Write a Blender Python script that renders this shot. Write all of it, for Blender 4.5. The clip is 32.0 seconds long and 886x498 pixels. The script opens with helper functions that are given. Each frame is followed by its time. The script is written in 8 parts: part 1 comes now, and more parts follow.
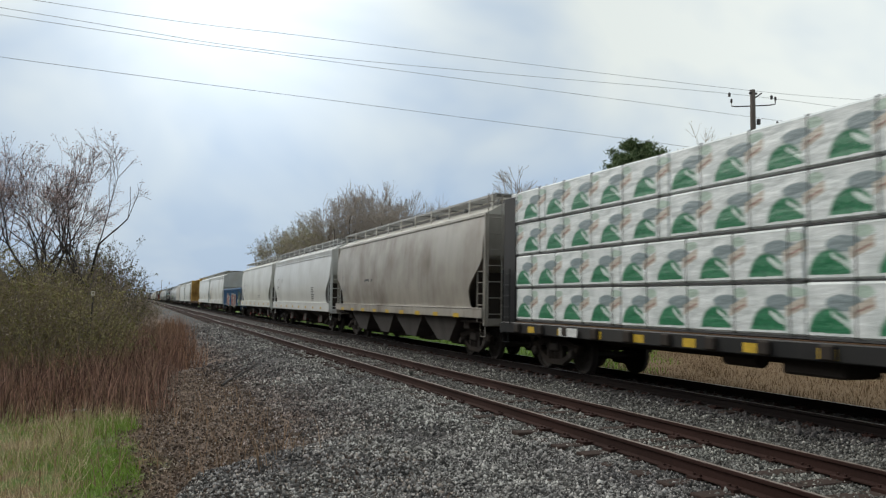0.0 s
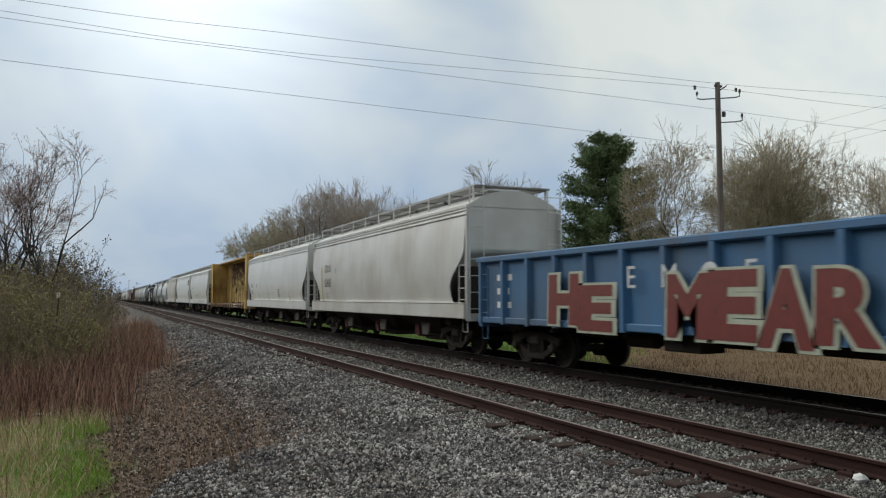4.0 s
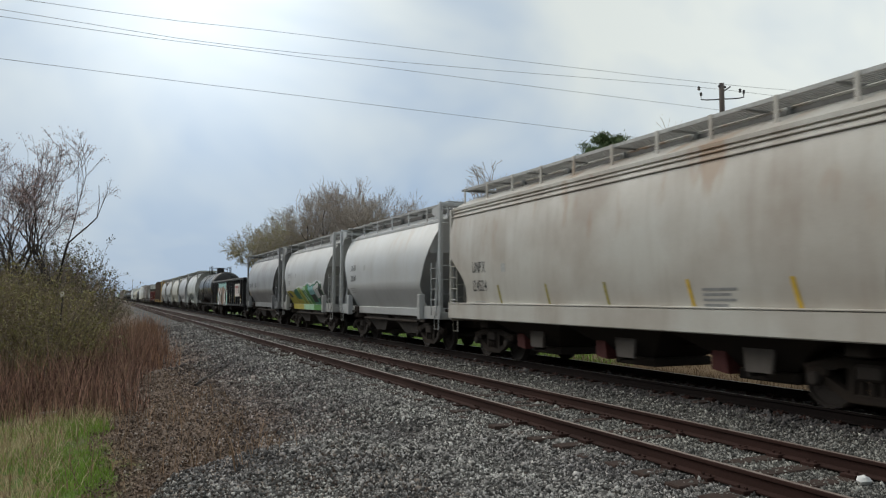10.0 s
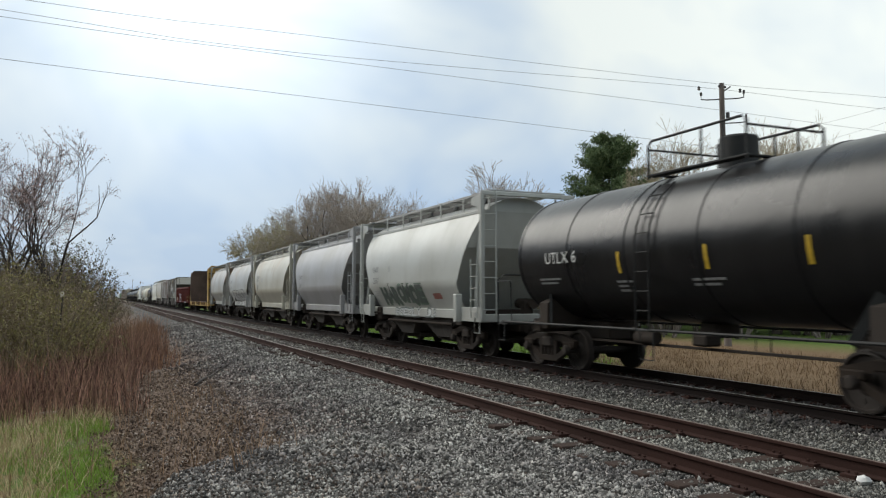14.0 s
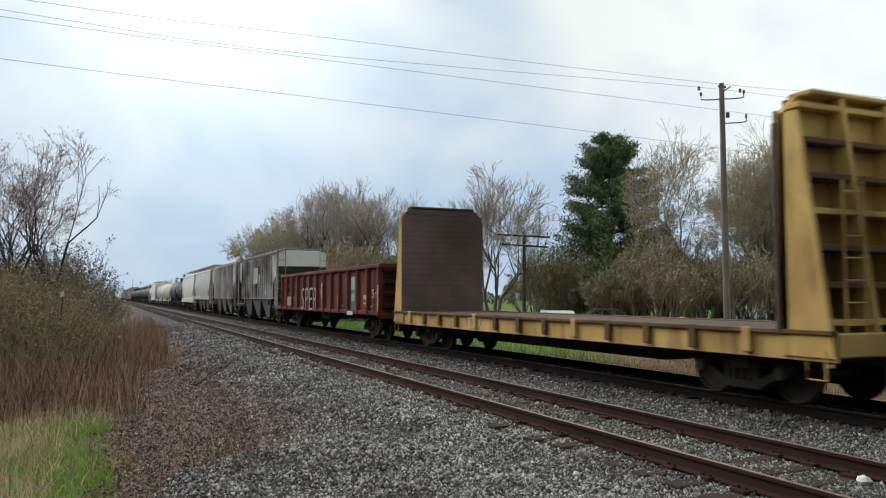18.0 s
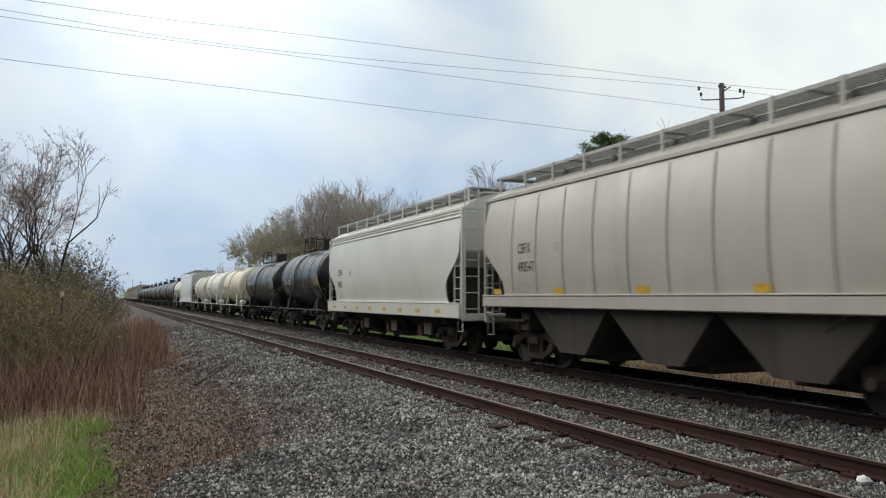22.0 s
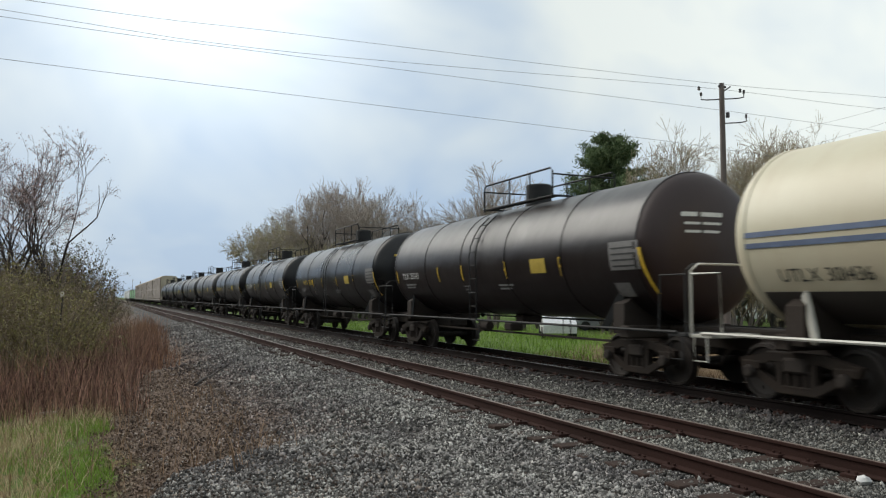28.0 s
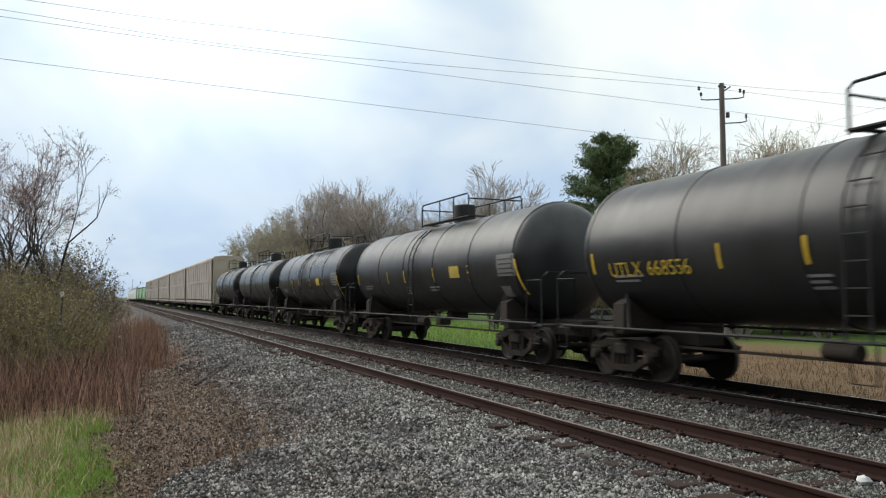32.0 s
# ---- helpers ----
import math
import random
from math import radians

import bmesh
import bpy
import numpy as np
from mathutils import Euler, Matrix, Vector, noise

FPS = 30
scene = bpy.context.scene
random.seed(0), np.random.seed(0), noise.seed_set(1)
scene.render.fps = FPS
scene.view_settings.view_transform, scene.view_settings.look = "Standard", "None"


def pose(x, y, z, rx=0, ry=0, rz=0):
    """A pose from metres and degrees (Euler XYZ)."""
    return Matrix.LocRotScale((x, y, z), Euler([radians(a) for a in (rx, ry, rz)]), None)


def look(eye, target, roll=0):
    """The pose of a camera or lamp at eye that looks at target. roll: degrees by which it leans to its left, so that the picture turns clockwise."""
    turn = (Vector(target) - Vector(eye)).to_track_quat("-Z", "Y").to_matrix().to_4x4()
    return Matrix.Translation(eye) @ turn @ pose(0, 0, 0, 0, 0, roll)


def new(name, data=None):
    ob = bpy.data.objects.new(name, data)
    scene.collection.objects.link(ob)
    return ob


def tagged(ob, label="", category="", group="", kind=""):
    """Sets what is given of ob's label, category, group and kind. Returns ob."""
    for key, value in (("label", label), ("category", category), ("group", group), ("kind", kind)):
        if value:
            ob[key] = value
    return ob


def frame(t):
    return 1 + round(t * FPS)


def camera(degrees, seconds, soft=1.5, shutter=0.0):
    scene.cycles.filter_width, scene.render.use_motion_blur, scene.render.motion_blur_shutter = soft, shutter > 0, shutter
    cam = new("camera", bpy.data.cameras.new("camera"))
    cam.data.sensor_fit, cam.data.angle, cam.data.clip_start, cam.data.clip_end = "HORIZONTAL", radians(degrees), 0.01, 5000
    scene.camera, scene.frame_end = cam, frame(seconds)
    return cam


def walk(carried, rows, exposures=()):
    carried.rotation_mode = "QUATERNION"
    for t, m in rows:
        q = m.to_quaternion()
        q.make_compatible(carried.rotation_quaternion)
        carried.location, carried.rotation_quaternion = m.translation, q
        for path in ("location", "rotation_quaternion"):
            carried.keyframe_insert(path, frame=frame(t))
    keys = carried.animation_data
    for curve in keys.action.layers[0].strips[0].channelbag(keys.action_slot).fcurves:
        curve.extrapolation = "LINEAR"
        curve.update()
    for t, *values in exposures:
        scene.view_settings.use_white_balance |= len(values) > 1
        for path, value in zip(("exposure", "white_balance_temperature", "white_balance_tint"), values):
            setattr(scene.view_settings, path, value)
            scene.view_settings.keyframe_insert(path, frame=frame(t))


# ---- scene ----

# ---- camera and its way: it stands beside a double track, swings a little at the start, then rests ----
EYE = Vector((0.0, 0.0, 1.69))


def aim(yaw, pitch, roll):
    y, p = radians(yaw), radians(pitch)
    way = Vector((math.sin(y) * math.cos(p), math.cos(y) * math.cos(p), math.sin(p)))
    return look(EYE, EYE + way * 10, roll)


VIEW = [(0.0, 21.74, 3.92, 0.84), (0.1, 21.38, 3.66, 0.77), (0.2, 21.09, 3.47, 0.7), (0.3, 20.95, 3.35, 0.63),
        (0.4, 20.91, 3.23, 0.56), (0.5, 20.9, 3.15, 0.46), (0.6, 20.91, 3.09, 0.31), (0.7, 20.84, 3.01, 0.12),
        (0.8, 20.81, 2.96, -0.06), (0.9, 20.81, 2.92, -0.24), (1.0, 20.78, 2.91, -0.4), (1.1, 20.7, 2.92, -0.48),
        (1.2, 20.61, 2.97, -0.54), (1.3, 20.54, 3.04, -0.58), (1.4, 20.54, 3.2, -0.61), (1.5, 20.59, 3.34, -0.63),
        (1.6, 20.67, 3.42, -0.61), (1.7, 20.82, 3.45, -0.57), (1.8, 21.04, 3.47, -0.54), (1.9, 21.59, 3.51, -0.5),
        (2.0, 22.45, 3.52, -0.46), (2.1, 23.14, 3.51, -0.45), (2.2, 23.5, 3.51, -0.44), (2.3, 23.77, 3.51, -0.42),
        (2.4, 23.91, 3.53, -0.41), (2.5, 24.0, 3.53, -0.4), (3.0, 24.05, 3.54, -0.286), (3.5, 23.96, 3.56, -0.228),
        (4.5, 23.86, 3.56, -0.13), (5.5, 23.78, 3.56, -0.042), (6.5, 23.67, 3.58, 0), (7.0, 23.66, 3.58, 0),
        (32.0, 23.66, 3.58, 0)]
cam = camera(59.93, 32.0, soft=1.2, shutter=0.16)
STOPS = [(0.0, -0.08), (1.0, -0.04), (2.0, -0.18), (3.0, -0.22), (6.0, -0.32), (7.0, -0.1), (8.0, -0.25), (9.0, -0.25), (10.0, -0.2), (11.0, -0.22), (12.0, -0.04), (13.0, 0.06), (17.0, -0.06), (18.0, 0.1), (20.0, 0.1), (21.0, 0.14),
         (22.0, 0.02), (23.0, -0.14), (24.0, 0.04), (25.5, -0.1), (28.0, -0.03), (29.0, 0.1), (30.0, 0.16), (32.0, 0.2)]
walk(cam, [(t, aim(a, b, c)) for t, a, b, c in VIEW], exposures=STOPS)

# ---- sky and sun: bright overcast, thinner ahead, with the sun behind the clouds low over the far end of the line ----
SUN_YAW, SUN_UP = -32.0, 36.0


def node(tree, kind, **values):
    n = tree.nodes.new(kind)
    for key, value in values.items():
        if key in n.inputs:
            n.inputs[key].default_value = value
    return n


def sky_world():
    world = bpy.data.worlds.new("sky")
    scene.world = world
    world.use_nodes = True
    nt = world.node_tree
    nt.nodes.clear()
    lk = nt.links.new
    out = node(nt, "ShaderNodeOutputWorld")
    geo = node(nt, "ShaderNodeTexCoord")
    sky = node(nt, "ShaderNodeTexSky")
    sky.sky_type, sky.sun_disc = "NISHITA", False
    sky.sun_elevation, sky.sun_rotation = radians(SUN_UP), radians(SUN_YAW)
    sky.air_density, sky.dust_density, sky.ozone_density = 1.0, 2.0, 2.0
    clear = node(nt, "ShaderNodeBackground", Strength=0.05)
    lk(sky.outputs[0], clear.inputs[0])
    # clouds on a flat layer overhead
    sep = node(nt, "ShaderNodeSeparateXYZ")
    lk(geo.outputs["Generated"], sep.inputs[0])
    zz = node(nt, "ShaderNodeMath")
    zz.operation = "ADD"
    lk(sep.outputs[2], zz.inputs[0])
    zz.inputs[1].default_value = 0.9
    zm = node(nt, "ShaderNodeMath")
    zm.operation = "MAXIMUM"
    lk(zz.outputs[0], zm.inputs[0])
    zm.inputs[1].default_value = 0.05
    div = node(nt, "ShaderNodeVectorMath")
    div.operation = "DIVIDE"
    lk(geo.outputs["Generated"], div.inputs[0])
    com = node(nt, "ShaderNodeCombineXYZ")
    for i in range(3):
        lk(zm.outputs[0], com.inputs[i])
    lk(com.outputs[0], div.inputs[1])
    mp = node(nt, "ShaderNodeMapping")
    mp.inputs["Location"].default_value = (3.1, 1.4, 0.0)
    mp.inputs["Rotation"].default_value = (0, 0, radians(-28))
    mp.inputs["Scale"].default_value = (0.9, 1.25, 0.6)
    lk(div.outputs[0], mp.inputs[0])
    n1 = node(nt, "ShaderNodeTexNoise", Scale=3.3, Detail=4.0, Roughness=0.5, Distortion=0.4)
    lk(mp.outputs[0], n1.inputs["Vector"])
    tone = node(nt, "ShaderNodeValToRGB")
    tone.color_ramp.elements[0].position, tone.color_ramp.elements[1].position = 0.34, 0.64
    tone.color_ramp.elements[0].color = (0.50, 0.645, 0.83, 1)
    tone.color_ramp.elements[1].color = (0.92, 0.985, 0.955, 1)
    # clouds thin out towards the horizon
    low = node(nt, "ShaderNodeMapRange")
    lk(sep.outputs[2], low.inputs[0])
    low.inputs[1].default_value, low.inputs[2].default_value = 0.0, 0.32
    low.inputs[3].default_value, low.inputs[4].default_value = -0.2, 0.05
    cover = node(nt, "ShaderNodeMath")
    cover.operation = "ADD"
    lk(n1.outputs[0], cover.inputs[0])
    lk(low.outputs[0], cover.inputs[1])
    low2 = node(nt, "ShaderNodeMath")
    low2.operation = "ADD"
    lk(cover.outputs[0], low2.inputs[0])
    lk(low2.outputs[0], tone.inputs[0])
    veil = node(nt, "ShaderNodeBackground", Strength=0.93)
    lk(tone.outputs[0], veil.inputs[0])
    mix = node(nt, "ShaderNodeMixShader")
    mix.inputs[0].default_value = 0.92
    lk(clear.outputs[0], mix.inputs[1])
    lk(veil.outputs[0], mix.inputs[2])
    # bright cloud round the sun
    y, p = radians(6.0), radians(22.0)
    dot = node(nt, "ShaderNodeVectorMath")
    dot.operation = "DOT_PRODUCT"
    lk(geo.outputs["Generated"], dot.inputs[0])
    dot.inputs[1].default_value = (math.sin(y) * math.cos(p), math.cos(y) * math.cos(p), math.sin(p))
    mx = node(nt, "ShaderNodeMath")
    mx.operation = "MAXIMUM"
    lk(dot.outputs["Value"], mx.inputs[0])
    mx.inputs[1].default_value = 0.0
    pw = node(nt, "ShaderNodeMath")
    pw.operation = "POWER"
    lk(mx.outputs[0], pw.inputs[0])
    pw.inputs[1].default_value = 55.0
    glow = node(nt, "ShaderNodeBackground", Color=(0.96, 1.0, 0.97, 1))
    gs = node(nt, "ShaderNodeMath")
    gs.operation = "MULTIPLY"
    lk(pw.outputs[0], gs.inputs[0])
    gs.inputs[1].default_value = 0.62
    lk(gs.outputs[0], glow.inputs[1])
    add = node(nt, "ShaderNodeAddShader")
    lk(mix.outputs[0], add.inputs[0])
    lk(glow.outputs[0], add.inputs[1])
    # a second bright cloud bank low in the east
    y2, p2 = radians(54.0), radians(19.0)
    dot2 = node(nt, "ShaderNodeVectorMath")
    dot2.operation = "DOT_PRODUCT"
    lk(geo.outputs["Generated"], dot2.inputs[0])
    dot2.inputs[1].default_value = (math.sin(y2) * math.cos(p2), math.cos(y2) * math.cos(p2), math.sin(p2))
    lift = node(nt, "ShaderNodeMapRange")
    lk(dot2.outputs["Value"], lift.inputs[0])
    lift.inputs[1].default_value, lift.inputs[2].default_value = 0.92, 1.0
    lift.inputs[3].default_value, lift.inputs[4].default_value = 0.0, 0.14
    lk(lift.outputs[0], low2.inputs[1])
    mx2 = node(nt, "ShaderNodeMath")
    mx2.operation = "MAXIMUM"
    lk(dot2.outputs["Value"], mx2.inputs[0])
    mx2.inputs[1].default_value = 0.0
    pw2 = node(nt, "ShaderNodeMath")
    pw2.operation = "POWER"
    lk(mx2.outputs[0], pw2.inputs[0])
    pw2.inputs[1].default_value = 26.0
    gs2 = node(nt, "ShaderNodeMath")
    gs2.operation = "MULTIPLY"
    lk(pw2.outputs[0], gs2.inputs[0])
    gs2.inputs[1].default_value = 0.12
    glow2 = node(nt, "ShaderNodeBackground", Color=(0.98, 1.0, 0.93, 1))
    lk(gs2.outputs[0], glow2.inputs[1])
    add2 = node(nt, "ShaderNodeAddShader")
    lk(add.outputs[0], add2.inputs[0])
    lk(glow2.outputs[0], add2.inputs[1])
    lk(add2.outputs[0], out.inputs[0])


sky_world()
sun_data = bpy.data.lights.new("sun", "SUN")
sun_data.energy, sun_data.angle, sun_data.color = 2.3, radians(42), (1.0, 0.96, 0.88)
sun = new("sun", sun_data)
sun.matrix_world = look((0, 0, 60), (-math.sin(radians(SUN_YAW)) * 60, -math.cos(radians(SUN_YAW)) * 60, 60 - 60 * math.tan(radians(SUN_UP))))
scene.view_settings.exposure = 0.0

# ---- materials ----
MATS = {}


def shader(name):
    m = bpy.data.materials.new(name)
    m.use_nodes = True
    nt = m.node_tree
    bsdf = nt.nodes["Principled BSDF"]
    return m, nt, nt.links.new, bsdf


def mixc(nt, fac, a, b, how="MIX"):
    m = nt.nodes.new("ShaderNodeMix")
    m.data_type, m.blend_type = "RGBA", how
    for src, i in ((fac, 0), (a, 6), (b, 7)):
        if isinstance(src, (int, float)):
            m.inputs[i].default_value = src
        elif isinstance(src, tuple):
            m.inputs[i].default_value = (*src, 1) if len(src) == 3 else src
        else:
            nt.links.new(src, m.inputs[i])
    return m.outputs[2]


def ramp(nt, src, a, b):
    r = nt.nodes.new("ShaderNodeMapRange")
    nt.links.new(src, r.inputs[0])
    r.inputs[1].default_value, r.inputs[2].default_value = a, b
    return r.outputs[0]


def tex(nt, scale, detail=5.0, stretch=None, kind="noise", shift=0.0):
    co = nt.nodes.new("ShaderNodeTexCoord")
    mp = nt.nodes.new("ShaderNodeMapping")
    nt.links.new(co.outputs["Object"], mp.inputs[0])
    if stretch:
        mp.inputs["Scale"].default_value = stretch
    mp.inputs["Location"].default_value = (shift, shift * 1.7, shift * 0.6)
    t = nt.nodes.new("ShaderNodeTexNoise" if kind == "noise" else "ShaderNodeTexVoronoi")
    t.inputs["Scale"].default_value = scale
    if kind == "noise":
        t.inputs["Detail"].default_value = detail
    nt.links.new(mp.outputs[0], t.inputs["Vector"])
    return t.outputs[0]


def bump(nt, bsdf, src, strength, distance=0.02):
    b = nt.nodes.new("ShaderNodeBump")
    b.inputs["Strength"].default_value, b.inputs["Distance"].default_value = strength, distance
    nt.links.new(src, b.inputs["Height"])
    nt.links.new(b.outputs[0], bsdf.inputs["Normal"])


def paint(name, col, rough=0.5, metal=0.0, dirt=(0.09, 0.075, 0.06), amount=0.4, streak=0.6, fine=0.12, seed=0.0, dents=0.15, rust=0.0, dust_sheen=0.0, spec=0.5):
    """Weathered paint: blotches, vertical streaks and fine grain over a base colour."""
    if name in MATS:
        return MATS[name]
    m, nt, lk, bsdf = shader(name)
    big = ramp(nt, tex(nt, 0.55, 6, None, shift=seed), 0.38, 0.72)
    run = ramp(nt, tex(nt, 1.0, 6, (1.0, 2.6, 0.35), shift=seed + 3), 0.5, 0.78)
    grain = tex(nt, 38.0, 4, None, shift=seed)
    both = nt.nodes.new("ShaderNodeMath")
    both.operation = "MULTIPLY_ADD"
    lk(run, both.inputs[0])
    both.inputs[1].default_value = streak
    lk(big, both.inputs[2])
    scale = nt.nodes.new("ShaderNodeMath")
    scale.operation, scale.use_clamp = "MULTIPLY", True
    lk(both.outputs[0], scale.inputs[0])
    scale.inputs[1].default_value = amount
    c = mixc(nt, scale.outputs[0], col, dirt)
    if dust_sheen:                  # pale dust plus painted sky sheen on the upper half
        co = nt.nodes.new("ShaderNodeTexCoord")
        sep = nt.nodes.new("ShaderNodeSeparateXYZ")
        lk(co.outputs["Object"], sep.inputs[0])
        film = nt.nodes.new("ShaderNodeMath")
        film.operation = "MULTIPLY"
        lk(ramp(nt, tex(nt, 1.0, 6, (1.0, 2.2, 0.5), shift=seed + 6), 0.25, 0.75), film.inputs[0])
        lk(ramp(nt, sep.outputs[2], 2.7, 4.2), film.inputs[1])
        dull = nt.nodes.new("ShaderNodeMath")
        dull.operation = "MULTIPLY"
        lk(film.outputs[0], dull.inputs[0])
        dull.inputs[1].default_value = dust_sheen
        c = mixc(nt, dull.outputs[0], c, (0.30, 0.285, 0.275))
    if rust:                  # rust running down from the seams under the roof
        co = nt.nodes.new("ShaderNodeTexCoord")
        sep = nt.nodes.new("ShaderNodeSeparateXYZ")
        lk(co.outputs["Object"], sep.inputs[0])
        spots = nt.nodes.new("ShaderNodeMath")
        spots.operation = "MULTIPLY"
        lk(ramp(nt, tex(nt, 1.0, 5, (1.0, 1.6, 0.55), shift=seed + 5), 0.56, 0.68), spots.inputs[0])
        lk(ramp(nt, sep.outputs[2], 2.4, 3.7), spots.inputs[1])
        rs_ = nt.nodes.new("ShaderNodeMath")
        rs_.operation = "MULTIPLY"
        lk(spots.outputs[0], rs_.inputs[0])
        rs_.inputs[1].default_value = rust
        c = mixc(nt, rs_.outputs[0], c, (0.30, 0.17, 0.08))
    c = mixc(nt, fine, c, grain, "OVERLAY")
    lk(c, bsdf.inputs["Base Color"])
    rr = nt.nodes.new("ShaderNodeMapRange")
    lk(scale.outputs[0], rr.inputs[0])
    rr.inputs[3].default_value, rr.inputs[4].default_value = rough, min(1.0, rough + 0.3)
    lk(rr.outputs[0], bsdf.inputs["Roughness"])
    bsdf.inputs["Metallic"].default_value = metal
    bsdf.inputs["Specular IOR Level"].default_value = spec
    if dents:
        bump(nt, bsdf, tex(nt, 1.6, 3, None, shift=seed + 9), dents, 0.03)
    MATS[name] = m
    return m


def plain(name, col, rough=0.6, metal=0.0, var=0.25, scale=12.0):
    if name in MATS:
        return MATS[name]
    m, nt, lk, bsdf = shader(name)
    v = tex(nt, scale, 5)
    c = mixc(nt, ramp(nt, v, 0.35, 0.7), col, tuple(max(0.0, x * (1 - var)) for x in col))
    lk(c, bsdf.inputs["Base Color"])
    bsdf.inputs["Roughness"].default_value, bsdf.inputs["Metallic"].default_value = rough, metal
    MATS[name] = m
    return m


# ---- building blocks ----
class Geo:
    """A growing list of vertices and faces."""

    def __init__(self):
        self.v, self.f = [], []

    def add(self, verts, faces):
        n = len(self.v)
        self.v.extend(verts)
        self.f.extend([tuple(i + n for i in f) for f in faces])
        return self

    def box(self, x0, x1, y0, y1, z0, z1, b=0.0):
        x0, x1, y0, y1, z0, z1 = min(x0, x1), max(x0, x1), min(y0, y1), max(y0, y1), min(z0, z1), max(z0, z1)
        b = min(b, (x1 - x0) * 0.4, (y1 - y0) * 0.4, (z1 - z0) * 0.4)
        if b <= 0:
            v = [(x, y, z) for z in (z0, z1) for y in (y0, y1) for x in (x0, x1)]
            return self.add(v, [(0, 2, 3, 1), (4, 5, 7, 6), (0, 1, 5, 4), (2, 6, 7, 3), (0, 4, 6, 2), (1, 3, 7, 5)])
        v = []
        for sx, X in ((-1, x0), (1, x1)):
            for sy, Y in ((-1, y0), (1, y1)):
                for sz, Z in ((-1, z0), (1, z1)):
                    v += [(X, Y - sy * b, Z - sz * b), (X - sx * b, Y, Z - sz * b), (X - sx * b, Y - sy * b, Z)]
        k = lambda i, j, l, a: (i * 4 + j * 2 + l) * 3 + a
        f = []
        for i in (0, 1):
            f.append((k(i, 0, 0, 0), k(i, 1, 0, 0), k(i, 1, 1, 0), k(i, 0, 1, 0))[::1 if i else -1])
            f.append((k(0, i, 0, 1), k(1, i, 0, 1), k(1, i, 1, 1), k(0, i, 1, 1))[::-1 if i else 1])
            f.append((k(0, 0, i, 2), k(1, 0, i, 2), k(1, 1, i, 2), k(0, 1, i, 2))[::1 if i else -1])
        for i in (0, 1):
            for j in (0, 1):
                s = 1 if i == j else -1
                f.append((k(i, j, 0, 0), k(i, j, 0, 1), k(i, j, 1, 1), k(i, j, 1, 0))[::s])
                f.append((k(i, 0, j, 0), k(i, 1, j, 0), k(i, 1, j, 2), k(i, 0, j, 2))[::s])
                f.append((k(0, i, j, 1), k(1, i, j, 1), k(1, i, j, 2), k(0, i, j, 2))[::-s])
                for l in (0, 1):
                    t = (k(i, j, l, 0), k(i, j, l, 1), k(i, j, l, 2))
                    f.append(t if (i + j + l) % 2 == 1 else t[::-1])
        return self.add(v, f)

    def beam(self, p, q, w, h):
        """A bar from p to q, w across and h high."""
        p, q = Vector(p), Vector(q)
        d = (q - p).normalized()
        side = d.cross(Vector((0, 0, 1)))
        side = side.normalized() if side.length > 1e-4 else Vector((1, 0, 0))
        up = side.cross(d)
        v = [tuple(o + side * (w / 2 * a) + up * (h / 2 * c)) for o in (p, q) for a, c in ((-1, -1), (1, -1), (1, 1), (-1, 1))]
        return self.add(v, [(3, 2, 1, 0), (4, 5, 6, 7), (0, 1, 5, 4), (1, 2, 6, 5), (2, 3, 7, 6), (3, 0, 4, 7)])

    def tube(self, pts, r, n=6, r2=None, caps=True):
        pts = [Vector(p) for p in pts]
        r2 = r if r2 is None else r2
        rings, m = [], len(pts)
        for i, p in enumerate(pts):
            d = (pts[min(i + 1, m - 1)] - pts[max(i - 1, 0)]).normalized()
            a = d.cross(Vector((0, 0, 1)) if abs(d.z) < 0.9 else Vector((0, 1, 0))).normalized()
            b = a.cross(d)
            rad = r + (r2 - r) * i / max(1, m - 1)
            rings.append([tuple(p + (a * math.cos(t) + b * math.sin(t)) * rad) for t in (2 * math.pi * j / n for j in range(n))])
        f = [(i * n + j, i * n + (j + 1) % n, (i + 1) * n + (j + 1) % n, (i + 1) * n + j) for i in range(m - 1) for j in range(n)]
        if caps:
            f += [tuple(range(n - 1, -1, -1)), tuple((m - 1) * n + j for j in range(n))]
        return self.add([v for ring in rings for v in ring], f)

    def sheet(self, rows, flip=False):
        """Rows of points of equal length, joined into quads."""
        n, m = len(rows), len(rows[0])
        f = [(i * m + j, i * m + j + 1, (i + 1) * m + j + 1, (i + 1) * m + j) for i in range(n - 1) for j in range(m - 1)]
        return self.add([tuple(p) for row in rows for p in row], [x[::-1] for x in f] if flip else f)

    def prism(self, poly, a, b, axis="x"):
        """A closed outline swept from a to b along an axis; the outline runs in the other two."""
        n = len(poly)
        place = {"x": lambda u, v, w: (w, u, v), "y": lambda u, v, w: (u, w, v), "z": lambda u, v, w: (u, v, w)}[axis]
        v = [place(u, w, c) for c in (a, b) for u, w in poly]
        return self.add(v, [tuple(range(n)), tuple(range(2 * n - 1, n - 1, -1))] + [(j, n + j, n + (j + 1) % n, (j + 1) % n) for j in range(n)])

    def spun(self, prof, centre, axis="y", n=24):
        """A profile of (along, radius) turned about an axis through centre."""
        rows = []
        for s, r in prof:
            row = []
            for j in range(n + 1):
                t = 2 * math.pi * j / n
                c, d = r * math.cos(t), r * math.sin(t)
                o = {"y": (c, s, d), "x": (s, c, d), "z": (c, d, s)}[axis]
                row.append((centre[0] + o[0], centre[1] + o[1], centre[2] + o[2]))
            rows.append(row)
        return self.sheet(rows)

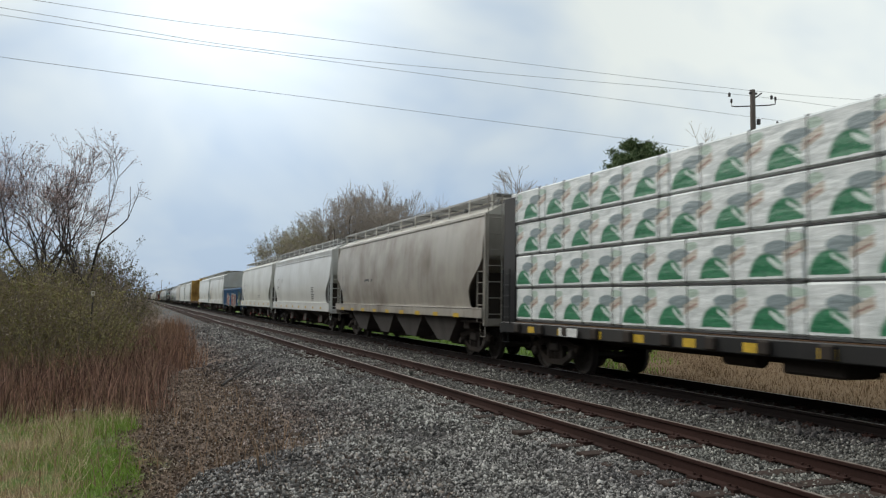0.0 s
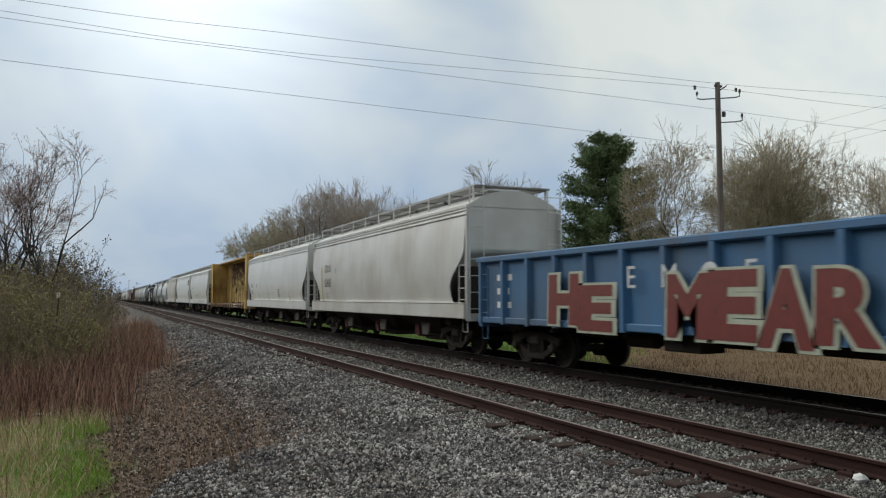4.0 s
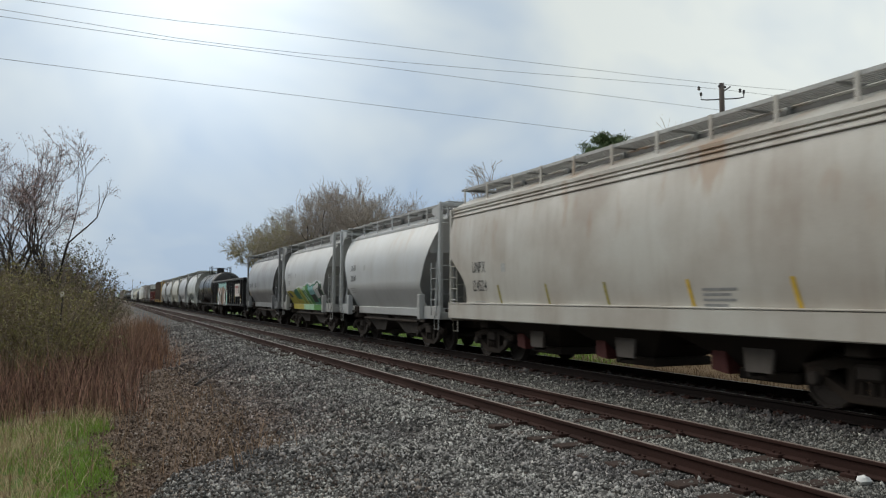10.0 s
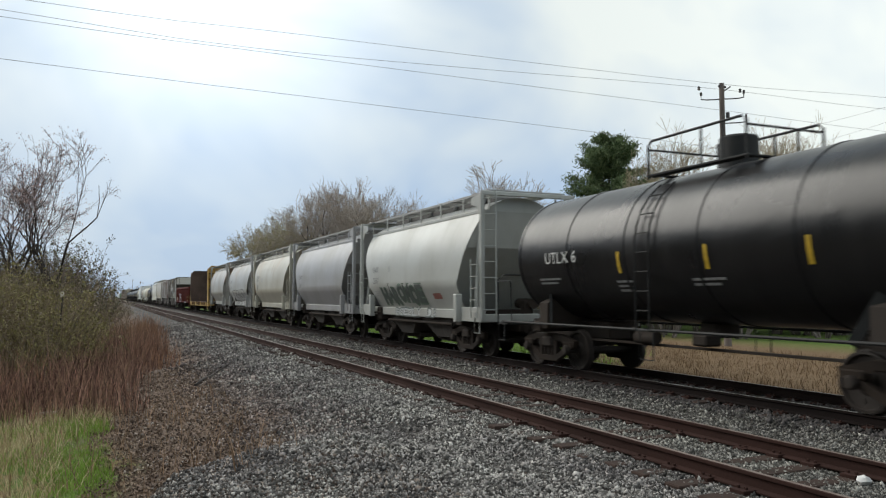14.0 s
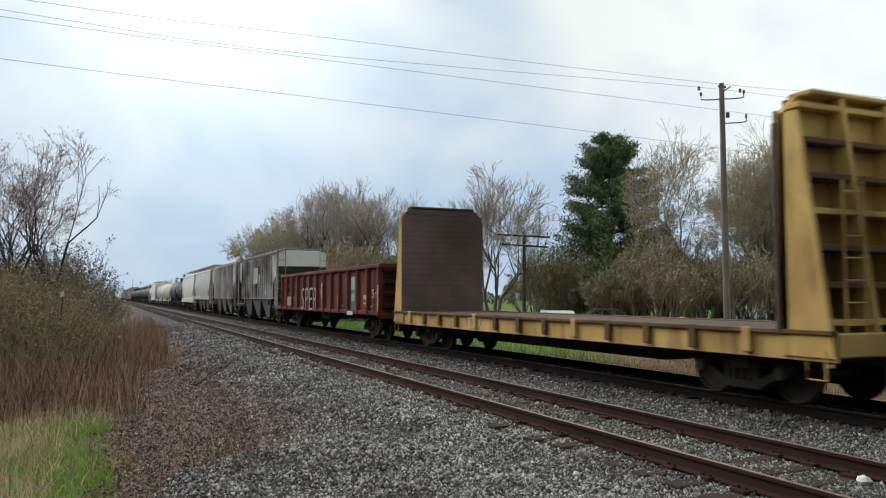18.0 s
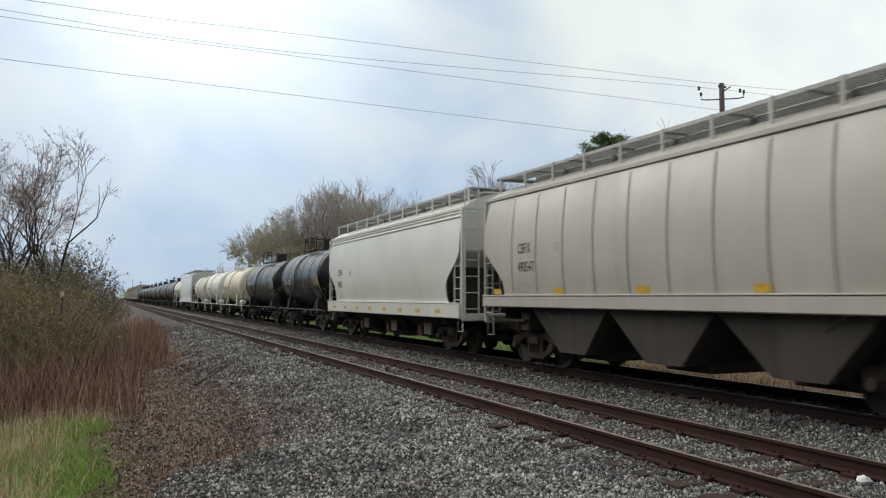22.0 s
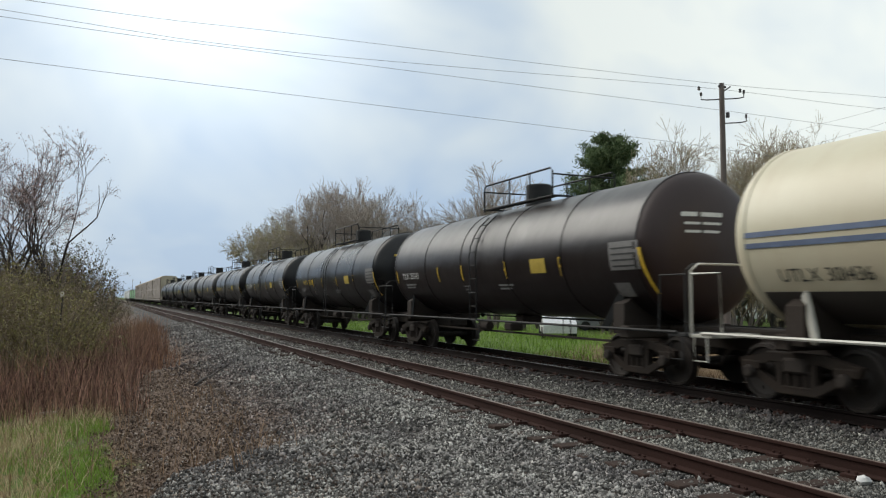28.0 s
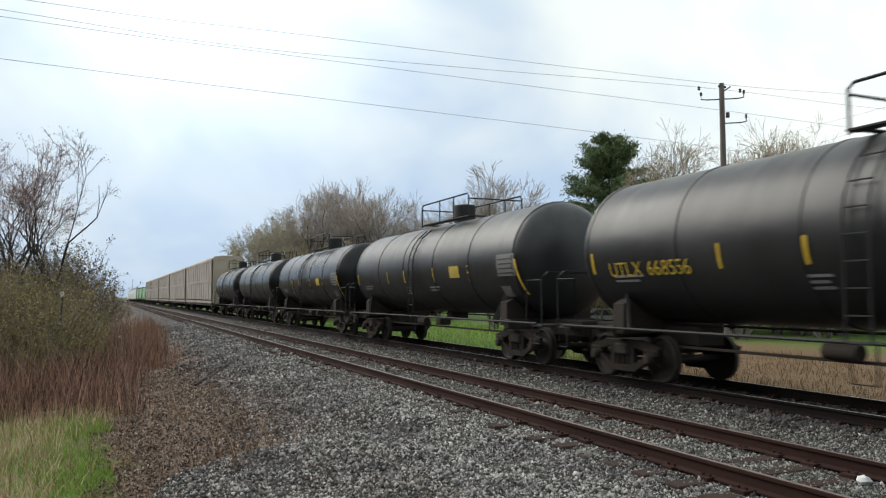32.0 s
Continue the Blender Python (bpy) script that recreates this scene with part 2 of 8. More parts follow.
    def mesh(self, name, mats, smooth=35):
        me = bpy.data.meshes.new(name)
        me.from_pydata(self.v, [], self.f)
        for mt in mats if isinstance(mats, (list, tuple)) else [mats]:
            me.materials.append(mt)
        if smooth:
            me.polygons.foreach_set("use_smooth", [True] * len(me.polygons))
            me.set_sharp_from_angle(angle=radians(smooth))
        bm = bmesh.new()
        bm.from_mesh(me)
        bmesh.ops.recalc_face_normals(bm, faces=bm.faces)
        bm.to_mesh(me)
        bm.free()
        return me


def thing(name, place, label, category, group="", kind=""):
    ob = new(name)
    ob.empty_display_size = 0.3
    ob.matrix_world = place
    return tagged(ob, label, category, group, kind)


def part(name, geo, mat, parent, label="", smooth=35, at=None):
    me = geo if isinstance(geo, bpy.types.Mesh) else geo.mesh(name, mat, smooth)
    ob = new(name, me)
    ob.parent = parent
    if at is not None:
        ob.matrix_basis = at
    return tagged(ob, label)


def solid(name, geo, mat, label, category, group="", kind="", smooth=35):
    ob = new(name, geo.mesh(name, mat, smooth))
    return tagged(ob, label, category, group, kind)


SHARED = {}


def shared(key, make):
    if key not in SHARED:
        SHARED[key] = make()
    return SHARED[key]


# ---- lettering and flat marks laid on a car's side ----
def cut_glyphs():
    """Every character in every weight, made before anything else stands in the scene."""
    made = []
    for bold in (-0.012, 0.0, 0.02, 0.03, 0.05, 0.07, 0.08, 0.09, 0.10, 0.14, 0.04):
        for ch in "ABCDEFGHIJKLMNOPQRSTUVWXYZ0123456789.o":
            cu = bpy.data.curves.new("glyph", "FONT")
            cu.body, cu.size, cu.offset, cu.resolution_u, cu.fill_mode = ch, 1.0, bold, 4, "FRONT"
            ob = bpy.data.objects.new("glyph", cu)
            scene.collection.objects.link(ob)
            made.append((ch, bold, ob, cu))
    dg = bpy.context.evaluated_depsgraph_get()
    for ch, bold, ob, cu in made:
        me = bpy.data.meshes.new_from_object(ob.evaluated_get(dg))
        SHARED[(ch, round(bold, 3))] = ([(v.co.x, v.co.y) for v in me.vertices], [tuple(p.vertices) for p in me.polygons])
        bpy.data.meshes.remove(me)
    for ch, bold, ob, cu in made:
        bpy.data.objects.remove(ob)
        bpy.data.curves.remove(cu)


cut_glyphs()


def glyphs(text, bold=0.0):
    """A line of text as vertices (u, v) and faces, about one unit high."""
    vs, fs, at = [], [], 0.0
    for ch in text:
        if ch == " ":
            at += 0.34
            continue
        v, f = SHARED[(ch, round(bold, 3))]
        u0, u1 = min(p[0] for p in v), max(p[0] for p in v)
        n = len(vs)
        vs += [(p[0] - u0 + at, p[1]) for p in v]
        fs += [tuple(i + n for i in q) for q in f]
        at += u1 - u0 + 0.09
    return vs, fs


def letter(car, text, y, z, height, mat, surf, width=None, bold=0.0, lift=0.008, name="lettering", slant=0.0):
    """Text on the side that faces the camera; y is where it starts, towards the far end."""
    vs, fs = glyphs(text, bold)
    if not vs:
        return None
    u0, u1 = min(v[0] for v in vs), max(v[0] for v in vs)
    v0, v1 = min(v[1] for v in vs), max(v[1] for v in vs)
    k = height / (v1 - v0)
    ku = k if width is None else width / (u1 - u0)
    g = Geo()
    g.add([(-(surf(z + (b - v0) * k) + lift), y - (a - u0) * ku - (b - v0) * k * slant, z + (b - v0) * k) for a, b in vs], fs)
    return part(name, g, mat, car, smooth=0)


def patch(car, y0, y1, z0, z1, mat, surf, lift=0.006, name="marking", lean=0.0, label=""):
    """A flat mark on the near side between y0 and y1, z0 and z1."""
    n = max(2, int((z1 - z0) / 0.12) + 1)
    rows = []
    for i in range(n + 1):
        z = z0 + (z1 - z0) * i / n
        x = -(surf(z) + lift)
        rows.append([(x, y0 + lean * i / n, z), (x, y1 + lean * i / n, z)])
    return part(name, Geo().sheet(rows), mat, car, label)


def blob(car, outline, mat, surf, lift=0.006, name="graffiti"):
    """A filled outline of (y, z) on the near side."""
    g = Geo()
    cy, cz = sum(p[0] for p in outline) / len(outline), sum(p[1] for p in outline) / len(outline)
    ring = [(-(surf(z) + lift), y, z) for y, z in outline]
    g.add([(-(surf(cz) + lift), cy, cz)] + ring, [(0, i + 1, (i + 1) % len(ring) + 1) for i in range(len(ring))])
    return part(name, g, mat, car, smooth=0)

# ---- the ground: ballast bed, slope to a ditch, verge, fields ----
XN, XT = 6.46, 10.9          # centre lines of the empty track and of the train's track; rail heads at z = 0


def smooth(a, b, x):
    t = min(1.0, max(0.0, (x - a) / (b - a)))
    return t * t * (3 - 2 * t)


def pad(x, y):
    """How far a spot lies on the gravel pad where the camera stands: 1 on it, 0 past its ragged edge."""
    edge = 9.3 + 0.74 * (x - 0.5) + 0.45 * noise.noise((x * 0.8, y * 0.8, 7.7))
    return (1 - smooth(-0.15, 0.75, y - edge)) * smooth(0.0, 0.9, x)


def land(x, y):
    """Height of the ground."""
    on = pad(x, y)
    low = 0.56 * smooth(4.7, 1.0, x) + 0.16 * smooth(1.2, -2.0, x) * smooth(4.0, 12.0, y)     # bank down to the ditch
    z = -0.205 - low * (1 - on) - 0.13 * smooth(4.9, 1.2, x) * on
    z += 0.3 * (1 - smooth(1.0, 6.0, math.hypot(x, y)))                                        # the spot under the tripod
    z += 0.03 * smooth(5.1, 5.5, x) * (1 - smooth(7.4, 7.8, x))
    z += 0.05 * smooth(7.4, 8.1, x) * (1 - smooth(8.9, 9.5, x)) * -1.2
    z -= 0.28 * smooth(12.3, 14.5, x)
    z -= 0.12 * smooth(18.0, 40.0, x)
    z += 0.5 * smooth(-6, -30, x)
    near = 1 - smooth(30, 90, max(abs(x - 6), abs(y)))
    z += near * (0.045 * noise.noise((x * 0.9, y * 0.9, 0.3)) + 0.03 * noise.noise((x * 2.3, y * 2.3, 1.3))) * (1 if x < 4.6 or x > 12.6 else 0.3)
    if x < 4.9:
        z += near * 0.07 * noise.noise((x * 0.33, y * 0.33, 4.3))
        z += near * 0.05 * noise.noise((x * 1.5, y * 1.5, 6.1)) * smooth(4.9, 4.0, x)
        z += 0.14 * math.exp(-((x - 2.7) ** 2 / 1.0 + (y - 9.0) ** 2 / 1.6))                     # heaped gravel
        z -= 0.20 * math.exp(-((x - 3.75) ** 2 / 0.25 + (y - 11.5) ** 2 / 0.25)) + 0.14 * math.exp(-((x - 4.25) ** 2 / 0.15 + (y - 10.9) ** 2 / 0.2))
        z += 0.09 * math.exp(-((x - 3.9) ** 2 / 0.3 + (y - 12.8) ** 2 / 1.5))
    return z


def ground_material():
    m, nt, lk, bsdf = shader("ground_cover")
    co = nt.nodes.new("ShaderNodeTexCoord")
    sep = nt.nodes.new("ShaderNodeSeparateXYZ")
    lk(co.outputs["Object"], sep.inputs[0])

    def math_(op, a, b):
        n = nt.nodes.new("ShaderNodeMath")
        n.operation = op
        for s, i in ((a, 0), (b, 1)):
            if isinstance(s, (int, float)):
                n.inputs[i].default_value = s
            else:
                lk(s, n.inputs[i])
        return n.outputs[0]

    wob = tex(nt, 0.45, 5)
    wob2 = tex(nt, 2.2, 6, shift=5)
    x, y = sep.outputs[0], sep.outputs[1]
    xw = math_("ADD", x, math_("MULTIPLY", math_("SUBTRACT", wob, 0.5), 2.4))
    xw = math_("ADD", xw, math_("MULTIPLY", math_("SUBTRACT", wob2, 0.5), 1.2))
    # stones
    vor = nt.nodes.new("ShaderNodeTexVoronoi")
    vor.inputs["Scale"].default_value = 27.0
    lk(co.outputs["Object"], vor.inputs["Vector"])
    vv = ramp(nt, vor.outputs["Distance"], 0.05, 0.55)
    sv = nt.nodes.new("ShaderNodeSeparateColor")
    lk(vor.outputs["Color"], sv.inputs[0])
    stone = mixc(nt, sv.outputs[0], (0.05, 0.046, 0.044), (0.22, 0.205, 0.195))
    stone = mixc(nt, ramp(nt, sv.outputs[1], 0.8, 1.0), stone, (0.17, 0.12, 0.10))
    # gaps between stones darkened: their shade put into the colour
    stone = mixc(nt, math_("MULTIPLY", ramp(nt, vor.outputs["Distance"], 0.35, 0.75), 0.8), stone, (0.03, 0.029, 0.03))
    # soil, dead leaves
    soil = mixc(nt, ramp(nt, tex(nt, 14, 8, shift=2), 0.3, 0.7), (0.07, 0.049, 0.038), (0.28, 0.20, 0.155))
    soil = mixc(nt, ramp(nt, tex(nt, 60, 3, shift=8), 0.62, 0.72), soil, (0.24, 0.20, 0.17))
    grass = mixc(nt, ramp(nt, tex(nt, 9, 8, shift=6), 0.3, 0.7), (0.06, 0.105, 0.02), (0.15, 0.22, 0.05))
    straw = mixc(nt, ramp(nt, tex(nt, 11, 8, (1, 1, 0.3), shift=11), 0.3, 0.7), (0.12, 0.078, 0.042), (0.24, 0.16, 0.092))
    past = math_("SUBTRACT", y, math_("ADD", math_("MULTIPLY", x, 0.74), 8.93))
    past = math_("ADD", past, math_("MULTIPLY", math_("SUBTRACT", wob2, 0.5), 1.6))
    near_side = math_("MAXIMUM", math_("MULTIPLY", ramp(nt, past, -0.1, 0.7), ramp(nt, xw, 3.3, 2.3)), ramp(nt, xw, 0.75, 0.35))
    col = mixc(nt, near_side, stone, soil)
    verge = ramp(nt, xw, 0.45, -0.2)
    col = mixc(nt, verge, col, mixc(nt, ramp(nt, wob2, 0.42, 0.58), straw, grass))
    far = ramp(nt, xw, 12.7, 13.6)
    # beyond the tracks: dry grass near the camera, fresh grass further along
    line = math_("SUBTRACT", y, math_("MULTIPLY", x, 1.12))
    green = ramp(nt, math_("ADD", line, math_("MULTIPLY", math_("SUBTRACT", wob, 0.5), 9.0)), 3.5, 9.0)
    green = math_("MAXIMUM", green, ramp(nt, x, 26.0, 32.0))
    col = mixc(nt, far, col, mixc(nt, green, straw, grass))
    # oil, dust and the train's painted-in shade between the busy track's rails
    oil_shade = math_("MULTIPLY", ramp(nt, x, 8.6, 9.5), ramp(nt, x, 12.6, 12.0))
    col = mixc(nt, math_("MULTIPLY", oil_shade, 0.6), col, (0.028, 0.025, 0.024))
    lk(col, bsdf.inputs["Base Color"])
    bsdf.inputs["Roughness"].default_value = 0.95
    bsdf.inputs["Specular IOR Level"].default_value = 0.2
    h = mixc(nt, 0.5, vv, tex(nt, 45, 6, shift=1))
    bump(nt, bsdf, h, 0.9, 0.05)
    return m


GROUND_MAT = ground_material()


def axis_steps(stops):
    out = []
    for (a, b, s) in stops:
        n = max(1, round((b - a) / s))
        out += [a + (b - a) * i / n for i in range(n)]
    return out + [stops[-1][1]]


def build_ground():
    xs = axis_steps([(-2600, -400, 550), (-400, -60, 85), (-60, -12, 8), (-12, -4, 1.0), (-4, 15, 0.25), (15, 40, 1.5), (40, 120, 10), (120, 500, 95), (500, 3000, 625)])
    ys = axis_steps([(-400, -40, 90), (-40, 2, 7), (2, 24, 0.25), (24, 60, 1.0), (60, 160, 5), (160, 500, 34), (500, 4000, 350)])
    rows = [[(x, y, land(x, y)) for x in xs] for y in ys]
    ob = solid("ground", Geo().sheet(rows), GROUND_MAT, "grey ballast, brown soil and grassy verge beside the railway", "ground", kind="structure", smooth=60)
    return ob


build_ground()

# ---- two tracks ----
STEEL = paint("rusty_rail", (0.042, 0.020, 0.016), 0.85, 0.05, (0.024, 0.014, 0.012), 0.7, 0.2, 0.3, dents=0, spec=0.15)
RAILTOP = plain("worn_rail_head", (0.34, 0.265, 0.23), 0.45, 0.6, 0.3, 9)
BRIGHT = plain("polished_rail_head", (0.3, 0.29, 0.28), 0.35, 0.9, 0.3, 9)
TIE = paint("weathered_oak_tie", (0.062, 0.040, 0.032), 0.95, 0, (0.022, 0.016, 0.014), 0.8, 0.3, 0.4, dents=0.5, spec=0.2)


def rail_profile(x):
    p = [(-.07, -.172), (-.07, -.158), (-.012, -.14), (-.009, -.05), (-.034, -.036), (-.035, -.006), (-.028, 0)]
    p = p + [(-a, b) for a, b in reversed(p)]
    return [(x + a, b) for a, b in p]


TIE_SPOTS = []


def build_track(xc, name, label, top, y0, y1, tie_y1, seed, steel):
    rng = random.Random(seed)
    track = thing(name, pose(0, 0, 0.025 if xc == XN else 0), label, "railway track", kind="structure")
    for sx in (-0.7525, 0.7525):
        r = part("rail", Geo().prism(rail_profile(xc + sx), y0, y1, "y"), steel, track, "long rusty steel rail")
        part("rail_head", Geo().box(xc + sx - 0.024, xc + sx + 0.024, y0, y1, -0.002, 0.0012), top, r, "worn running surface")
    tie = Geo().box(-1.3, 1.3, -0.115, 0.115, -0.36, -0.172, 0.012).mesh("sleeper", TIE)
    plate = Geo()
    for sx in (-0.7525, 0.7525):
        plate.box(sx - 0.17, sx + 0.17, -0.09, 0.09, -0.175, -0.135, 0.004)
        for a in (-0.095, 0.095):
            plate.box(sx + a - 0.012, sx + a + 0.012, -0.06, -0.036, -0.16, -0.11)
            plate.box(sx + a - 0.012, sx + a + 0.012, 0.036, 0.06, -0.16, -0.11)
    plate = plate.mesh("tie_plate", STEEL)
    y = 3.0
    while y < tie_y1:
        TIE_SPOTS.append((xc, y))
        t = part("sleeper", tie, None, track, at=pose(xc + rng.uniform(-.05, .05), y, rng.uniform(-.042, -.006), 0, rng.uniform(-.6, .6), rng.uniform(-1.5, 1.5)))
        if y < 34:
            part("tie_plate", plate, None, t)
        y += 0.53 + rng.uniform(-.03, .03)
    far = Geo()
    while y < 420:
        far.box(xc - 1.3, xc + 1.3, y - 0.12, y + 0.12, -0.36, -0.192)
        y += 0.54
    tagged(part("sleepers_far_off", far, TIE, track, smooth=0), kind="stuff")
    return track


build_track(XN, "near_track", "empty rusty railway track on timber sleepers in grey ballast", RAILTOP, -40, 1600, 62, 3, STEEL)
# far rails use near-black steel: shade under the train put into the colour
build_track(XT, "far_track", "busy railway track in ballast darkened by oil and painted shade under the freight train", BRIGHT, -60, 1600, 42, 4, paint("shaded_rail", (0.016, 0.011, 0.010), 0.85, 0.05, (0.010, 0.008, 0.008), 0.7, 0.2, 0.3, dents=0, spec=0.1))

# ---- the freight train ----
BLACK = paint("black_car_paint", (0.018, 0.018, 0.019), 0.42, 0, (0.05, 0.045, 0.04), 0.4, 0.5, 0.1, spec=0.25)
UNDER = paint("grimy_underframe", (0.042, 0.035, 0.031), 0.85, 0.0, (0.045, 0.034, 0.027), 0.6, 0.2, 0.3, spec=0.15)
CAST = paint("dusty_cast_steel", (0.022, 0.017, 0.014), 0.85, 0.1, (0.060, 0.042, 0.031), 0.55, 0.2, 0.35, spec=0.2)
WHEEL = paint("brown_wheel_steel", (0.022, 0.018, 0.016), 0.7, 0.25, (0.05, 0.036, 0.028), 0.5, 0.1, 0.3)
TREAD = plain("bright_wheel_tread", (0.32, 0.31, 0.30), 0.35, 0.9)
YELLOW = plain("yellow_reflective_strip", (0.62, 0.40, 0.03), 0.45, 0, 0.35)
WHITEPAINT = plain("white_stencil_paint", (0.68, 0.68, 0.66), 0.6, 0, 0.2)
BLACKINK = plain("black_stencil_paint", (0.03, 0.03, 0.03), 0.6, 0, 0.2)
GREYINK = plain("faded_stencil_paint", (0.26, 0.26, 0.26), 0.7, 0, 0.4)
HOSE = plain("black_rubber", (0.012, 0.012, 0.012), 0.6)
CARS = []          # (thing, distance ahead of the camera at the start)
WHEELSETS = []     # (wheelset, its car's start, its place along the car)


def side_frame_mesh():
    g = Geo()
    for x in (-1.0, 1.0):
        w = 0.13
        g.beam((x, -1.12, 0.60), (x, -0.55, 0.72), w, 0.16).beam((x, 1.12, 0.60), (x, 0.55, 0.72), w, 0.16)
        g.box(x - w / 2, x + w / 2, -0.58, 0.58, 0.65, 0.82, 0.02)
        g.beam((x, -0.95, 0.54), (x, -0.36, 0.25), w, 0.13).beam((x, 0.95, 0.54), (x, 0.36, 0.25), w, 0.13)
        g.box(x - w / 2, x + w / 2, -0.42, 0.42, 0.16, 0.30, 0.02)
        for y in (-0.32, 0.32):
            g.box(x - w / 2, x + w / 2, y - 0.06, y + 0.06, 0.26, 0.70, 0.01)
        for y in (-0.89, 0.89):
            g.box(x - 0.09, x + 0.09, y - 0.2, y + 0.2, 0.50, 0.66, 0.03)
    return g


def truck_meshes():
    frames = []
    full = side_frame_mesh()
    half = len(full.v) // 2
    for k in (0, 1):
        g = Geo()
        g.v = full.v[k * half:(k + 1) * half]
        g.f = [tuple(i - k * half for i in f) for f in full.f if k * half <= f[0] < (k + 1) * half]
        frames.append(g.mesh("side_frame", CAST))
    bol = Geo().box(-1.12, 1.12, -0.22, 0.22, 0.50, 0.74, 0.04).spun([(0.74, 0.0), (0.74, 0.2), (0.82, 0.2), (0.82, 0.0)], (0, 0, 0), "z", 16)
    for y in (-0.5, 0.5):
        bol.tube([(-0.75, y, 0.36), (0.75, y, 0.36)], 0.045, 6)
    springs = Geo()
    for y in (-0.17, 0.0, 0.17):
        springs.tube([(-1.0, y, 0.28), (-1.0, y, 0.52)], 0.065, 8)
    springs.box(-1.07, -0.93, -0.26, 0.26, 0.26, 0.30, 0.01).box(-1.07, -0.93, -0.26, 0.26, 0.5, 0.54, 0.01)
    caps = Geo().spun([(0, 0.11), (-0.10, 0.11), (-0.13, 0.08), (-0.13, 0.0)], (-1.05, 0, 0.47), "x", 10)
    ws = Geo()
    for s in (-1, 1):
        ws.spun([(s * 0.68, 0.1), (s * 0.69, 0.40), (s * 0.675, 0.485), (s * 0.70, 0.485), (s * 0.71, 0.459), (s * 0.805, 0.455), (s * 0.81, 0.41),
                 (s * 0.765, 0.385), (s * 0.74, 0.2), (s * 0.80, 0.13), (s * 0.80, 0.075)], (0, 0, 0), "x", 22)
        for a in range(3):        # cast lugs on the plate
            t = a * 2.094
            c, d = 0.29 * math.cos(t), 0.29 * math.sin(t)
            ws.box(s * 0.735, s * 0.765, c - 0.03, c + 0.03, d - 0.03, d + 0.03)
    ws.tube([(-1.02, 0, 0), (1.02, 0, 0)], 0.075, 10)
    tread = Geo()
    for s in (-1, 1):
        tread.spun([(s * 0.712, 0.4605), (s * 0.80, 0.4565)], (0, 0, 0), "x", 22)
    return frames, bol.mesh("truck", UNDER), springs.mesh("spring_nest", CAST), caps.mesh("bearing_cap", UNDER), ws.mesh("wheelset", WHEEL), tread.mesh("tread", TREAD)


def truck(car, y, start):
    frames, bol, springs, caps, ws, tread = shared("truck", truck_meshes)
    t = part("truck", bol, None, car, "grimy cast-steel two-axle truck", at=pose(0, y, 0))
    for f in frames:
        part("side_frame", f, None, t)
    part("spring_nest", springs, None, t)
    for a in (-0.89, 0.89):
        part("bearing_cap", caps, None, t, at=pose(0, a, 0))
    for a in (-0.89, 0.89):
        w = part("wheelset", ws, None, t, "steel wheels on an axle", at=pose(0, a, 0.457))
        WHEELSETS.append((w, start, y + a))
    return t


def coupler_mesh():
    g = Geo().box(-0.09, 0.09, -0.55, 0.1, 0.74, 0.94, 0.02)
    g.prism([(-0.16, -0.55), (0.16, -0.55), (0.18, -0.72), (0.05, -0.78), (0.02, -0.68), (-0.08, -0.70), (-0.14, -0.84), (-0.2, -0.8)], 0.70, 0.98, "z")
    g.tube([(0.3, -0.1, 0.8), (0.3, -0.3, 0.62), (0.25, -0.5, 0.42), (0.2, -0.75, 0.4)], 0.03, 6)
    g.tube([(-0.55, -0.12, 1.0), (-0.5, -0.3, 0.95), (-0.1, -0.45, 0.95)], 0.02, 5)
    return g.mesh("coupler", UNDER)


def couplers(car, half):
    me = shared("coupler", coupler_mesh)
    part("coupler", me, None, car, "knuckle coupler with an air hose", at=pose(0, -half, 0))
    part("coupler", me, None, car, "knuckle coupler with an air hose", at=pose(0, half, 0, 0, 0, 180))


def start_car(name, s0, s1, label, category, group=""):
    mid = (s0 + s1) / 2
    car = thing(name, pose(XT, mid, 0), label, category, group)
    CARS.append((car, mid))
    return car, (s1 - s0) / 2, mid


def ladder(g, x, y, z0, z1, w, n, r=0.014, along="y"):
    """A ladder flat along y (on a side) or along x (on an end)."""
    for k in (-1, 1):
        p = (x, y + k * w / 2) if along == "y" else (x + k * w / 2, y)
        g.tube([(p[0], p[1], z0), (p[0], p[1], z1)], r * 1.5, 5)
    for i in range(n):
        z = z0 + (z1 - z0) * (i + 0.5) / n
        if along == "y":
            g.tube([(x, y - w / 2, z), (x, y + w / 2, z)], r, 5)
        else:
            g.tube([(x - w / 2, y, z), (x + w / 2, y, z)], r, 5)
    return g


def step(g, x, y, z, w=0.32):
    return g.tube([(x, y - w / 2, z), (x, y - w / 2, z - 0.42), (x, y + w / 2, z - 0.42), (x, y + w / 2, z)], 0.018, 5)


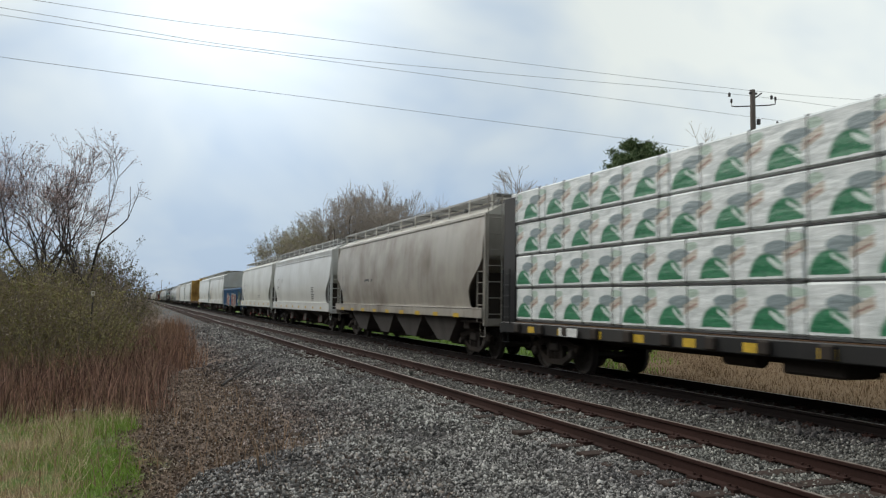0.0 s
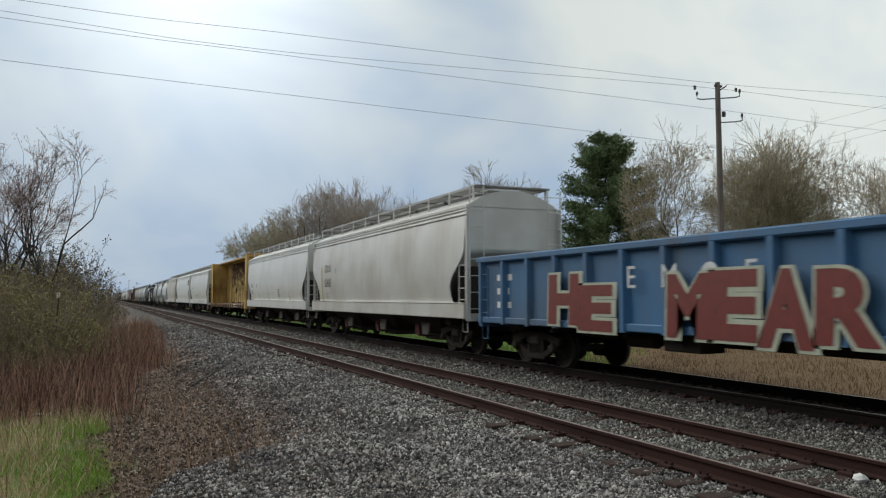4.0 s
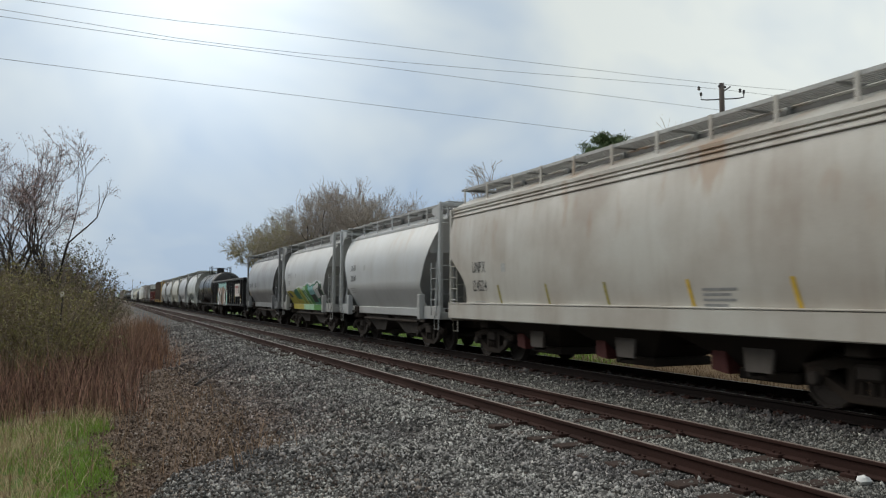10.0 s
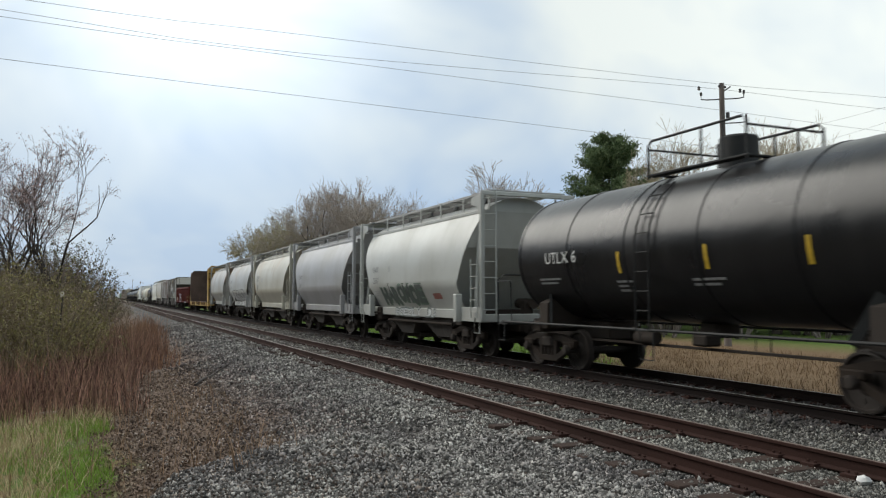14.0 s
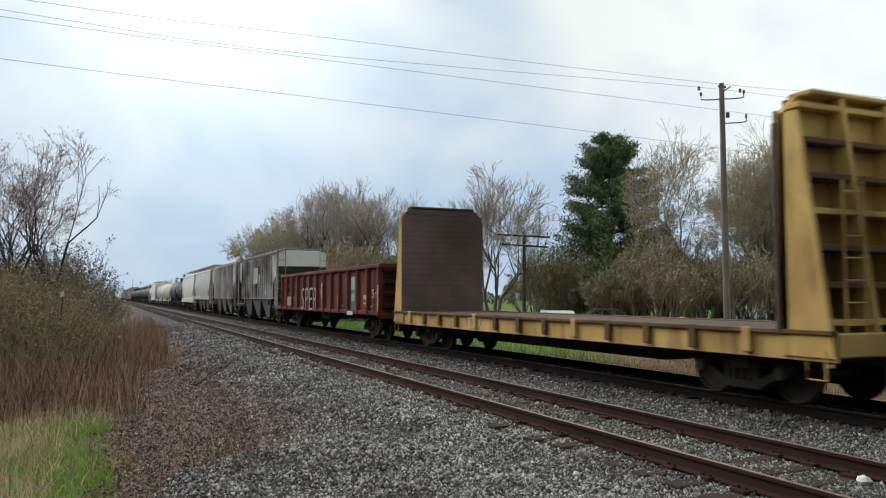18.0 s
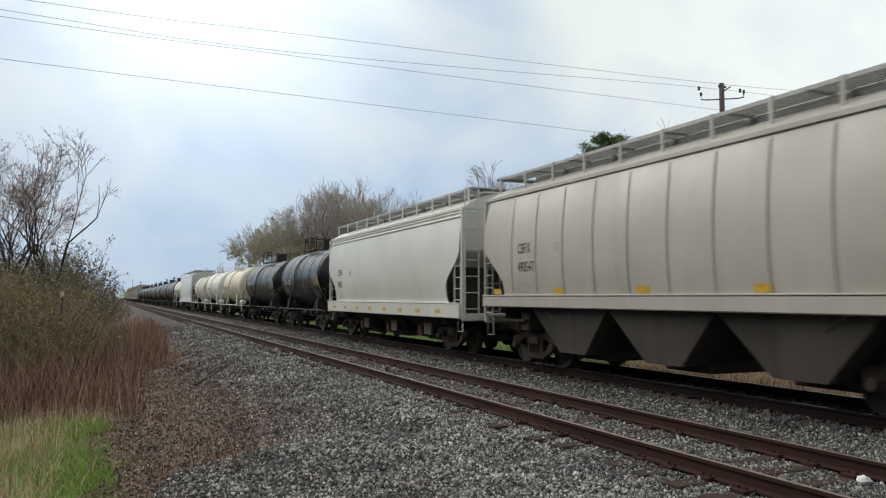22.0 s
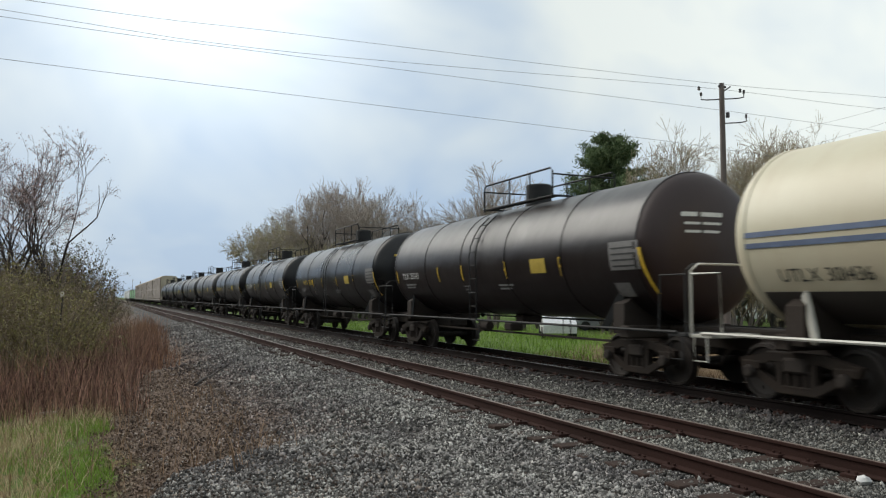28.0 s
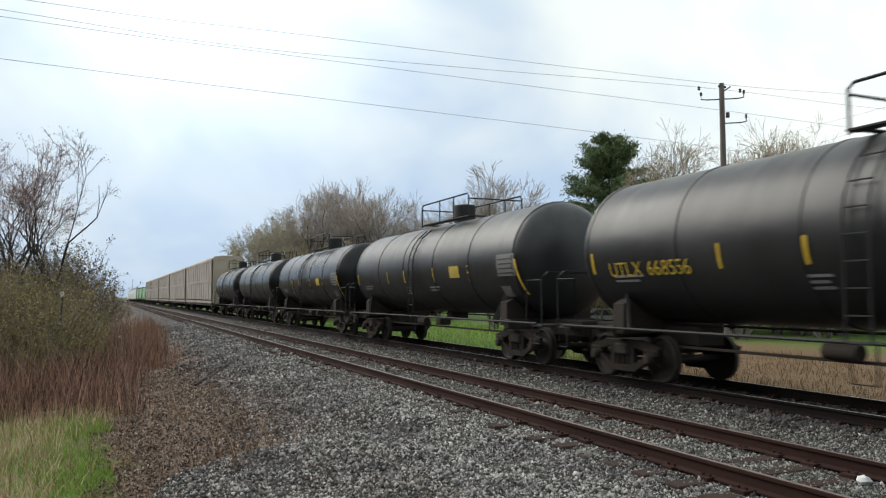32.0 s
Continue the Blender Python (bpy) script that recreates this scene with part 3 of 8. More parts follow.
def hopper(s0, s1, col, label, style="tri", bays=3, roofcol=None, ribs=0, underc=None, group="covered hoppers", up=0.0, deep=False):
    """A covered hopper. style: tri (long, faintly curved side with a ledge under the eave), fat (short, strongly curved), rib (flat with posts)."""
    car, h, mid = start_car("covered_hopper", s0, s1, label, "freight car", group)
    fat, rib = style == "fat", style == "rib"
    zs, ze = (1.62, 4.36) if rib else (1.30, 4.14) if fat else (1.40, 4.27)
    sill0 = 1.02
    zs += up
    if fat:
        surf = lambda z: 1.60 - 0.40 * max(0.0, (2.06 - z) / 0.76) - 0.50 * max(0.0, (z - 2.6) / 1.55) ** 2.2
    elif rib:
        surf = lambda z: 1.50
    else:
        surf = lambda z: 1.62 - 0.13 * max(0.0, (2.55 - z) / 1.15) ** 2 - 0.15 * max(0.0, (z - 2.75) / 1.52) ** 2

    if fat:
        def reach(z):        # half length of the side sheet at that height: the far ends sweep in towards the bottom
            return h - 0.56 - 1.12 * smooth(4.1, 1.3, z)
    elif rib:
        def reach(z):
            return h - 0.12 - 1.45 * smooth(3.45, 2.35, z)
    else:
        def reach(z):
            return h - 0.16 - 1.02 * smooth(3.05, 1.95, z) + 0.22 * smooth(1.7, 1.3, z)

    n = 18
    zz = [zs + (ze - zs) * i / n for i in range(n + 1)]
    for sx in (-1, 1):
        rows = [[(sx * surf(z), -reach(z) + 2 * reach(z) * j / 12, z) for j in range(13)] for z in zz]
        inner = [[(sx * (surf(z) - 0.03), -reach(z) + 2 * reach(z) * j / 12, z) for j in range(13)] for z in zz]
        g = Geo().sheet(rows).sheet(inner, True)
        for e in (0, 12):
            g.sheet([[r[e], i[e]] for r, i in zip(rows, inner)])
        part("side_sheet", g, col, car)
        if rib:
            for k in range(ribs):
                y = -(h - 1.9) + 2 * (h - 1.9) * k / (ribs - 1)
                part("post", Geo().prism([(sx * 1.5, y - 0.07), (sx * 1.585, y - 0.04), (sx * 1.585, y + 0.04), (sx * 1.5, y + 0.07)], zs, ze - 0.02, "z"), col, car)
            for k in (-1, 1):
                part("post", Geo().box(sx * 1.5, sx * 1.58, k * (h - 0.2) - 0.06, k * (h - 0.2) + 0.06, sill0, ze, 0.01), col, car)
    # slope sheets, end walls, inner floor
    top_end = reach(ze)
    for k in (-1, 1):
        zc = 3.05 if not rib else 3.55
        w = lambda z: surf(z) - 0.02
        ends = [(k * (top_end - 0.02), ze + 0.02), (k * (top_end - 0.02), zc), (k * (top_end - 3.1), 1.18)]
        if fat:
            ends = [(k * (top_end - 0.0), ze), (k * (top_end - 0.25), 3.1), (k * (top_end - 2.2), 1.15)]
        g = Geo()
        m = 14
        pts = []
        for (ya, za), (yb, zb) in zip(ends, ends[1:]):
            pts += [(ya + (yb - ya) * i / m, za + (zb - za) * i / m) for i in range(m + 1)]
        g.sheet([[(-w(z), y, z), (0, y, z), (w(z), y, z)] for y, z in pts])
        # ribbed cars: dirt and the end's shade are both in the dark colour
        part("end_sheet", g, col if not rib else paint("dirty_shaded_end_sheet", (0.13, 0.122, 0.113), 0.8, 0, (0.035, 0.03, 0.027), 0.7, 0.6, 0.2), car)
    # roof
    crown = ze + (0.42 if fat else 0.2 if rib else 0.5)
    xe = surf(ze)
    lip = 0.03 if not fat else 0.0
    g = Geo()
    g.sheet([[((xe + lip) * math.sin(a), -top_end + 2 * top_end * j / 8, ze + (crown - ze) * (1 - (abs(math.sin(a))) ** 2.2)) for j in range(9)] for a in [radians(-90 + 15 * i) for i in range(13)]])
    for k in (-1, 1):
        g.add([(0, k * top_end, ze - 0.01)] + [((xe + lip) * math.sin(a), k * top_end, ze + (crown - ze) * (1 - (abs(math.sin(a))) ** 2.2)) for a in [radians(-90 + 15 * i) for i in range(13)]],
              [(0, i + 1, i + 2) for i in range(12)])
    part("roof", g, roofcol or col, car)
    for sx in (-1, 1):
        part("eave_rail", Geo().box(sx * (xe - 0.02), sx * (xe + 0.05), -top_end, top_end, ze - 0.05, ze + 0.05, 0.012), roofcol or col, car)
        if style == "tri":
            for dz in (0.10, 0.22):
                part("ledge", Geo().box(sx * (surf(ze - dz) - 0.01), sx * (surf(ze - dz) + 0.045), -top_end, top_end, ze - dz - 0.035, ze - dz, 0.008), col, car)
    # hatch covers and running boards
    zr = ze + (0.20 if rib else 0.5 if fat else 0.57)
    part("hatch_coaming", Geo().box(-0.44, 0.44, -top_end + 0.7, top_end - 0.7, crown - 0.1, zr + 0.02, 0.02), plain("dusty_hatch_steel", (0.16, 0.155, 0.15), 0.8), car)
    n_h = 6 if not fat else 4
    for k in range(n_h):
        y0 = -top_end + 0.72 + (2 * top_end - 1.44) * k / n_h
        hc = part("hatch_cover", Geo().box(-0.47, 0.47, y0 + 0.03, y0 + (2 * top_end - 1.44) / n_h - 0.03, zr + 0.0, zr + 0.09, 0.03), roofcol or col, car)
        part("hatch_latch", Geo().box(-0.53, -0.44, y0 + 0.5, y0 + 0.62, zr - 0.12, zr + 0.08, 0.01), plain("galvanised_grating", (0.36, 0.36, 0.35), 0.6, 0.3), hc)
    deck = plain("galvanised_grating", (0.36, 0.36, 0.35), 0.6, 0.3)
    for sx in (-1, 1):
        x0, x1 = sx * 0.58, sx * (1.2 if not fat else 1.08)
        g = Geo().box(x1 - 0.012 * sx, x1, -h + 0.1, h - 0.1, zr - 0.01, zr + 0.055)
        m = 7                      # long grating bars with slots between them
        for k in range(m):
            a = x0 + (x1 - x0) * (k + 0.1) / m
            g.box(a, a + (x1 - x0) * 0.62 / m, -h + 0.1, h - 0.1, zr + 0.012, zr + 0.04)
        for k in range(9):         # cross bearers
            y = -(h - 0.35) + 2 * (h - 0.35) * k / 8
            g.box(x0, x1, y - 0.03, y + 0.03, zr - 0.02, zr + 0.012)
        part("running_board", g, deck, car, "steel grating walkway", smooth=0)
        m = 11 if not fat else 7
        for k in range(m):
            y = -(h - 0.35) + 2 * (h - 0.35) * k / (m - 1)
            part("bracket", Geo().box(x1 - 0.012 * sx, x1 + 0.02 * sx, y - 0.04, y + 0.04, ze + (0.0 if fat else 0.05 if rib else 0.16), zr + 0.065, 0.006), roofcol or col, car)
    for k in (-1, 1):
        part("end_walkway", Geo().box(-1.2, 1.2, k * (h - 0.1), k * (h - 0.5), zr, zr + 0.05, 0.01), deck, car)
    # sills, platforms, ladders
    und = underc or UNDER
    for sx in (-1, 1):
        x1 = surf(1.4) + (0.015 if fat else 0.0) if fat or rib else 1.645
        if not rib:
            part("side_sill", Geo().box(sx * (x1 - 0.2), sx * x1, -h + (0.1 if not fat else 0.6), h - (0.1 if not fat else 0.6), sill0 + up + (0.02 if fat else 0.2 if deep else 0.05), sill0 + up + (0.30 if fat else 0.47), 0.02), col, car)
            if not fat:
                part("sill_lip", Geo().box(sx * (x1 - 0.22), sx * (x1 + 0.012), -h + 0.1, h - 0.1, sill0 + up + 0.475, sill0 + up + 0.505, 0.006), col, car)
            else:
                part("air_line", Geo().tube([(sx * 1.2, -h + 2.6, 0.86), (sx * 1.2, h - 2.6, 0.86)], 0.045, 8), CAST, car)
        else:
            part("side_sill", Geo().box(sx * 1.40, sx * 1.52, -h + 1.5, h - 1.5, 1.56, 1.68, 0.015), col, car)
    for k in (-1, 1):
        part("end_sill", Geo().box(-1.5, 1.5, k * h, k * (h - 0.16), sill0 - 0.02, sill0 + 0.2, 0.02), col, car)
        part("platform", Geo().box(-1.45, 1.45, k * (h - 0.1), k * (h - 2.0), sill0 + 0.06, sill0 + 0.12), und, car)
        # added dark panel: stands in for the shadow inside the car's end
        if not fat and not rib:
            part("end_shade_panel", Geo().box(-1.42, 1.42, k * (h - 0.95), k * (h - 0.98), sill0 + 0.1, 2.95), und, car)
        part("bolster", Geo().box(-1.35, 1.35, k * (h - 1.65), k * (h - 2.05), 0.85, sill0 + 0.3, 0.03), und, car)
        for sx in (-1, 1):
            g = Geo()
            ladder(g, sx * 1.57, k * (h - 0.34), sill0 + 0.1, 2.75, 0.42, 5)
            ladder(g, sx * 1.28, k * (h + 0.01), sill0 + 0.1, zr if k < 0 else 3.0, 0.44, 8 if k < 0 else 5, along="x")
            step(g, sx * 1.5, k * (h - 0.3), sill0 + 0.1)
            part("ladder", g, col, car)
            if not fat:
                part("corner_post", Geo().box(sx * 1.50, sx * 1.57, k * (h - 0.04), k * (h - 0.16), sill0, ze, 0.012), col, car)
            else:
                part("corner_post", Geo().box(sx * 1.40, sx * 1.52, k * h, k * (h - 0.13), sill0, zr - 0.06, 0.015), col, car)
                part("gusset", Geo().prism([(k * (h - 0.12), zr - 0.08), (k * (h - 0.75), zr - 0.16), (k * (h - 0.75), zr - 0.34), (k * (h - 0.4), zr - 0.42), (k * (h - 0.12), zr - 0.8)], sx * 1.43, sx * 1.46, "x"), col, car)
                part("end_side_plate", Geo().box(sx * 1.44, sx * 1.48, k * (h - 0.1), k * (h - 1.4), sill0 - 0.02, 1.40, 0.01), col, car)
                part("brace", Geo().beam((sx * 1.42, k * (h - 0.55), 1.35), (sx * 1.2, k * (h - 0.75), 3.5), 0.06, 0.09), col, car)
                part("jacking_pad", Geo().box(sx * 1.42, sx * 1.62, k * (h - 1.42), k * (h - 1.64), sill0 - 0.05, 1.78, 0.02), col, car)
        if fat:
            part("top_frame", Geo().box(-1.5, 1.5, k * h, k * (h - 0.12), zr - 0.13, zr - 0.01, 0.015), col, car)
        part("brake_gear", Geo().tube([(0.5, k * (h - 0.6), 1.5), (0.5, k * (h - 1.5), 1.5)], 0.16, 10).box(0.2, 0.5, k * (h - 0.7), k * (h - 0.9), 1.1, 1.6, 0.02), und, car)
    part("centre_sill", Geo().box(-0.3, 0.3, -h + 0.05, h - 0.05, 0.72, 1.06, 0.02), und, car)
    # hopper bays
    span = 2 * h - 4.6
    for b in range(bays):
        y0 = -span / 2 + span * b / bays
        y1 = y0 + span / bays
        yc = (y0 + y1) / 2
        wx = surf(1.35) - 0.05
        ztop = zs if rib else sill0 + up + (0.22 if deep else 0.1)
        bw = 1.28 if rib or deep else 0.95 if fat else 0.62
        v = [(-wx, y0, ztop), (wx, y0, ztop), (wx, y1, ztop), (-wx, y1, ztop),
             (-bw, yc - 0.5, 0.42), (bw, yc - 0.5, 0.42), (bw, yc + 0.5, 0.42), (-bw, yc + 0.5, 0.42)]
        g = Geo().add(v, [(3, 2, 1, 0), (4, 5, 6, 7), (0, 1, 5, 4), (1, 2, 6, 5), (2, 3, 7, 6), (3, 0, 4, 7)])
        # grime and the shade below the sill both go into this dark colour
        bay = part("hopper_bay", g, paint("grimy_shaded_bay", (0.056, 0.047, 0.041), 0.85, 0, (0.03, 0.025, 0.022), 0.9, 0.6, 0.3) if rib or deep or fat else und, car, smooth=0)
        if not rib and not fat and not deep:
            grim = paint("dusty_bay_steel", (0.13, 0.112, 0.1), 0.85, 0, (0.05, 0.038, 0.03), 0.7, 0.6, 0.2)
            for sx in (-1, 1):
                part("chute_side", Geo().prism([(yc - 0.62, 1.1), (yc + 0.12, 1.1), (yc + 0.05, 0.46), (yc - 0.5, 0.46)], sx * 1.12, sx * 1.06, "x"), grim, bay)
        part("outlet_gate", Geo().box(-0.75, 0.75, yc - 0.7, yc + 0.6, 0.28, 0.46, 0.03).tube([(-1.1, yc, 0.4), (1.1, yc, 0.4)], 0.03, 6), und, bay)
        if not rib and not fat and not deep:
            part("gate_rack", Geo().prism([(yc + 0.55, 0.36), (yc + 0.95, 0.42), (yc + 0.95, 0.74), (yc + 0.62, 0.78)], -1.0, -0.7, "x"), plain("dull_red_gate", (0.10, 0.022, 0.02), 0.8), bay)
    for k in (-1, 1):
        truck(car, k * (h - 1.85), mid)
    couplers(car, h)
    return car, h, surf


def tank(s0, s1, col, label, r=1.5, zc=2.68, railc=None, dome=True, straps=None, endc=None, group="tank cars", bands=6, guard=-2.8):
    """A tank car; s0 and s1 are the tips of the tank's heads."""
    e = 0.75
    car, h, mid = start_car("tank_car", s0 - e, s1 + e, label, "freight car", group)
    L = h - e                 # half of the tank
    railc = plain("matt_black_rail", (0.014, 0.014, 0.014), 0.75) if railc in (None, BLACK) else railc
    head = 0.62
    prof = [(-L, 0.0)]
    for i in range(1, 9):
        a = radians(90 * i / 8)
        prof.append((-L + head - head * math.cos(a), r * math.sin(a) ** 0.8))
    prof_body = [(y, q) for y, q in prof]
    cyl = [(-L + head + (2 * L - 2 * head) * i / 10, r) for i in range(11)]
    part("tank_shell", Geo().spun(cyl, (0, 0, zc), "y", 48), col, car)
    part("tank_head", Geo().spun(prof_body, (0, 0, zc), "y", 48), endc or col, car)
    part("tank_head", Geo().spun([(-y, q) for y, q in prof_body], (0, 0, zc), "y", 48), endc or col, car)
    for i in range(bands):
        y = -(L - head) + 2 * (L - head) * i / (bands - 1)
        part("weld_seam", Geo().spun([(y - 0.05, r), (y - 0.04, r + 0.016), (y + 0.04, r + 0.016), (y + 0.05, r)], (0, 0, zc), "y", 48), col, car)
    surf = lambda z: math.sqrt(max(0.04, r * r - (z - zc) ** 2)) + 0.008
    for k in (-1, 1):
        part("stub_sill", Geo().box(-0.32, 0.32, k * h, k * (h - 3.4), 0.72, 1.12, 0.03), UNDER, car)
        part("end_platform", Geo().box(-1.42, 1.42, k * h, k * (h - 0.55), 0.98, 1.04, 0.01), railc if railc is not col else UNDER, car)
        part("saddle", Geo().prism([(-1.32, 0.95), (1.32, 0.95), (1.3, 1.55), (0.95, zc - 0.95), (-0.95, zc - 0.95), (-1.3, 1.55)], k * (h - 2.0), k * (h - 2.35), "y"), UNDER, car)
        # end handrail
        g = Geo()
        g.tube([(-1.42, k * (h - 0.06), 1.0), (-1.42, k * (h - 0.06), 2.15), (-1.25, k * (h - 0.06), 2.28), (1.25, k * (h - 0.06), 2.28), (1.42, k * (h - 0.06), 2.15), (1.42, k * (h - 0.06), 1.0)], 0.024, 6)
        for sx in (-1, 1):
            g.tube([(sx * 1.42, k * (h - 0.06), 2.1), (sx * 1.42, k * (h - 0.75), 2.1), (sx * 1.42, k * (h - 0.8), 1.0)], 0.02, 6)
            step(g, sx * 1.44, k * (h - 0.3), 1.0)
        part("end_handrail", g, railc, car)
        truck(car, k * (h - 1.95), mid)
        for sx in (-1, 1):
            part("brace", Geo().beam((sx * 1.36, k * (h - 2.6), 1.02), (sx * 1.15, k * (h - 2.25), 1.75), 0.06, 0.16), railc, car)
        part("tank_bolster", Geo().box(-1.36, 1.36, k * (h - 1.8), k * (h - 2.1), 0.86, 1.12, 0.03), UNDER, car)
    for sx in (-1, 1):
        g = Geo().tube([(sx * 1.42, -h + 0.3, 1.06), (sx * 1.42, h - 0.3, 1.06)], 0.03, 6)
        part("side_rail", g, railc, car)
        g = Geo()
        yl = 0.35
        for q in range(8):     # ladder hugging the shell
            z = 1.06 + (zc + 1.0 - 1.06) * q / 7
            x = (surf(z) if z > zc else 1.5) + 0.07
            g.tube([(sx * x, yl - 0.2, z), (sx * x, yl + 0.2, z)], 0.014, 5)
        rail_pts = [(1.06 + (zc + 1.25 - 1.06) * q / 10) for q in range(11)]
        for yy in (yl - 0.2, yl + 0.2):
            g.tube([(sx * ((surf(z) if z > zc else 1.5) + 0.07), yy, z) for z in rail_pts], 0.02, 5)
        g.tube([(sx * 1.48, yl - 0.2, 1.06), (sx * 1.48, yl - 0.2, 0.5), (sx * 1.48, yl + 0.2, 0.5), (sx * 1.48, yl + 0.2, 1.06)], 0.018, 5)
        part("ladder", g, railc, car)
    # top platform and valve housing
    zt = zc + r
    g = Geo()
    for sx in (-1, 1):
        g.box(sx * 0.7, sx * 0.95, guard - 0.05, 0.95, zt - 0.05, zt - 0.015, 0.005)
    for y in (guard, 0.75):
        g.box(-0.7, 0.7, y, y + 0.16, zt - 0.04, zt - 0.01, 0.005)
    part("walkway", g, railc, car, "narrow steel grating platform")
    if dome:
        dm = part("valve_housing", Geo().spun([(zt - 0.1, 0.36), (zt + 0.52, 0.36), (zt + 0.56, 0.33), (zt + 0.56, 0.0)], (0, -0.6, 0), "z", 18), railc if railc is not col else BLACK, car)
        part("hinge", Geo().box(-0.1, 0.1, -0.22, -0.1, zt + 0.25, zt + 0.5, 0.02), BLACK, dm)
    g = Geo()
    if dome:
        for sx in (-1, 1):
            g.tube([(sx * 0.92, guard, zt - 0.1), (sx * 0.92, guard, zt + 0.58), (sx * 0.92, guard + 0.1, zt + 0.66), (sx * 0.92, 0.8, zt + 0.66), (sx * 0.92, 0.9, zt + 0.58), (sx * 0.92, 0.9, zt - 0.1)], 0.026, 6)
            g.tube([(sx * 0.92, -0.6, zt - 0.05), (sx * 0.92, -0.6, zt + 0.66)], 0.022, 6)
            g.tube([(sx * 0.92, (guard - 0.6) / 2, zt - 0.05), (sx * 0.92, (guard - 0.6) / 2, zt + 0.66)], 0.022, 6)
        for y in (guard, 0.9):
            g.tube([(-0.92, y, zt + 0.5), (0.92, y, zt + 0.5)], 0.022, 6)
    else:
        for y0, y1, top in ((-2.3, -0.55, 0.78), (0.2, 1.5, 0.52)):       # separate bent hoops
            for sx in (-1, 1):
                g.tube([(sx * 0.85, y0, zt - 0.15), (sx * 0.85, y0, zt + top - 0.12), (sx * 0.85, y0 + 0.12, zt + top), (sx * 0.85, y1 - 0.12, zt + top), (sx * 0.85, y1, zt + top - 0.12), (sx * 0.85, y1, zt - 0.15)], 0.03, 6)
        for sx in (-1, 1):
            g.tube([(sx * 0.8, -0.55, zt + 0.38), (sx * 0.8, 0.2, zt + 0.38)], 0.024, 6)
        g.tube([(-0.85, 1.5, zt + 0.4), (0.85, 1.5, zt + 0.4)], 0.024, 6)
    part("guard_rail", g, railc, car)
    # brake gear below
    g = Geo().box(-0.9, -0.5, -0.6, -0.2, 0.78, 1.0, 0.04).tube([(-0.7, 1.0, 0.86), (-0.7, 1.6, 0.86)], 0.13, 12)
    g.tube([(-0.6, -h + 3, 0.72), (-0.6, h - 3, 0.72)], 0.03, 5)
    g.box(-0.3, 0.3, -0.25, 0.25, zc - r - 0.25, zc - r + 0.05, 0.04)
    part("brake_gear", g, UNDER, car)
    couplers(car, h)
    return car, h, surf


def gondola(s0, s1, col, label, z1=2.95, z0=1.0, posts=13, inner=None, group="gondolas", endc=None):
    car, h, mid = start_car("gondola", s0, s1, label, "freight car", group)
    surf = lambda z: 1.47
    inn = inner or UNDER
    for sx in (-1, 1):
        part("side", Geo().box(sx * 1.40, sx * 1.47, -h + 0.1, h - 0.1, z0 + 0.12, z1 - 0.1), col, car)
        part("top_chord", Geo().box(sx * 1.36, sx * 1.60, -h, h, z1 - 0.16, z1, 0.03), col, car)
        part("side_sill", Geo().box(sx * 1.36, sx * 1.56, -h, h, z0, z0 + 0.16, 0.02), col, car)
        for k in range(posts):
            y = -(h - 0.22) + 2 * (h - 0.22) * k / (posts - 1)
            p = [(sx * 1.47, y - 0.11), (sx * 1.60, y - 0.06), (sx * 1.60, y + 0.06), (sx * 1.47, y + 0.11)]
            part("post", Geo().prism(p, z0 - 0.02, z1 - 0.14, "z"), col, car)
    part("floor", Geo().box(-1.4, 1.4, -h + 0.1, h - 0.1, z0 + 0.05, z0 + 0.12), inn, car)
    for k in (-1, 1):
        part("end_wall", Geo().box(-1.42, 1.42, k * (h - 0.06), k * (h - 0.13), z0, z1 - 0.05), endc or col, car)
        part("end_chord", Geo().box(-1.58, 1.58, k * (h + 0.02), k * (h - 0.16), z1 - 0.18, z1 + 0.004, 0.03), col, car)
        for i in range(4):
            z = z0 + 0.35 + (z1 - z0 - 0.6) * i / 3
            part("end_rib", Geo().prism([(k * (h - 0.06), z - 0.1), (k * (h + 0.06), z - 0.05), (k * (h + 0.06), z + 0.05), (k * (h - 0.06), z + 0.1)], -1.4, 1.4, "x"), endc or col, car)
        g = ladder(Geo(), -1.55, k * (h - 0.45), z0 + 0.1, z1 - 0.3, 0.4, 4)
        ladder(g, 1.1, k * (h + 0.08), z0 + 0.1, z1 - 0.3, 0.4, 4, along="x")
        for sx in (-1, 1):
            step(g, sx * 1.5, k * (h - 0.35), z0)
        part("ladder", g, col, car)
        part("end_sill", Geo().box(-1.5, 1.5, k * (h + 0.03), k * (h - 0.2), z0 - 0.12, z0 + 0.1, 0.02), col, car)
        truck(car, k * (h - 2.2), mid)
    part("centre_sill", Geo().box(-0.3, 0.3, -h, h, 0.72, z0 + 0.06, 0.02), UNDER, car)
    for k in range(7):
        y = -(h - 3.5) + (2 * h - 7) * k / 6
        part("cross_bearer", Geo().box(-1.4, 1.4, y - 0.06, y + 0.06, z0 - 0.14, z0 + 0.06), UNDER, car)
    part("brake_valve", Geo().box(-1.2, -0.6, -0.5, 0.5, 0.66, z0, 0.03), UNDER, car)
    part("air_reservoir", Geo().tube([(-0.9, 1.0, 0.82), (-0.9, 1.8, 0.82)], 0.17, 10), UNDER, car)
    couplers(car, h)
    return car, h, surf


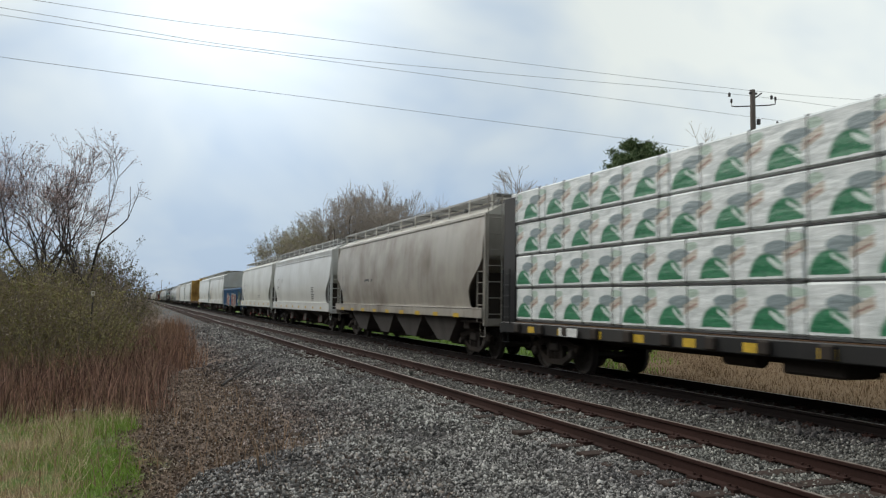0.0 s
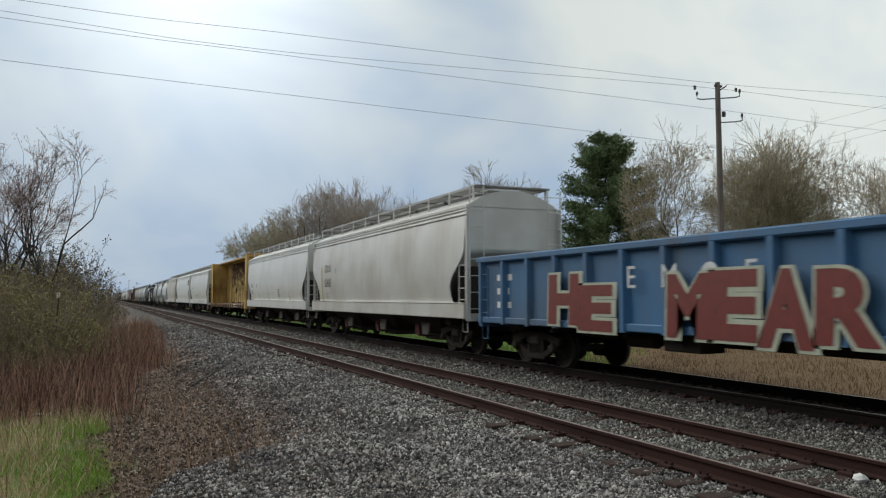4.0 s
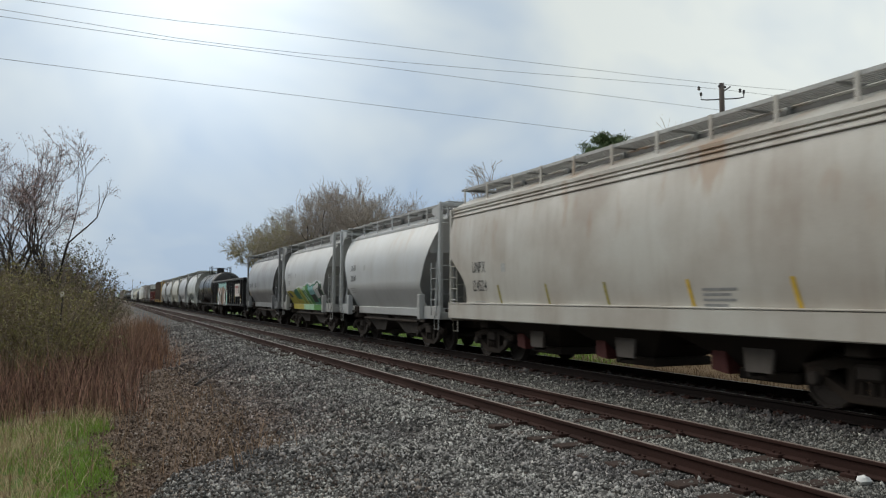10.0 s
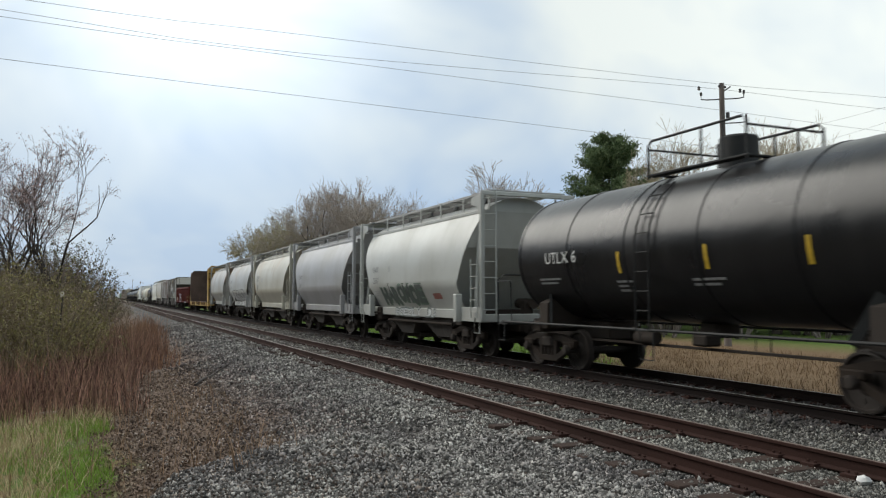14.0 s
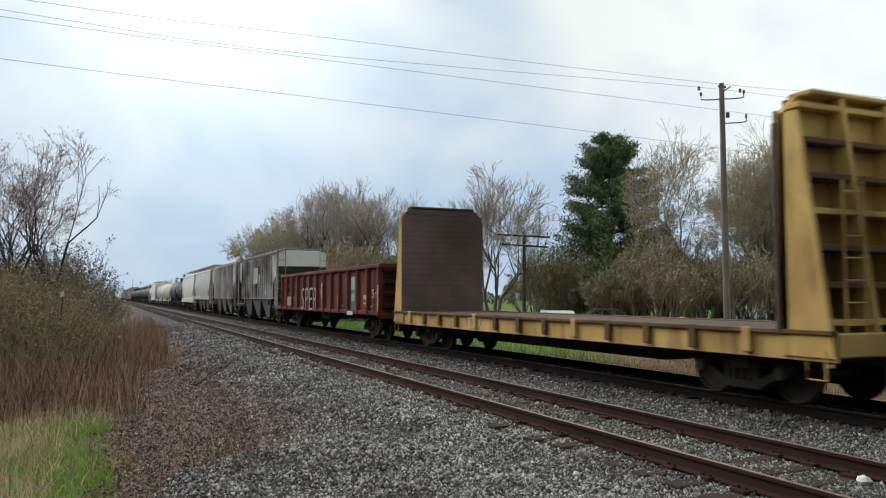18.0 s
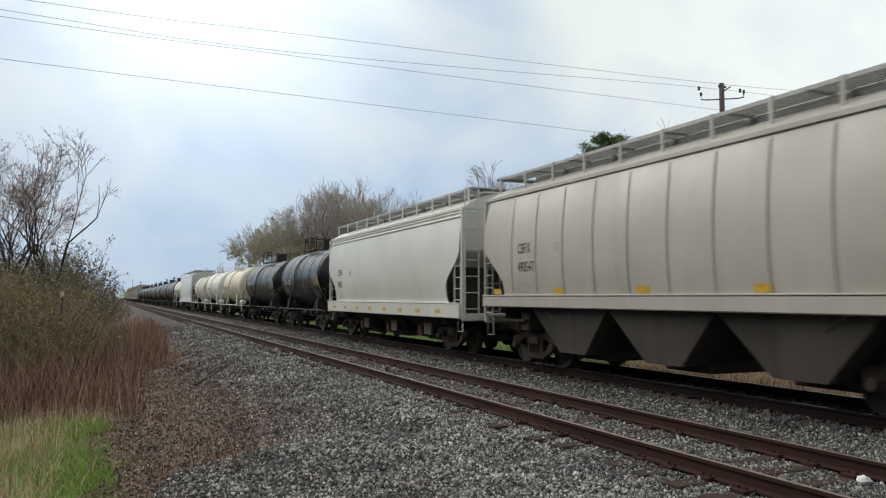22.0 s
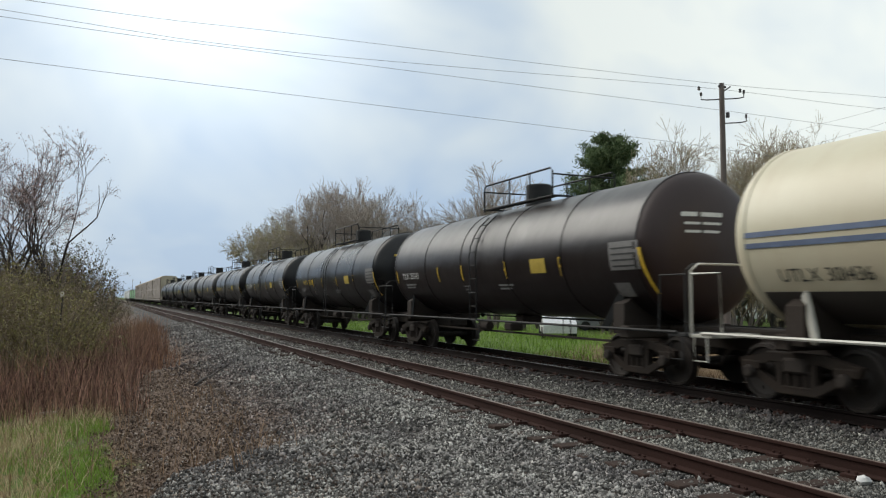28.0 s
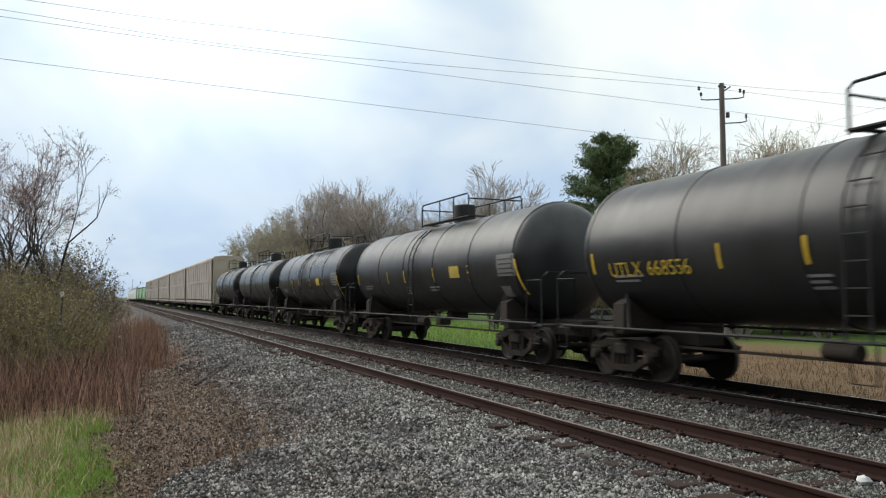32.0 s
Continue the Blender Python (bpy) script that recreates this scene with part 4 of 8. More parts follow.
def worn_steel():
    """Yellow paint, rusted through towards the top."""
    if "worn_yellow_steel" in MATS:
        return MATS["worn_yellow_steel"]
    m, nt, lk, bsdf = shader("worn_yellow_steel")
    co = nt.nodes.new("ShaderNodeTexCoord")
    sep = nt.nodes.new("ShaderNodeSeparateXYZ")
    lk(co.outputs["Object"], sep.inputs[0])
    up = ramp(nt, sep.outputs[2], 1.4, 4.6)
    add = nt.nodes.new("ShaderNodeMath")
    add.operation = "MULTIPLY_ADD"
    lk(up, add.inputs[0])
    add.inputs[1].default_value = 0.24
    lk(tex(nt, 3.4, 6, (1.0, 1.0, 0.7)), add.inputs[2])
    rusty = mixc(nt, tex(nt, 9, 5, shift=4), (0.03, 0.018, 0.012), (0.19, 0.09, 0.045))
    lk(mixc(nt, ramp(nt, add.outputs[0], 0.55, 0.68), (0.58, 0.42, 0.17), rusty), bsdf.inputs["Base Color"])
    bsdf.inputs["Roughness"].default_value = 0.8
    MATS["worn_yellow_steel"] = m
    return m


def centerbeam(s0, s1, col, label, load=None, z0=1.05, z1=4.55, bare=False):
    car, h, mid = start_car("centerbeam_flatcar", s0, s1, label, "freight car", "lumber cars")
    surf = lambda z: 1.52
    rust = paint("rusty_yellow_steel", (0.075, 0.036, 0.02), 0.85, 0.1, (0.20, 0.12, 0.04), 0.5, 0.9, 0.3)
    part("deck", Geo().box(-1.45, 1.45, -h + 0.3, h - 0.3, z0 + 0.04, z0 + 0.14), rust, car)
    for sx in (-1, 1):
        part("side_sill", Geo().box(sx * 1.36, sx * 1.52, -h + 0.2, h - 0.2, z0 - 0.16, z0 + 0.12, 0.02), col, car)
        m = 16
        for k in range(m):        # strap winches under the edge
            y = -(h - 1.2) + 2 * (h - 1.2) * k / (m - 1)
            part("strap_winch", Geo().box(sx * 1.48, sx * 1.6, y - 0.13, y + 0.13, z0 - 0.14, z0 + 0.1, 0.03), rust if bare else UNDER, car)
    # end bulkheads with posts and rails
    for k in (-1, 1):
        b = part("bulkhead", Geo().box(-1.45, 1.45, k * (h - 0.42), k * (h - 0.5), z0 + 0.1, z1 - 0.02), col, car)
        for x in (-1.38, -0.7, 0.0, 0.7, 1.38):
            part("bulkhead_post", Geo().box(x - 0.07, x + 0.07, k * (h - 0.2), k * (h - 0.44), z0 - 0.1, z1, 0.02), col, b)
        for i in range(5):
            z = z0 + 0.4 + (z1 - z0 - 0.6) * i / 4
            part("bulkhead_rail", Geo().box(-1.4, 1.4, k * (h - 0.24), k * (h - 0.42), z - 0.06, z + 0.06, 0.015), col, b)
        for sx in (-1, 1):
            part("bulkhead_side", Geo().box(sx * 1.40, sx * 1.47, k * (h - 0.2), k * (h - 0.9), z0 + 0.1, z1, 0.015), col, b)
        g = ladder(Geo(), -1.53, k * (h - 0.5), z0 + 0.1, 2.6, 0.4, 5)
        step(g, -1.5, k * (h - 0.4), z0)
        part("ladder", g, col, car)
        truck(car, k * (h - 2.3), mid)
        part("end_sill", Geo().box(-1.48, 1.48, k * h, k * (h - 0.25), z0 - 0.2, z0 + 0.1, 0.02), col, car)
    # the beam down the middle
    w = 0.75 if bare else 0.42
    part("top_chord", Geo().prism([(-w, z1 - 0.06), (-0.2, z1 - 0.17), (0.2, z1 - 0.17), (w, z1 - 0.06), (w, z1 + 0.01), (-w, z1 + 0.01)], -h + 0.4, h - 0.4, "y"), col, car)
    part("chord_lip", Geo().box(-w - 0.02, -w + 0.03, -h + 0.4, h - 0.4, z1 - 0.08, z1 + 0.03, 0.006), col, car)
    worn = worn_steel() if bare else rust
    y = -0.32 - 9 * 1.045
    while y < h - 1.0:
        if y > -h + 0.8:
            g = Geo().prism([(y - 0.13, z0 + 0.1), (y + 0.13, z0 + 0.1), (y + 0.065, z1 - 0.1), (y - 0.065, z1 - 0.1)], -0.12, -0.09, "x")
            g.prism([(y - 0.13, z0 + 0.1), (y + 0.13, z0 + 0.1), (y + 0.065, z1 - 0.1), (y - 0.065, z1 - 0.1)], 0.09, 0.12, "x").box(-0.1, 0.1, y - 0.012, y + 0.012, z0 + 0.1, z1 - 0.1)
            p = part("column", g, worn, car)
            part("column_base", Geo().box(-0.16, 0.16, y - 0.17, y + 0.17, z0 + 0.1, z0 + 0.26, 0.02), rust, p)
        y += 1.045
    for top, foot in ((3.35, 0.3), (-3.95, -0.9), (6.2, 3.5), (-6.8, -4.1)):
        d = 1 if foot > top else -1
        part("diagonal", Geo().beam((-0.13, top, z1 - 0.25), (-0.13, foot - d * 0.1, z0 + 0.4), 0.03, 0.065), worn, car)
        g = Geo().prism([(foot - d * 0.34, z0 + 0.62), (foot - d * 0.12, z0 + 0.46), (foot + d * 0.2, z0 + 0.5), (foot + d * 0.2, z0 + 0.14), (foot - d * 0.06, z0 + 0.14), (foot - d * 0.18, z0 + 0.36)], -0.16, -0.13, "x")
        part("gusset", g, worn, car)
        g = Geo().prism([(top + d * 0.34, z1 - 0.66), (top + d * 0.1, z1 - 0.5), (top - d * 0.2, z1 - 0.54), (top - d * 0.2, z1 - 0.16), (top + d * 0.1, z1 - 0.16), (top + d * 0.16, z1 - 0.42)], -0.16, -0.13, "x")
        part("gusset", g, worn, car)
    for k in (-1, 1):
        g = Geo().box(-0.13, -0.08, k * (h - 0.5), k * (h - 3.9), z0 + 0.1, z1 - 0.12)
        p = part("end_panel", g, col, car)
        for i in range(4):
            part("panel_rib", Geo().box(-0.2, -0.13, k * (h - 0.9 - i * 0.95) - 0.05, k * (h - 0.9 - i * 0.95) + 0.05, z0 + 0.1, z1 - 0.12, 0.01), col, p)
        for i in range(2):
            part("panel_rib", Geo().box(-0.17, -0.13, k * (h - 0.5), k * (h - 3.9), 2.1 + i * 1.2, 2.18 + i * 1.2), col, p)
    if bare:
        y = -h + 1.1
        while y < h - 1.0:      # brackets under the deck edge
            part("deck_bracket", Geo().prism([(y - 0.2, z0 + 0.12), (y + 0.2, z0 + 0.12), (y + 0.2, z0 - 0.03), (y + 0.06, z0 - 0.19), (y - 0.06, z0 - 0.19), (y - 0.2, z0 - 0.03)], -1.58, -1.53, "x"), rust, car)
            y += 0.98
    part("centre_sill", Geo().box(-0.3, 0.3, -h, h, 0.7, z0 + 0.06, 0.02), UNDER, car)
    part("brake_gear", Geo().box(-1.2, -0.4, -0.6, 0.6, 0.62, 0.92, 0.04).tube([(-1.0, 1.2, 0.8), (-1.0, 2.0, 0.8)], 0.16, 10), UNDER, car)
    couplers(car, h)
    return car, h, surf


def bulkhead_flat(s0, s1, col, label):
    car, h, mid = start_car("bulkhead_flatcar", s0, s1, label, "freight car", "lumber cars")
    z0, z1 = 1.12, 4.8
    surf = lambda z: 1.5
    wood = paint("deck_planks", (0.11, 0.068, 0.048), 0.9, 0, (0.06, 0.045, 0.035), 0.6, 0.4, 0.4)
    rusty = paint("rusty_yellow_steel", (0.075, 0.036, 0.02), 0.85, 0.1, (0.20, 0.12, 0.04), 0.5, 0.9, 0.3)
    for k in range(24):
        y0 = -h + 1.0 + (2 * h - 2.0) * k / 24
        part("deck_plank", Geo().box(-1.42, 1.42, y0 + 0.01, y0 + (2 * h - 2.0) / 24 - 0.01, z0, z0 + 0.06, 0.008), wood, car)
    for sx in (-1, 1):
        part("side_sill", Geo().prism([(-h, z0 + 0.05), (h, z0 + 0.05), (h, z0 - 0.36), (-h, z0 - 0.36)], sx * 1.40, sx * 1.46, "x"), col, car)
        part("sill_flange", Geo().box(sx * 1.40, sx * 1.54, -h, h, z0 + 0.02, z0 + 0.09, 0.012), rusty, car)
        m = 13
        for k in range(m):
            y = -(h - 1.6) + 2 * (h - 1.6) * k / (m - 1)
            part("stake_pocket", Geo().box(sx * 1.46, sx * 1.55, y - 0.09, y + 0.09, z0 - 0.3, z0 + 0.1, 0.015), rusty if k % 4 else col, car)
    lining = paint("brown_timber_lining", (0.115, 0.078, 0.062), 0.9, 0, (0.035, 0.024, 0.02), 0.75, 0.2, 0.45)
    dark = paint("dark_brown_bulkhead", (0.05, 0.036, 0.03), 0.9, 0, (0.025, 0.02, 0.018), 0.6, 0.3, 0.3)
    for k in (-1, 1):
        face = [(-1.5, z0), (1.5, z0), (1.5, z1 - 0.28), (1.2, z1), (-1.2, z1), (-1.5, z1 - 0.28)]
        w = part("bulkhead", Geo().prism(face, k * (h - 0.78), k * (h - 0.9), "y"), dark if k > 0 else col, car)
        rng = random.Random(5 + k)
        z = z0 + 0.02
        while z < z1 - 0.06:        # timber lining, board by board
            top = min(z + 0.19, z1 - 0.02)
            half = 1.56 - max(0.0, top - (z1 - 0.28)) * 1.05
            jut = rng.uniform(0, 0.012)
            part("lining_board", Geo().box(-half, half, k * (h - 0.9), k * (h - 0.95 - jut), z, top - 0.004, 0.003), lining, w)
            z += 0.19
        for x in (-1.46, -0.5, 0.5, 1.46):      # tapered braces
            part("bulkhead_brace", Geo().prism([(k * (h - 0.0), z0 - 0.3), (k * (h - 0.55), z1 - (0.3 if abs(x) > 1 else 0.0)), (k * (h - 0.86), z1 - (0.3 if abs(x) > 1 else 0.0)), (k * (h - 0.92), z0 - 0.3)], x - 0.04, x + 0.04, "x"), col, w)
        for i in range(7):
            z = z0 + 0.2 + (z1 - z0 - 0.4) * i / 6
            part("bulkhead_rail", Geo().box(-1.42, 1.42, k * (h - 0.1 - 0.075 * i), k * (h - 0.8), z - 0.045, z + 0.045, 0.01), rusty if i % 3 else col, w)
        part("bulkhead_cap", Geo().box(-1.2, 1.2, k * (h - 0.5), k * (h - 0.96), z1 - 0.03, z1 + 0.05, 0.02), dark if k > 0 else col, w)
        g = Geo()
        ladder(g, 0.9 * -1, k * (h - 0.1), z0, 3.4, 0.42, 7, along="x")
        step(g, -1.5, k * (h - 0.3), z0 - 0.2)
        part("ladder", g, col, car)
        part("end_sill", Geo().box(-1.46, 1.46, k * h, k * (h - 0.2), z0 - 0.3, z0 + 0.05, 0.02), col, car)
        truck(car, k * (h - 2.2), mid)
    part("centre_sill", Geo().prism([(-h, z0), (h, z0), (h, 0.66), (h - 3.6, 0.66), (h - 5.0, 0.40), (-h + 5.0, 0.40), (-h + 3.6, 0.66), (-h, 0.66)], -0.32, 0.32, "x"), UNDER, car)
    part("brake_gear", Geo().box(-1.1, -0.4, -0.6, 0.6, 0.55, 0.85, 0.04), UNDER, car)
    couplers(car, h)
    return car, h, surf


def autorack(s0, s1, col, roofc, label):
    car, h, mid = start_car("autorack", s0, s1, label, "freight car", "autoracks")
    z0, z1 = 1.0, 5.65
    for sx in (-1, 1):
        m = 12
        for k in range(m):
            ya = -h + 0.6 + (2 * h - 1.2) * k / m
            part("side_panel", Geo().box(sx * 1.46, sx * 1.52, ya + 0.05, ya + (2 * h - 1.2) / m - 0.05, z0 + 0.45, z1 - 0.4), col, car)
            part("post", Geo().box(sx * 1.46, sx * 1.56, ya - 0.05, ya + 0.05, z0, z1 - 0.2, 0.01), col, car)
        for z in (z0 + 0.2, z1 - 0.35, 3.3):
            part("side_rail", Geo().box(sx * 1.44, sx * 1.55, -h + 0.3, h - 0.3, z - 0.12, z + 0.12, 0.01), col, car)
    part("roof", Geo().prism([(-1.55, z1 - 0.35), (1.55, z1 - 0.35), (1.3, z1 - 0.02), (0.6, z1 + 0.08), (-0.6, z1 + 0.08), (-1.3, z1 - 0.02)], -h + 0.3, h - 0.3, "y"), roofc, car)
    for k in (-1, 1):
        for x in (-0.72, 0.72):
            part("end_door", Geo().box(x - 0.7, x + 0.7, k * (h - 0.42), k * (h - 0.34), z0 + 0.1, z1 - 0.35, 0.01), roofc, car)
        truck(car, k * (h - 3.2), mid)
        part("end_sill", Geo().box(-1.4, 1.4, k * h, k * (h - 0.4), 0.8, z0 + 0.1, 0.02), UNDER, car)
    part("floor", Geo().box(-1.46, 1.46, -h + 0.3, h - 0.3, 0.85, z0 + 0.1), UNDER, car)
    couplers(car, h)
    return car, h, lambda z: 1.53

# ---- the cars in order, from the head of the clip to the tail; numbers are metres from the camera at the start ----
def reflectors(car, h, surf, z, n, w=0.1, hh=0.45, lean=0.0, span=0.8, mat=None):
    for k in range(n):
        y = -h * span + 2 * h * span * k / (n - 1)
        patch(car, y, y + w, z, z + hh, mat or YELLOW, surf, name="reflector", lean=lean)


def strips(car, surf, places, z=1.5, hh=0.5):
    """Thin leaning reflector strips; yellow towards the leading end, olive on the rest."""
    for y in places:
        patch(car, y, y + 0.085, z, z + hh, YELLOW if y < -1 else plain("olive_strip", (0.33, 0.28, 0.06), 0.5, 0, 0.5), surf, name="reflector", lean=0.1)


def bars(car, y, z, rows, width, surf, mat=None, gap=0.09, hgt=0.045, name="stencil"):
    """Lines of writing too small to read."""
    for i in range(rows):
        w = width * (1.0, 0.82, 0.93, 0.7)[i % 4]
        patch(car, y - w, y, z - i * gap, z - i * gap + hgt, mat or GREYINK, surf, name=name)


def marks(car, h, surf, word, number, z=2.55, size=0.3, mat=None, inset=2.0, gap=0.5):
    """Reporting marks near the far end of the side."""
    y = h - inset
    for text, zz in ((word, z), (number, z - gap)):
        v = glyphs(text)[0]
        wide = max(p[0] for p in v) - min(p[0] for p in v)
        letter(car, text, y, zz, size, mat or BLACKINK, surf, wide * size * 1.0)
    bars(car, y, z - gap - 0.3, 3, 0.6, surf, plain("pale_grey_stencil", (0.42, 0.42, 0.41), 0.7), 0.08, 0.03)
    patch(car, y - 1.9, y - 1.68, z - 0.02, z + 0.2, plain("pale_grey_stencil", (0.42, 0.42, 0.41), 0.7), surf, name="stencil")


def head_bars(car, h, zc, mat):
    """Stencilled lines on the leading head, too small to read."""
    for i, (a, b, t) in enumerate(((-0.8, -0.45, 0.085), (-0.38, 0.15, 0.085), (-0.75, -0.4, 0.05), (-0.34, 0.1, 0.05), (-0.75, -0.4, 0.05), (-0.34, 0.05, 0.05))):
        z = zc + 0.55 - 0.16 * (i // 2)
        rows = []
        for x in (a, (a + b) / 2, b):
            q = min(1.0, math.sqrt(x * x + (z - zc) ** 2) / 1.5) ** 1.25
            y = -(h - 0.75) + 0.62 - 0.62 * math.sqrt(1 - q * q) - 0.012
            rows.append([(x, y, z), (x, y, z + t)])
        part("stencil", Geo().sheet(rows), mat, car)


def white_paint(name, col, amount=0.3, seed=0.0, dirt=(0.20, 0.175, 0.14), rough=0.34, rust=0.0):
    return paint(name, col, rough, 0, dirt, amount * 1.15, 0.38, 0.08, seed, dents=0.22, rust=rust)


RED = plain("red_oxide_gate", (0.30, 0.03, 0.03), 0.7)

# lumber car, wrapped load
lumber_car, hl, sf = centerbeam(-1.4, 19.3, BLACK, "black centerbeam flatcar loaded with wrapped lumber packs")
reflectors(lumber_car, hl, sf, 0.93, 12, 0.34, 0.16)
patch(lumber_car, hl - 4.2, hl - 3.4, 0.92, 1.12, WHITEPAINT, sf, 0.07)

# grey-brown hopper
c, h, sf = hopper(20.07, 37.59, white_paint("brown_grey_hopper_paint", (0.36, 0.33, 0.285), 0.75, 1.0, (0.14, 0.115, 0.09)),
                  "long grey-brown grimy covered hopper with beige roof edge", "plain", 4, white_paint("beige_roof_paint", (0.52, 0.49, 0.43), 0.3, 2.0), deep=True)
marks(c, h, sf, "CIT", "000602", 2.62, 0.2, GREYINK, 1.2)
blob(c, [(3.7, 2.48), (3.6, 2.6), (3.0, 2.62), (2.95, 2.5), (3.05, 2.54), (3.5, 2.52)], BLACKINK, sf, name="scrawl")
blob(c, [(2.7, 2.5), (2.6, 2.62), (2.45, 2.6), (2.5, 2.5)], BLACKINK, sf, name="scrawl")
reflectors(c, h, lambda z: 1.645, 1.22, 9, 0.45, 0.13)
# pale grey hopper with ledges
c, h, sf = hopper(38.87, 56.31, white_paint("pale_grey_hopper_a", (0.60, 0.60, 0.575), 0.22, 3.0), "long pale grey covered hopper with stepped eave", "tri", 3)
marks(c, h, sf, "CBFX", "470231", 2.86, 0.22, BLACKINK, 1.65)
bars(c, -h + 4.7, 2.35, 8, 0.75, sf, BLACKINK, 0.1)
reflectors(c, h, lambda z: 1.645, 1.2, 8, 0.38, 0.11)
# white hopper with slanted roof brackets
c, h, sf = hopper(57.52, 74.42, white_paint("cream_white_hopper", (0.60, 0.595, 0.55), 0.25, 4.0), "long cream-white covered hopper with yellow sill marks", "plain", 3)
marks(c, h, sf, "FPAX", "219077", 2.78, 0.25, BLACKINK, 2.0, 0.48)
for y in (7.0, 4.45, 2.03, -0.39, -2.8, -5.38, -7.6):
    patch(c, y - 0.2, y + 0.2, 1.24, 1.37, YELLOW, lambda z: 1.645, name="reflector")
bars(c, -1.6, 1.95, 2, 1.5, sf, plain("faded_grey_label", (0.3, 0.3, 0.3), 0.6), 0.14)
for b in range(3):
    patch(c, -5 + 5 * b, -4.6 + 5 * b, 0.3, 0.45, RED, lambda z: 1.15, name="gate_mark")
# blue gondola with painted letters
BLUE = paint("blue_gondola_paint", (0.035, 0.13, 0.27), 0.6, 0, (0.10, 0.09, 0.08), 0.45, 0.9, 0.2)
c, h, sf = gondola(75.06, 90.31, BLUE, "faded blue gondola with graffiti on its ribbed side", 2.75, 1.0, 13)
blue_car = (c, h, sf)
# white hoppers
c, h, sf = hopper(90.9, 108.1, white_paint("rust_topped_white_hopper", (0.60, 0.60, 0.57), 0.3, 5.0, (0.22, 0.15, 0.08)), "long white covered hopper with rust-stained roof edge", "tri", 3)
marks(c, h, sf, "EQUX", "621433", 2.75, 0.38, BLACKINK, 2.3, 0.6)
patch(c, h - 1.9, h - 1.72, 1.35, 3.1, plain("faded_yellow_mark", (0.55, 0.47, 0.16), 0.6, 0, 0.4), sf, name="reflector")
c, h, sf = hopper(109.17, 126.25, white_paint("clean_white_hopper", (0.64, 0.645, 0.62), 0.16, 6.0), "long clean white covered hopper with dark reflector strips", "tri", 3)
marks(c, h, sf, "MLLX", "10632", 2.35, 0.26, BLACKINK, 1.7, 0.45)
strips(c, sf, (6.9, 4.06, 1.15, -1.66, -4.5, -7.2))
bars(c, -1.5, 2.1, 5, 0.6, sf)
# empty yellow lumber car
OCHRE = paint("ochre_yellow_paint", (0.58, 0.38, 0.11), 0.7, 0, (0.15, 0.07, 0.03), 0.72, 1.2, 0.2, 7.0)
c, h, sf = centerbeam(127.37, 146.92, OCHRE, "empty yellow centerbeam flatcar with rusty columns", z1=4.86, bare=True)
letter(c, "TTZX", -h + 4.9, 0.93, 0.24, WHITEPAINT, sf, lift=0.12)
letter(c, "86671", -h + 3.6, 0.93, 0.24, GREYINK, sf, lift=0.12)
reflectors(c, h, sf, 0.98, 12, 0.42, 0.14)
# white hoppers
c, h, sf = hopper(148.61, 164.49, white_paint("scribbled_white_hopper", (0.61, 0.615, 0.59), 0.2, 8.0), "long white covered hopper with faint scribbles", "tri", 3)
marks(c, h, sf, "ACFX", "65582", 2.65, 0.24, BLACKINK, 1.9, 0.5)
strips(c, sf, (6.4, 4.46, 2.0, -0.16, -2.23, -4.77, -7.0))
SCRAWL = plain("thin_black_scrawl", (0.36, 0.36, 0.355), 0.7)
for k in range(6):
    letter(c, "MEJOJR"[k], 2.1 - k * 0.42, 1.58, 0.5 - 0.08 * (k % 2), SCRAWL, sf, lift=0.006, name="scribble")
for k in range(12):
    letter(c, "OAOOA"[k % 5], -2.0 - k * 0.2, 1.17, 0.16, plain("faint_orange_scrawl", (0.46, 0.33, 0.22), 0.7), lambda z: 1.645, lift=0.006, name="scribble")
bars(c, -3.75, 1.82, 3, 0.35, sf)
bars(c, -5.3, 1.82, 3, 0.4, sf)
c, h, sf = hopper(165.65, 182.6, white_paint("leased_white_hopper", (0.62, 0.63, 0.61), 0.16, 9.0), "long white covered hopper with a black emblem", "tri", 3)
marks(c, h, sf, "GACX", "75151", 2.6, 0.27, BLACKINK, 1.7, 0.5)
strips(c, sf, (5.1, 2.6, 0.05, -2.8, -5.0, -7.4))
bars(c, -h * 0.42, 1.75, 4, 1.0, sf, plain("pale_grey_stencil", (0.42, 0.42, 0.41), 0.7), 0.08, 0.035)
bars(c, 1.6, 1.62, 3, 0.9, sf, plain("faded_red_stencil", (0.4, 0.2, 0.18), 0.7))
for k in range(4):             # emblem: slanting black blocks
    y = -h + 2.05 - k * 0.42
    blob(c, [(y, 3.15), (y - 0.38, 3.15), (y - 0.5, 3.76), (y - 0.12, 3.76)], BLACKINK, sf, name="emblem")
    blob(c, [(y - 0.15, 3.28), (y - 0.24, 3.28), (y - 0.28, 3.48), (y - 0.19, 3.48)], white_paint("leased_white_hopper", (0.62, 0.63, 0.61)), sf, 0.01, name="emblem")
c, h, sf = hopper(184.31, 199.48, white_paint("stained_grey_hopper", (0.50, 0.485, 0.445), 0.5, 10.0, (0.22, 0.15, 0.10), rust=0.6), "long dusty grey covered hopper with rust stains", "tri", 3)
marks(c, h, sf, "UNPX", "124524", 2.35, 0.3, BLACKINK, 1.7, 0.5)
strips(c, sf, (4.3, 1.95, -0.34, -2.8, -5.05, -7.0))
bars(c, -3.0, 1.8, 4, 0.8, sf)
